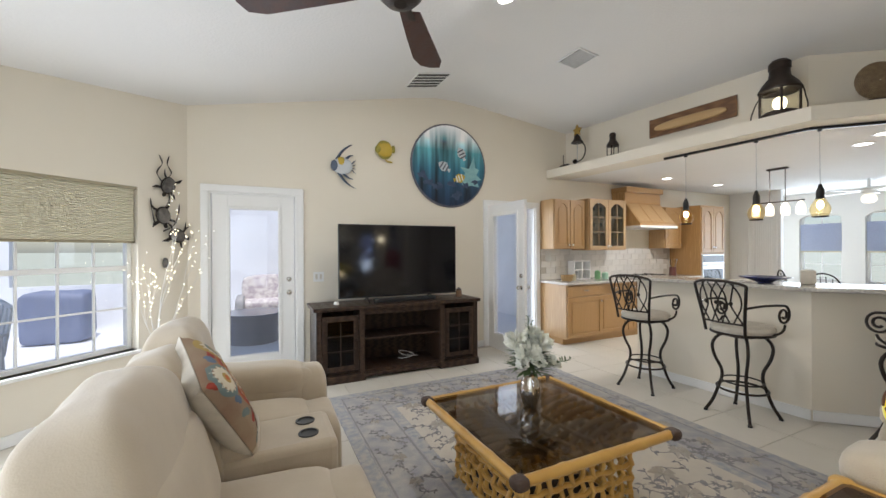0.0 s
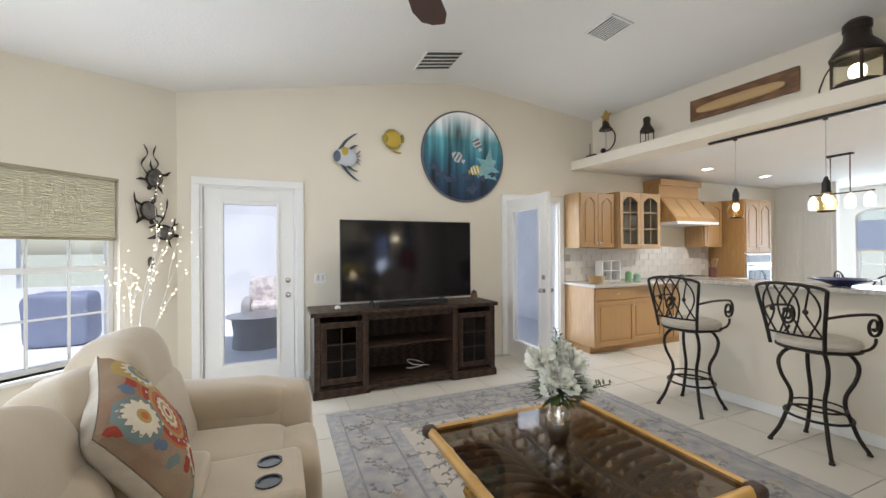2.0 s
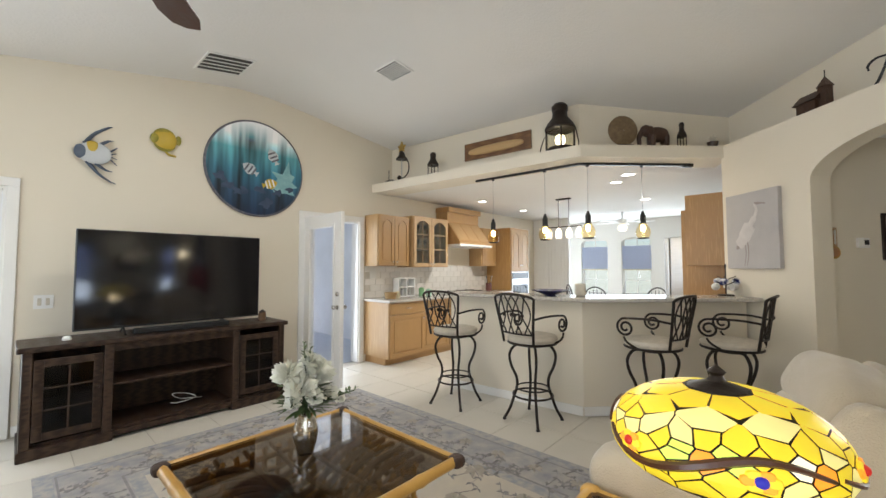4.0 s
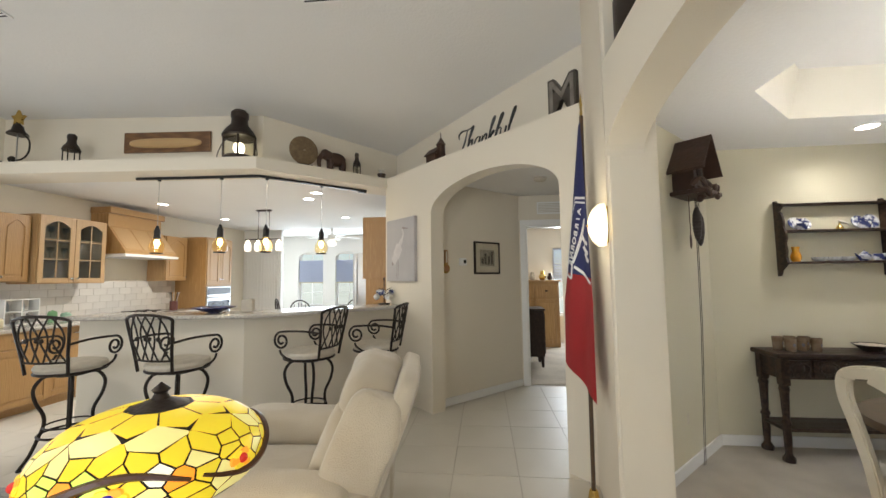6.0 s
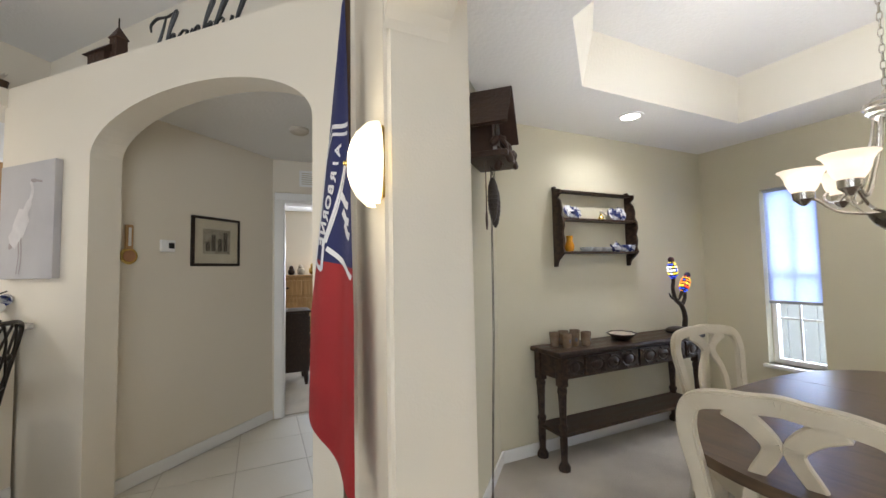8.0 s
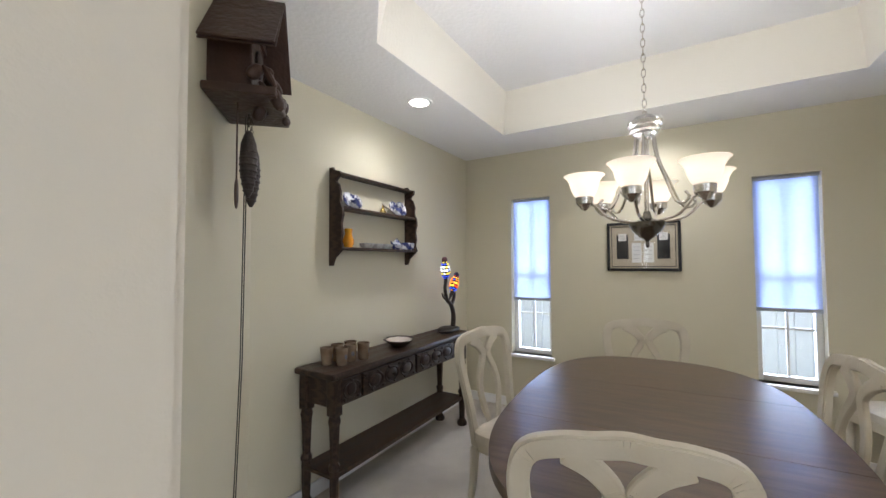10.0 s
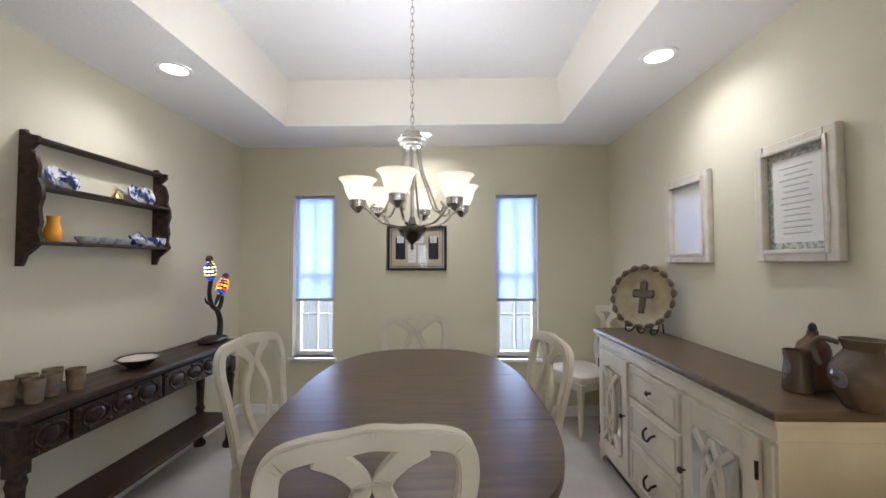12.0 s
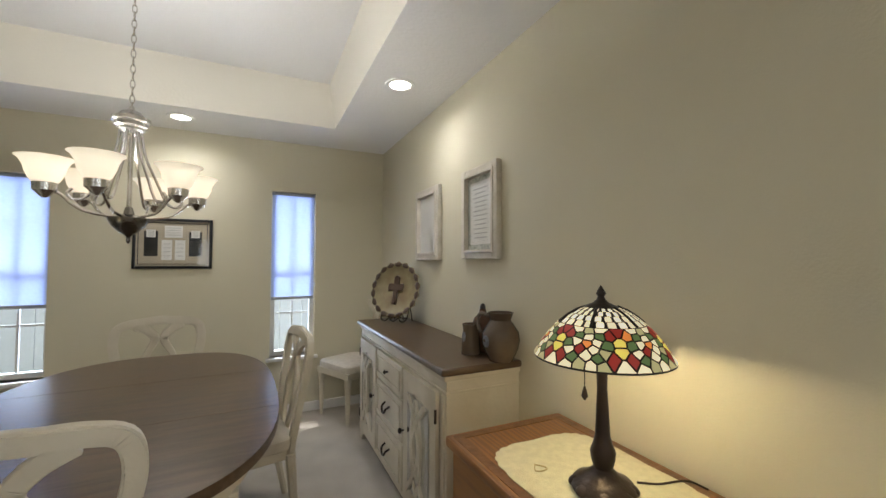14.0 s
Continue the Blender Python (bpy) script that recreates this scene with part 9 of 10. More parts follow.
window_unit("window_6", bwm, 0.92, 1.42, 3, "white bedroom window with a white blind", (2, 2))
s = thing("slat_blind", "white slatted blind over the upper bedroom window", "blind", bwm)
for k in range(22):
    part("slat", box(bmesh.new(), 0.01, 0.91, 0.02, 0.045, 0.0, 0.003, 0, pose(0, 0, 0.70 + 0.032 * k, 25)), BLINDW, s)

# ---- flag, sconce ----
fg = thing("flag_on_pole", "blue and red flag hanging on a standing pole", "flag", Matrix(((1, 0, 0.045, 3.285), (0, 1, -0.022, -1.140), (0, 0, 1, 0), (0, 0, 0, 1))))
part("base", lathe(bmesh.new(), [(0.075, 0), (0.075, 0.012), (0.06, 0.025), (0.035, 0.04), (0.026, 0.10), (0.02, 0.11)], 28), BRASS, fg, "round brass base")
part("pole", tube(bmesh.new(), [(0, 0, 0.05), (0, 0, 2.42)], 0.0125, 10), mat("dark oak pole", (0.09, 0.05, 0.025), 0.4), fg)
part("finial", lathe(bmesh.new(), [(0.014, 2.42), (0.02, 2.44), (0.012, 2.46), (0.02, 2.50), (0.001, 2.58)], 10, None, 1, 0.5), BRASS, fg)
BLUE = mat("navy flag cloth", (0.012, 0.018, 0.10), 0.7, scale=6, bump=0.2, bscale=300)
RED = mat("red flag cloth", (0.33, 0.012, 0.015), 0.7, scale=6, bump=0.2, bscale=300)
FW = mat("white flag cloth", (0.72, 0.72, 0.74), 0.7, bump=0.2, bscale=300)


def fold(u, z):
    """The hanging cloth: u from 0 at the hoist side to 1 at the free edge."""
    f = max(0.0, 2.38 - z) / 1.08
    f = 0.06 + 0.94 * min(1.08, f)
    w = 0.011 * math.sin(u * 8 + z * 1.3) * f
    return Vector((-0.20 * f + 0.36 * f * u - 0.26 * w, 0.012 + 0.085 * f * u + 0.966 * w, 0))


def cloth(z_hi, z_lo, u0=0.0, u1=1.0, lift=0.0, nz=24, nu=16, slant=0.0):
    bm = bmesh.new()
    g = {}
    nrm = Vector((-0.26, 0.966, 0)).normalized()
    for i in range(nu + 1):
        u = u0 + (u1 - u0) * i / nu
        for j in range(nz + 1):
            a = z_hi(u) + (z_lo(u) - z_hi(u)) * j / nz
            p = fold(u, a)
            g[i, j] = bm.verts.new(Vector((p.x, p.y, a)) + nrm * lift)
    for i in range(nu):
        for j in range(nz):
            bm.faces.new((g[i, j], g[i + 1, j], g[i + 1, j + 1], g[i, j + 1]))
    return bm


c_ = part("blue_field", cloth(lambda u: 2.38 - 0.02 * u, lambda u: 1.36 + 0.05 * u), BLUE, fg, "navy upper cloth")
part("red_field", cloth(lambda u: 1.36 + 0.05 * u, lambda u: 0.66 + 0.16 * u), RED, fg, "red lower cloth")


def ribbon(name, pts, width):
    """A white stripe sewn on the cloth along points (u, z)."""
    bm = bmesh.new()
    nrm = Vector((-0.26, 0.966, 0))
    fine = []
    for (ua, za), (ub, zb) in zip(pts, pts[1:]):
        fine += [(ua + (ub - ua) * i / 10, za + (zb - za) * i / 10) for i in range(11)]
    rows = []
    for i, (u, z) in enumerate(fine):
        (ua, za), (ub, zb) = fine[max(0, i - 1)], fine[min(len(fine) - 1, i + 1)]
        du, dz = (ub - ua) * 0.28, zb - za
        ln = math.hypot(du, dz) or 1
        ou, oz = -dz / ln * width / 0.28, du / ln * width
        row = []
        for k in (-0.5, 0.5):
            uu, zz = min(1.0, max(0.0, u + ou * k)), z + oz * k
            p = fold(uu, zz)
            row.append(bm.verts.new(Vector((p.x, p.y, zz)) + nrm * 0.003))
        rows.append(row)
    for a, b in zip(rows, rows[1:]):
        bm.faces.new((a[0], a[1], b[1], b[0]))
    return part(name, bm, FW, fg)


ribbon("white_stripe", [(0.98, 1.36), (0.965, 1.81), (0.70, 1.885), (0.02, 1.855)], 0.016)
ribbon("white_stripe", [(0.93, 1.40), (0.925, 1.775), (0.66, 1.855), (0.06, 1.825)], 0.012)
ribbon("white_stripe", [(0.98, 1.40), (0.72, 1.365), (0.71, 1.46), (0.235, 1.73)], 0.016)
ribbon("white_stripe", [(0.66, 1.46), (0.17, 1.73)], 0.010)
ribbon("white_stripe", [(0.64, 1.44), (0.36, 1.395), (0.02, 1.33)], 0.018)
for k, (ua, za, ub, zb) in enumerate(((0.36, 1.62, 0.08, 1.565), (0.32, 1.56, 0.07, 1.51), (0.24, 1.515, 0.05, 1.46))):
    ribbon("wing_stroke", [(ua, za), ((ua + ub) / 2, (za + zb) / 2 - 0.012), (ub, zb)], 0.026)
for k, c in enumerate("AIRBORNE"):
    u, z = 0.46 + 0.047 * k, 1.785 - 0.045 * k
    p = fold(u, z)
    # the word reads backwards from the reverse of the cloth
    mm = Matrix.Translation((p.x, p.y, z)) @ Vector((-0.26, 0.966, 0)).to_track_quat("Z", "Y").to_matrix().to_4x4() @ pose(0, 0, 0.004, 0, 0, 76) @ pose(0, -0.02, 0) @ Matrix.Scale(-1, 4, (1, 0, 0))
    letter_part("letter", c, 0.062, 0.0006, mm, FW, fg, 0, 0.002)
sc_ = thing("wall_sconce", "frosted glass wall sconce, lit, on the column", "wall lamp", pose(2.972, -1.186, 1.655, 0, 0, -6))
part("back_plate", box(bmesh.new(), -0.05, 0.05, 0.0, 0.012, -0.10, 0.10, 0.004), BRASS, sc_)
bm = bmesh.new()
k_ = 16
g = {}
for i in range(k_ + 1):
    a = math.pi * i / k_
    for j in range(9):
        z = -0.115 + 0.23 * j / 8
        r = 0.092 * math.sqrt(max(0.05, 1 - (z / 0.125) ** 2))
        g[i, j] = bm.verts.new((r * math.cos(a), 0.012 + 0.085 * math.sqrt(max(0.05, 1 - (z / 0.125) ** 2)) * math.sin(a), z))
for i in range(k_):
    for j in range(8):
        bm.faces.new((g[i, j], g[i + 1, j], g[i + 1, j + 1], g[i, j + 1]))
part("shade", bm, glow("lit sconce glass", (1.0, 0.87, 0.58), 1.15, (0.9, 0.85, 0.7)), sc_)
part("stud", lathe(bmesh.new(), [(0.008, 0), (0.006, 0.01), (0.001, 0.012)], 10, pose(0, 0.096, 0.0, -90)), BRASS, sc_)
lamp("sconce_bulb", "POINT", pose(2.972, -1.02, 1.66), 3, (1.0, 0.86, 0.6), radius=0.06)
s = thing("shelf_lantern", "dark lantern on the ledge above the dining arch", "lantern", pose(2.70, -1.27, 2.545))
part("body", lathe(bmesh.new(), [(0.09, 0), (0.09, 0.2), (0.05, 0.26), (0.05, 0.32), (0.02, 0.36)], 18), BRONZE, s)
part("handle", tube(bmesh.new(), arc((0, 0, 0.36), 0.05, 0, 180, 10), 0.005, 6), BRONZE, s)

# ---- living room walls and ceiling ----
def zc(x):
    for (xa, za), (xb, zb) in zip(pro, pro[1:]):
        if xa <= x <= xb:
            return za + (zb - za) * (x - xa) / (xb - xa)


def vent(x, y, w, d, n, along_x, label):
    sl = (zc(x + 0.05) - zc(x - 0.05)) / 0.1
    s = thing("ceiling_vent", label, "vent", Matrix.Translation((x, y, zc(x) - 0.006)) @ Matrix.Rotation(-math.atan(sl), 4, "Y"), "ceiling vents")
    part("backing", box(bmesh.new(), -w / 2, w / 2, -d / 2, d / 2, -0.002, 0.002), mat("dark vent grey", (0.06, 0.055, 0.05), 0.7), s)
    bm = bmesh.new()
    f = 0.018
    for a in ((-w / 2 - f, -w / 2, -d / 2 - f, d / 2 + f), (w / 2, w / 2 + f, -d / 2 - f, d / 2 + f), (-w / 2, w / 2, -d / 2 - f, -d / 2), (-w / 2, w / 2, d / 2, d / 2 + f)):
        box(bm, a[0], a[1], a[2], a[3], -0.010, 0.003, 0.002)
    part("frame", bm, WHITE, s)
    for k in range(1, n):
        if along_x:
            y0 = -d / 2 + d * k / n
            part("slat", box(bmesh.new(), -w / 2, w / 2, y0 - 0.006, y0 + 0.006, -0.010, -0.003), WHITE, s)
        else:
            x0 = -w / 2 + w * k / n
            part("slat", box(bmesh.new(), x0 - 0.004, x0 + 0.004, -d / 2, d / 2, -0.010, -0.003), WHITE, s)


vent(1.88, 4.26, 0.40, 0.40, 5, True, "large white return vent with dark gaps")
vent(3.11, 3.15, 0.22, 0.30, 9, False, "white supply vent in the sloped ceiling")
vent(3.22, 0.58, 0.22, 0.30, 9, False, "white supply vent in the sloped ceiling")
fan = thing("ceiling_fan", "dark brown four-blade ceiling fan", "ceiling fan", pose(0.655, 1.74, -0.11))
FANW = mat("mahogany fan blade", (0.055, 0.020, 0.012), 0.45, colour2=(0.035, 0.012, 0.008), scale=3, stretch=(1, 8, 8), kind="wave", mix=0.9)
part("motor", lathe(bmesh.new(), [(0.03, 2.62), (0.07, 2.63), (0.10, 2.66), (0.11, 2.72), (0.10, 2.80), (0.05, 2.84), (0.014, 2.85), (0.014, 3.17), (0.06, 3.18), (0.07, 3.225)], 28), BRONZE, fan)
for k in range(4):
    mm = pose(0, 0, 2.71, 0, 0, 57 + 90 * k) @ pose(0, 0, 0, 10, 0, 0)
    bm = prism(bmesh.new(), [(0.20, -0.055), (0.45, -0.075), (0.70, -0.095), (0.79, -0.07), (0.81, 0.0), (0.79, 0.06), (0.70, 0.09), (0.45, 0.075), (0.20, 0.055)], -0.004, 0.004, mm, bevel=0.002)
    b_ = part("blade", bm, FANW, fan, "dark wooden blade")
    part("blade_bracket", box(bmesh.new(), 0.09, 0.26, -0.018, 0.018, -0.012, -0.004, 0.003, mm), BRONZE, b_)
can_light(1.85, 2.62, zc(1.85) - 0.002, 0, tilt=-math.degrees(math.atan(0.19)))
lamp("living_downlight", "AREA", look((1.85, 2.62, zc(1.85) - 0.04), (1.85, 2.62, 0)), 26, WARM, (0.12, 0.12))
# round painting
pt = thing("round_painting", "round painting of tropical fish over a reef", "painting", pose(2.45, NW, 2.54))
SEA = bpy.data.materials.new("teal sea painting")
SEA.use_nodes = True
n, l = SEA.node_tree.nodes, SEA.node_tree.links
b = n["Principled BSDF"]
b.inputs["Roughness"].default_value = 0.35
tc, sp = n.new("ShaderNodeTexCoord"), n.new("ShaderNodeSeparateXYZ")
l.new(tc.outputs["Object"], sp.inputs[0])
mr = n.new("ShaderNodeMapRange")
mr.inputs[1].default_value, mr.inputs[2].default_value = -0.56, 0.56
l.new(sp.outputs["Z"], mr.inputs[0])
rp = n.new("ShaderNodeValToRGB")
for p_, c_ in ((0.0, (0.006, 0.014, 0.04)), (0.25, (0.015, 0.045, 0.085)), (0.45, (0.03, 0.13, 0.19)), (0.68, (0.08, 0.27, 0.31)), (1.0, (0.30, 0.50, 0.48))):
    e_ = rp.color_ramp.elements.new(p_)
    e_.color = (*c_, 1)
l.new(mr.outputs[0], rp.inputs[0])
mp = n.new("ShaderNodeMapping")
mp.inputs["Scale"].default_value = (5.0, 1, 0.5)
l.new(tc.outputs["Object"], mp.inputs[0])
nz = n.new("ShaderNodeTexNoise")
nz.inputs["Scale"].default_value, nz.inputs["Detail"].default_value = 1.6, 2.0
l.new(mp.outputs[0], nz.inputs["Vector"])
mx = n.new("ShaderNodeMix")
mx.data_type, mx.blend_type = "RGBA", "OVERLAY"
mx.inputs["Factor"].default_value = 0.9
l.new(rp.outputs[0], mx.inputs["A"])
r2 = n.new("ShaderNodeValToRGB")
r2.color_ramp.elements[0].position, r2.color_ramp.elements[1].position = 0.35, 0.65
l.new(nz.outputs[0], r2.inputs[0])
l.new(r2.outputs[0], mx.inputs["B"])
l.new(mx.outputs["Result"], b.inputs["Base Color"])
part("disc", lathe(bmesh.new(), [(0.545, 0.0), (0.56, 0.006), (0.56, 0.03), (0.545, 0.036), (0.001, 0.036)], 72, pose(0, 0, 0, 90)), SEA, pt)
part("dark_edge", tube(bmesh.new(), [(0.555 * math.cos(t), -0.02, 0.555 * math.sin(t)) for t in [2 * math.pi * i / 72 for i in range(72)]], 0.017, 8, True), INK, pt, "dark painted edge")
REEF = mat("pale reef paint", (0.30, 0.52, 0.52), 0.5, colour2=(0.16, 0.34, 0.38), scale=14, mix=0.6)
DREEF = mat("dark reef paint", (0.02, 0.035, 0.075), 0.5, colour2=(0.06, 0.09, 0.15), scale=9, mix=0.6)
bm = prism(bmesh.new(), [(0.16, -0.20), (0.24, -0.08), (0.16, 0.0), (0.30, -0.02), (0.38, 0.16), (0.40, 0.0), (0.46, -0.02), (0.42, -0.10), (0.50, -0.16), (0.42, -0.18), (0.46, -0.27), (0.34, -0.25), (0.22, -0.28)], 0.036, 0.038, pose(0, 0, 0, 90))
part("pale_coral", bm, REEF, pt)
rr = random.Random(5)
for k in range(9):
    a, r = rr.uniform(3.5, 5.9), rr.uniform(0.25, 0.46)
    cx, cz = r * math.cos(a), r * math.sin(a)
    q = []
    for j in range(11):
        t = 2 * math.pi * j / 11
        rad = rr.uniform(0.03, 0.09)
        q.append((cx + rad * math.cos(t), cz + rad * math.sin(t) * 0.7))
    part("reef_rock", prism(bmesh.new(), q, 0.0362 + 0.0002 * k, 0.0375 + 0.0002 * k, pose(0, 0, 0, 90)), DREEF, pt)


def painted_fish(cx, cz, s_, rot, body, accent):
    m = pose(0, 0, 0, 90) @ pose(cx, cz, 0.0388, 0, 0, rot)
    f = part("painted_fish", prism(bmesh.new(), [(-s_, 0), (-s_ * 0.6, s_ * 0.5), (0, s_ * 0.75), (s_ * 0.5, s_ * 0.5), (s_ * 0.75, s_ * 0.12), (s_ * 1.1, s_ * 0.35), (s_ * 1.1, -s_ * 0.35), (s_ * 0.75, -s_ * 0.12), (s_ * 0.5, -s_ * 0.5), (0, -s_ * 0.7), (-s_ * 0.6, -s_ * 0.45)], 0, 0.0012, m), body, pt)
    for x0 in (-0.55, -0.05, 0.42):
        part("stripe", prism(bmesh.new(), [(x0 * s_, -0.52 * s_), (x0 * s_ + 0.2 * s_, -0.5 * s_), (x0 * s_ + 0.25 * s_, 0.5 * s_), (x0 * s_ + 0.03 * s_, 0.52 * s_)], 0.0013, 0.002, m), accent, f)


YEL = mat("yellow fish paint", (0.55, 0.38, 0.04), 0.4)
SLV = mat("silver fish paint", (0.55, 0.58, 0.60), 0.4)
painted_fish(-0.09, -0.02, 0.095, -30, SLV, INK)
painted_fish(0.18, 0.18, 0.095, -60, SLV, INK)
painted_fish(0.15, -0.16, 0.09, 200, YEL, PAPER)
# wall fish of painted metal
an = thing("angelfish_art", "blue and yellow metal angelfish on the wall", "wall art", pose(1.03, NW, 2.41))
ANB = mat("blue enamel", (0.05, 0.07, 0.11), 0.35, colour2=(0.10, 0.13, 0.18), scale=14, mix=0.6, bump=0.2)
part("body", cushion(bmesh.new(), 0.24, 0.05, 0.20, pose(-0.03, -0.035, 0.0), 0.9, 0.9, 24, 12), SLV, an)
part("head", cushion(bmesh.new(), 0.10, 0.052, 0.13, pose(-0.12, -0.035, 0.0), 0.9, 0.9, 18, 10), ANB, an, "dark blue head")
part("yellow_band", cushion(bmesh.new(), 0.11, 0.054, 0.14, pose(-0.045, -0.035, 0.04), 0.9, 0.9, 18, 10), YEL, an)
for c in ([(-0.10, 0.07), (-0.04, 0.17), (0.05, 0.25), (0.09, 0.27)], [(0.0, 0.08), (0.06, 0.13), (0.10, 0.14)], [(-0.08, -0.08), (0.0, -0.18), (0.08, -0.24), (0.13, -0.26)], [(-0.02, -0.09), (0.05, -0.14), (0.10, -0.15)]):
    pts = curve_pts([(x, -0.03, z) for x, z in c], 5)
    part("fin", tube(bmesh.new(), pts, [0.026 - 0.022 * i / (len(pts) - 1) for i in range(len(pts))], 8, flat=0.4), ANB, an, "swept blue fin")
for k, z in enumerate((0.06, 0.02, -0.02, -0.06)):
    part("tail_ray", tube(bmesh.new(), curve_pts([(0.07, -0.03, z * 0.4), (0.10, -0.03, z * 0.9), (0.13, -0.03, z * 1.4)], 5), [0.014 - 0.001 * i for i in range(11)], 6, flat=0.4), ANB, an)
yf = thing("yellow_fish_art", "green and yellow metal fish on the wall", "wall art", pose(1.53, NW, 2.66))
OLV = mat("olive enamel", (0.16, 0.15, 0.02), 0.35, colour2=(0.40, 0.33, 0.04), scale=16, mix=0.6, bump=0.2)
part("body", cushion(bmesh.new(), 0.20, 0.06, 0.20, pose(0, -0.035, 0), 0.9, 0.9, 24, 12), YEL, yf)
for a0, a1, r in ((30, 170, 0.095), (200, 330, 0.095)):
    part("fin", tube(bmesh.new(), arc((0, -0.03, 0), r, a0, a1, 12), [0.014 + 0.022 * math.sin(math.pi * i / 12) for i in range(13)], 8, flat=0.5), OLV, yf, "olive green fin")
part("tail", cushion(bmesh.new(), 0.05, 0.02, 0.10, pose(0.115, -0.03, 0.02), 0.8, 0.8, 14, 8), OLV, yf)
part("head", cushion(bmesh.new(), 0.08, 0.062, 0.10, pose(-0.085, -0.035, 0.0), 0.9, 0.9, 14, 8), OLV, yf)
part("lower_fin", tube(bmesh.new(), curve_pts([(0.0, -0.03, -0.09), (0.03, -0.03, -0.14), (0.10, -0.03, -0.15)], 5), 0.01, 6), YEL, yf)
# turtle wall sculpture on the diagonal wall; local x runs along the wall
tu = thing("turtle_sculpture", "dark metal wall sculpture of three sea turtles", "wall art", diag(0.40, 1.38))
SHELL = mat("mottled turtle shell", (0.20, 0.18, 0.16), 0.4, metal=0.4, colour2=(0.05, 0.045, 0.04), scale=24, mix=0.5, bump=0.4)
for cx, cz, r, s_ in ((0.18, 0.66, 25, 1.0), (0.13, 0.36, -12, 1.0), (0.27, 0.17, -75, 1.0)):
    m = pose(cx, 0, cz, 0, r)
    t_ = part("turtle", cushion(bmesh.new(), 0.115, 0.05, 0.15, m @ pose(0, -0.04, 0), 0.9, 0.9, 20, 10), SHELL, tu, "domed mottled shell")
    part("shell_rim", tube(bmesh.new(), [m @ Vector((0.064 * math.cos(t), -0.03, 0.08 * math.sin(t))) for t in [2 * math.pi * i / 24 for i in range(24)]], 0.008, 6, True), IRON, t_)
    part("head", cushion(bmesh.new(), 0.035, 0.03, 0.05, m @ pose(0, -0.035, -0.10), 0.9, 0.9, 12, 8), IRON, t_)
    for x, z, dx, dz in ((-0.05, -0.05, -0.07, -0.03), (0.05, -0.05, 0.07, -0.03), (-0.045, 0.06, -0.05, 0.05), (0.045, 0.06, 0.05, 0.05)):
        part("flipper", tube(bmesh.new(), [m @ Vector((x, -0.03, z)), m @ Vector((x + dx * 0.6, -0.03, z + dz * 0.5)), m @ Vector((x + dx, -0.03, z + dz * 1.4))], [0.016, 0.018, 0.004], 8, flat=0.5), IRON, t_)
for c in ([(0.10, 0.98), (0.13, 0.90), (0.08, 0.80), (0.14, 0.70), (0.20, 0.58), (0.15, 0.45)], [(0.20, 0.99), (0.18, 0.90), (0.22, 0.82), (0.16, 0.74)], [(0.02, 0.55), (0.03, 0.45), (0.06, 0.30)], [(0.30, 0.52), (0.29, 0.42), (0.24, 0.30), (0.14, 0.24)], [(0.37, 0.34), (0.35, 0.25), (0.30, 0.20)]):
    pts = curve_pts([(x, -0.02, z - 0.03) for x, z in c], 5)
    part("seaweed", tube(bmesh.new(), pts, [0.003 + 0.008 * abs(math.sin(i * 0.55)) for i in range(len(pts))], 6, flat=0.6), IRON, tu)
s = thing("turtle_plaque", "small dark oval wall plaque below the turtles", "wall art", diag(0.24, 1.28))
part("plaque", cushion(bmesh.new(), 0.055, 0.02, 0.10, pose(0, -0.013, 0), 0.8, 0.8, 16, 10), SHELL, s)
# lit twig tree
tw = thing("twig_tree", "white twig tree strung with small lights", "decorative tree", pose(-0.74, 4.32, 0))
TWW = mat("white birch twig", (0.74, 0.72, 0.68), 0.6, bump=0.3)
rr = random.Random(2)
part("base", lathe(bmesh.new(), [(0.11, 0), (0.11, 0.015), (0.02, 0.03)], 20), TWW, tw)
bm, tips = bmesh.new(), []


def grow(p, d, ln, r, depth):
    k = 5
    pts = [p]
    for i in range(k):
        d = (d + Vector((rr.uniform(-0.12, 0.12), rr.uniform(-0.12, 0.12), 0.05))).normalized()
        pts.append(pts[-1] + d * ln / k)
        if depth < 3:
            tips.append(pts[-1])
    tube(bm, pts, [r * (1 - 0.5 * i / k) for i in range(k + 1)], 6)
    tips.append(pts[-1])
    if depth:
        for i in range(4 if depth > 1 else 3):
            q = pts[rr.randint(2, k)]
            nd = (d + Vector((rr.uniform(-0.4, 0.4), rr.uniform(-0.25, 0.25), rr.uniform(0.1, 0.5)))).normalized()
            grow(q, nd, ln * rr.uniform(0.42, 0.58), r * 0.5, depth - 1)


stem = [Vector((0.008 * math.sin(i * 1.3), 0.008 * math.cos(i * 1.7), 0.02 + 0.13 * i)) for i in range(7)]
tube(bm, stem, [0.013 - 0.001 * i for i in range(7)], 8)
for k in range(5):
    a = k * 2.4
    d = Vector((0.30 * math.cos(a), 0.22 * math.sin(a), 1.0)).normalized()
    grow(stem[3 + k % 4], d, rr.uniform(0.50, 0.72), 0.004, 2)
tagged(part("branch_work", bm, TWW, tw), "thin white branching twigs", kind="stuff")
bm = bmesh.new()
for p in tips[::4]:
    cushion(bm, 0.009, 0.009, 0.011, Matrix.Translation(p), 1, 1, 6, 4)
tagged(part("fairy_light", bm, glow("fairy light", (1.0, 0.88, 0.6), 4), tw), "tiny warm lights", kind="stuff")

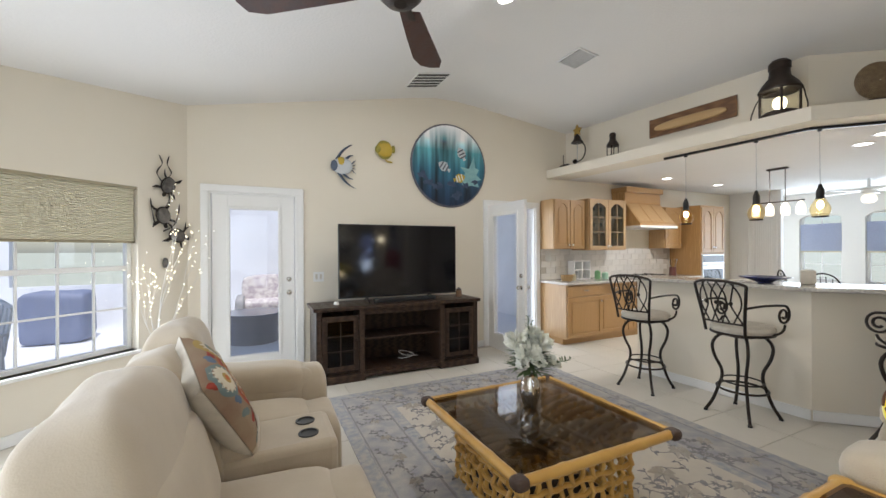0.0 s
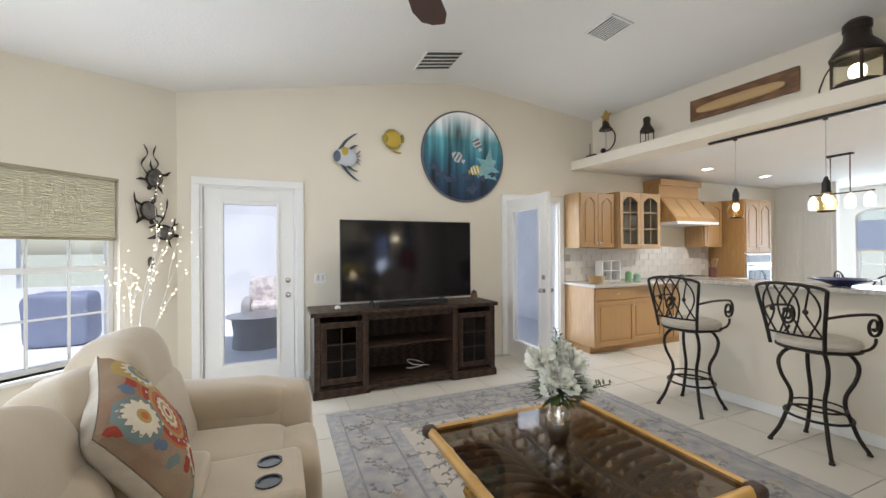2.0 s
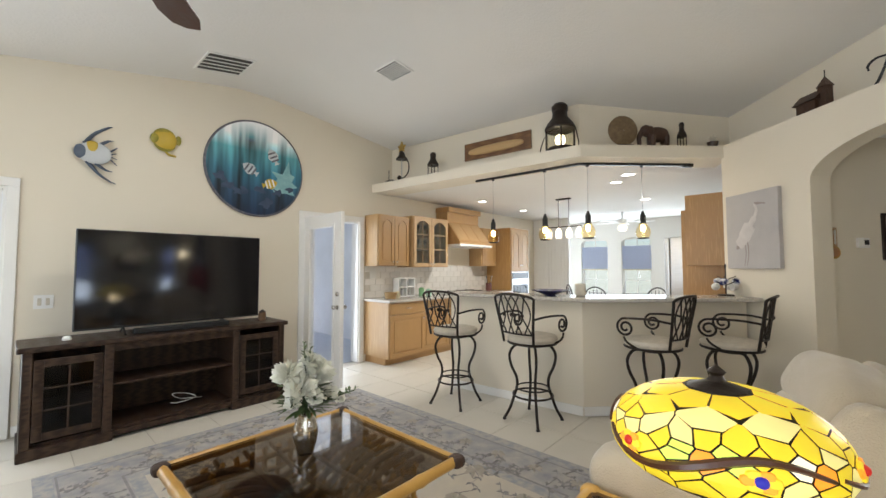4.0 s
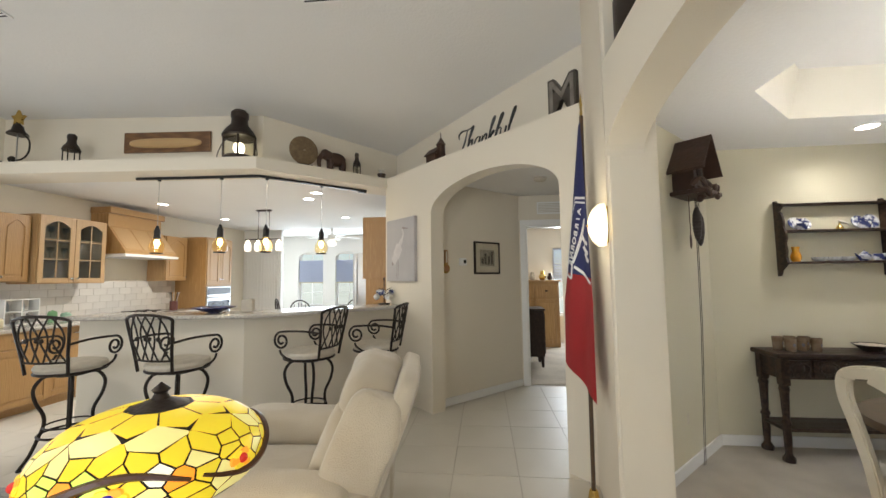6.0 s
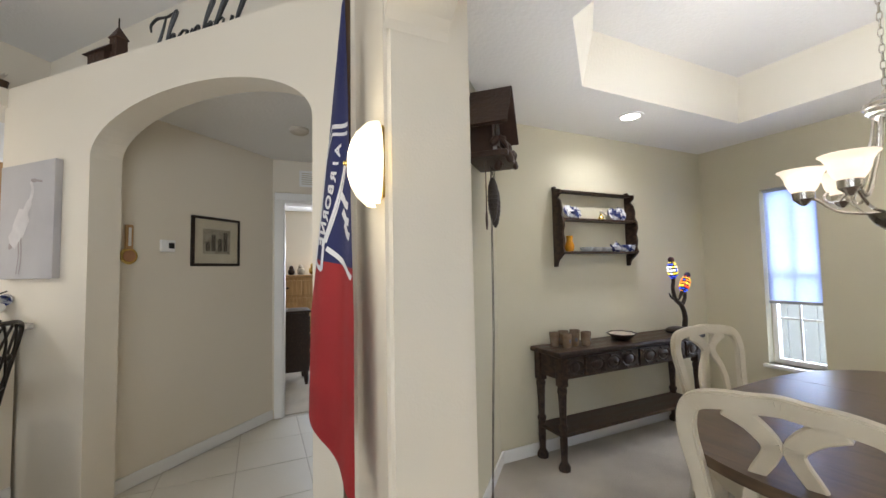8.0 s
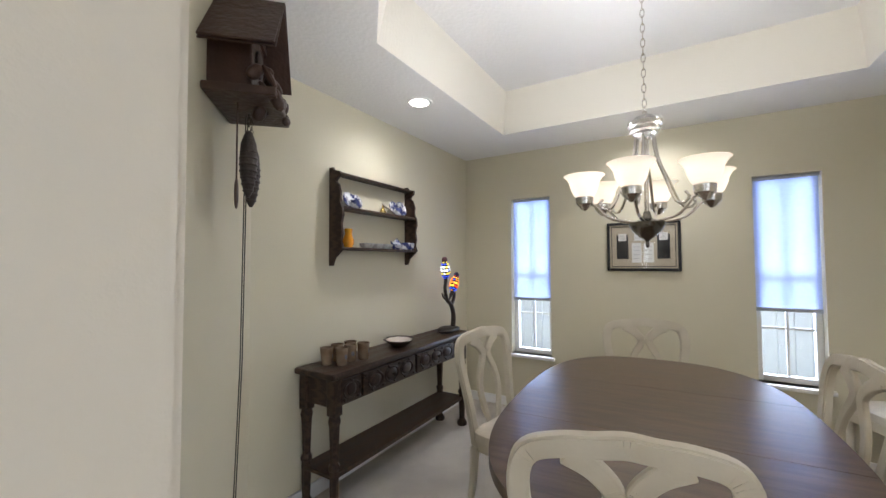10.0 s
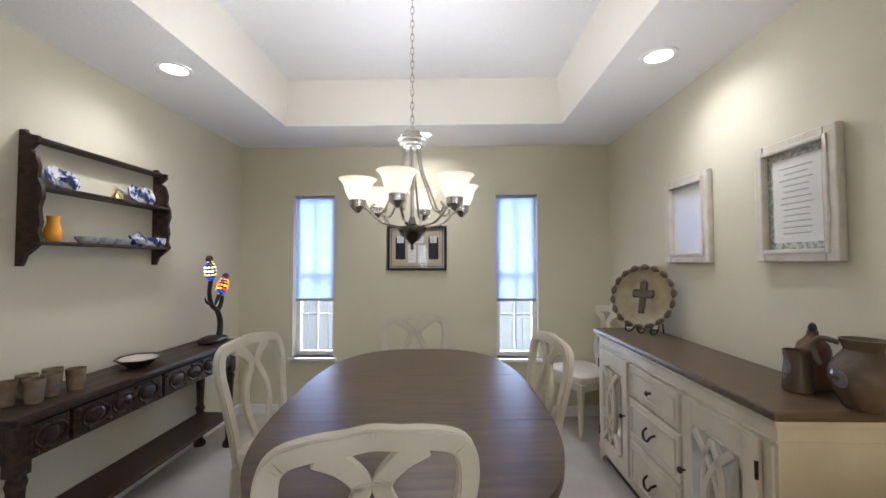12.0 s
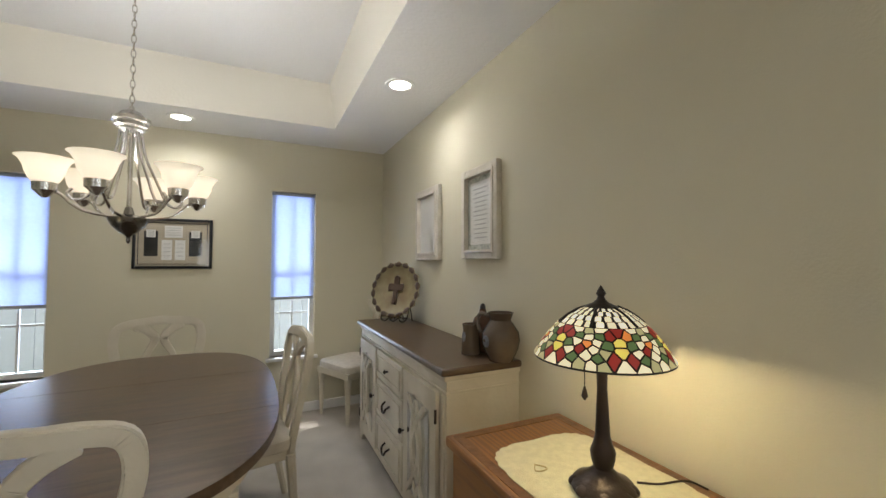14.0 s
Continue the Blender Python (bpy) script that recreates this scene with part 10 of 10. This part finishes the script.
# ---- porch beyond the doors ----
PW = mat("white porch paint", (0.82, 0.83, 0.85), 0.6, scale=2)
PF = mat("pale porch tile", (0.76, 0.77, 0.79), 0.6, colour2=(0.70, 0.71, 0.74), scale=3)
structure("porch_floor", prism(bmesh.new(), [(-8, 5.04), (6, 5.04), (6, 9.2), (-8, 9.2)], -0.11, -0.03), PF, "pale grey tiled porch floor", "floor")
structure("porch_floor_west", prism(bmesh.new(), [(-8, -1.6), (-2.37, -1.6), (-2.37, 3.2), (-0.75, 5.03), (-8, 5.03)], -0.11, -0.035), PF, "pale grey tiled porch floor", "floor")
# unseen sheet, added to keep direct sun off the glazed doors and window
structure("porch_eave", prism(bmesh.new(), [(5.9, 5.04), (5.9, 6.5), (-1.2, 6.5), (-3.6, 4.2), (-3.6, -1.6), (-2.37, -1.6), (-2.37, 3.33), (-0.66, 5.04)], 2.7, 2.76), PW, "unseen white sheet added over the porch to block direct sun", "eave")
wall("porch_wall", (6, 9.0), (-8, 9.0), -0.12, -0.03, 2.6, [(1.2, 2.9, 0.8, 2.2, 0), (3.4, 5.2, 0.8, 2.2, 0), (7.6, 9.6, 0.8, 2.2, 0), (10.4, 12.6, 0.8, 2.2, 0)], PW, "white porch wall with open windows")
wall("porch_wall_east", (5.0, 5.04), (5.0, 9.0), 0.12, -0.03, 2.6, (), PW, "white porch end wall")
wall("porch_wall_west", (-7.6, 9.0), (-7.6, -1.6), -0.12, -0.03, 2.6, [(1.0, 4.5, 0.7, 2.3, 0), (5.2, 8.8, 0.7, 2.3, 0)], PW, "white porch wall with open windows")
WK = mat("grey wicker", (0.40, 0.39, 0.39), 0.8, colour2=(0.28, 0.275, 0.28), scale=60, bump=0.8, bscale=90)
FLO = mat("floral porch cushion", (0.66, 0.62, 0.58), 0.9, colour2=(0.40, 0.34, 0.36), scale=12, mix=0.25)
so = thing("wicker_sofa", "wicker porch sofa with floral cushions", "sofa", pose(0.55, 8.0, -0.03))
part("frame", box(bmesh.new(), -0.75, 0.75, -0.35, 0.40, 0.05, 0.36, 0.05), WK, so)
part("back", cushion(bmesh.new(), 1.5, 0.22, 0.60, pose(0, 0.30, 0.66, -10), 0.4, 0.3), FLO, so)
for x in (-0.36, 0.36):
    part("seat_cushion", cushion(bmesh.new(), 0.7, 0.66, 0.18, pose(x, -0.02, 0.44), 0.4, 0.3), FLO, so)
for x in (-0.76, 0.76):
    part("armrest", cushion(bmesh.new(), 0.16, 0.76, 0.5, pose(x, 0, 0.36), 0.5, 0.4), WK, so)
s = thing("wicker_table", "round grey wicker porch table with a glass top", "table", pose(0.02, 6.9, -0.03))
part("drum", lathe(bmesh.new(), [(0.36, 0), (0.34, 0.2), (0.37, 0.44)], 28), WK, s)
part("top", lathe(bmesh.new(), [(0.44, 0.445), (0.44, 0.46), (0.001, 0.46)], 36), mat("porch table glass", (0.35, 0.38, 0.42), 0.08, bump=0), s)


def slat_chair(m):
    s = thing("patio_chair", "white slatted plastic patio chair", "patio chair", m, "patio chairs")
    part("seat", box(bmesh.new(), -0.25, 0.25, -0.22, 0.25, 0.40, 0.43, 0.01), PW, s)
    for k in range(7):
        part("back_slat", box(bmesh.new(), -0.23 + 0.07 * k, -0.19 + 0.07 * k, -0.012, 0.012, 0.42, 0.92 - 0.004 * (k - 3) ** 2, 0.006, pose(0, -0.23, 0, 8)), PW, s)
    part("top_rail", tube(bmesh.new(), curve_pts([(-0.27, -0.33, 0.88), (0, -0.35, 0.95), (0.27, -0.33, 0.88)], 6), 0.02, 8), PW, s)
    for x in (-0.26, 0.26):
        part("arm", box(bmesh.new(), x - 0.03, x + 0.03, -0.28, 0.25, 0.62, 0.65, 0.01), PW, s)
        for y in (-0.24, 0.22):
            part("leg", tube(bmesh.new(), [(x, y, 0.63), (x * 1.1, y * 1.1, 0.0)], 0.02, 8), PW, s)
    return s


sc = slat_chair(pose(-2.5, 5.2, -0.034, 0, 0, 140))
copy_thing(sc, pose(-3.6, 5.5, -0.034, 0, 0, 200))
s = thing("patio_table", "white round plastic patio table", "patio table", pose(-2.9, 4.55, -0.034))
part("top", lathe(bmesh.new(), [(0.5, 0.70), (0.52, 0.71), (0.52, 0.73), (0.001, 0.735)], 36), PW, s)
for k in range(4):
    a = k * 1.571 + 0.4
    part("leg", tube(bmesh.new(), [(0.3 * math.cos(a), 0.3 * math.sin(a), 0.71), (0.42 * math.cos(a), 0.42 * math.sin(a), 0.0)], 0.025, 8), PW, s)
s = thing("covered_grill", "dark navy covered grill on the porch", "grill", pose(-2.75, 8.2, -0.03))
part("cover", cushion(bmesh.new(), 0.8, 0.55, 0.8, pose(0, 0, 0.40), 0.3, 0.25, 32, 16, 0, 0.03), mat("navy grill cover", (0.20, 0.23, 0.33), 0.6, bump=0.3), s)
# pale fence beyond the dining windows
fe = thing("vinyl_fence", "tall white vinyl fence outside the dining room", "fence")
fm = None
for k in range(40):
    if fm is None:
        ob = part("board", box(bmesh.new(), 0, 0.145, 0, 0.03, -0.1, 1.75, 0.006), PW, fe)
        fm = ob.data
    else:
        ob = new("board", fm)
        ob.parent = fe
    ob.location = (-0.5 + 0.15 * k, -7.0, 0)

# ---- floor tiles ----
tm = None
rest = bmesh.new()
S_ = 0.46
count = 0
for i in range(-6, 25):
    for j in range(-6, 12):
        x0, y0 = i * S_ - 0.05, j * S_ - 0.27
        cx, cy = x0 + S_ / 2, y0 + S_ / 2
        if cx < -2.1 or cx > 10.4 or cy > 4.75 or cy < -2.2:
            continue
        if cy < -1.15 and (cx < 3.45 or cx - 3.27 + (cy + 1.42) < 0.25):
            continue
        if cx > 5.75 and cy < 0.35 and not (cx < 5.85):
            continue
        if cx < 6.4 and count < 300:
            if tm is None:
                ob = part("tile", box(bmesh.new(), -S_ / 2 + 0.003, S_ / 2 - 0.003, -S_ / 2 + 0.003, S_ / 2 - 0.003, -0.010, 0, 0.002), TILE, floor, smooth=False)
                tm = ob.data
            else:
                ob = new("tile", tm)
                ob.parent = floor
            ob.location = (cx, cy, 0.0 + 0.0006 * ((i * 7 + j * 3) % 3 - 1))
            count += 1
        else:
            box(rest, x0 + 0.003, x0 + S_ - 0.003, y0 + 0.003, y0 + S_ - 0.003, -0.010, 0)
tagged(part("far_tile", rest, TILE, floor), kind="stuff")
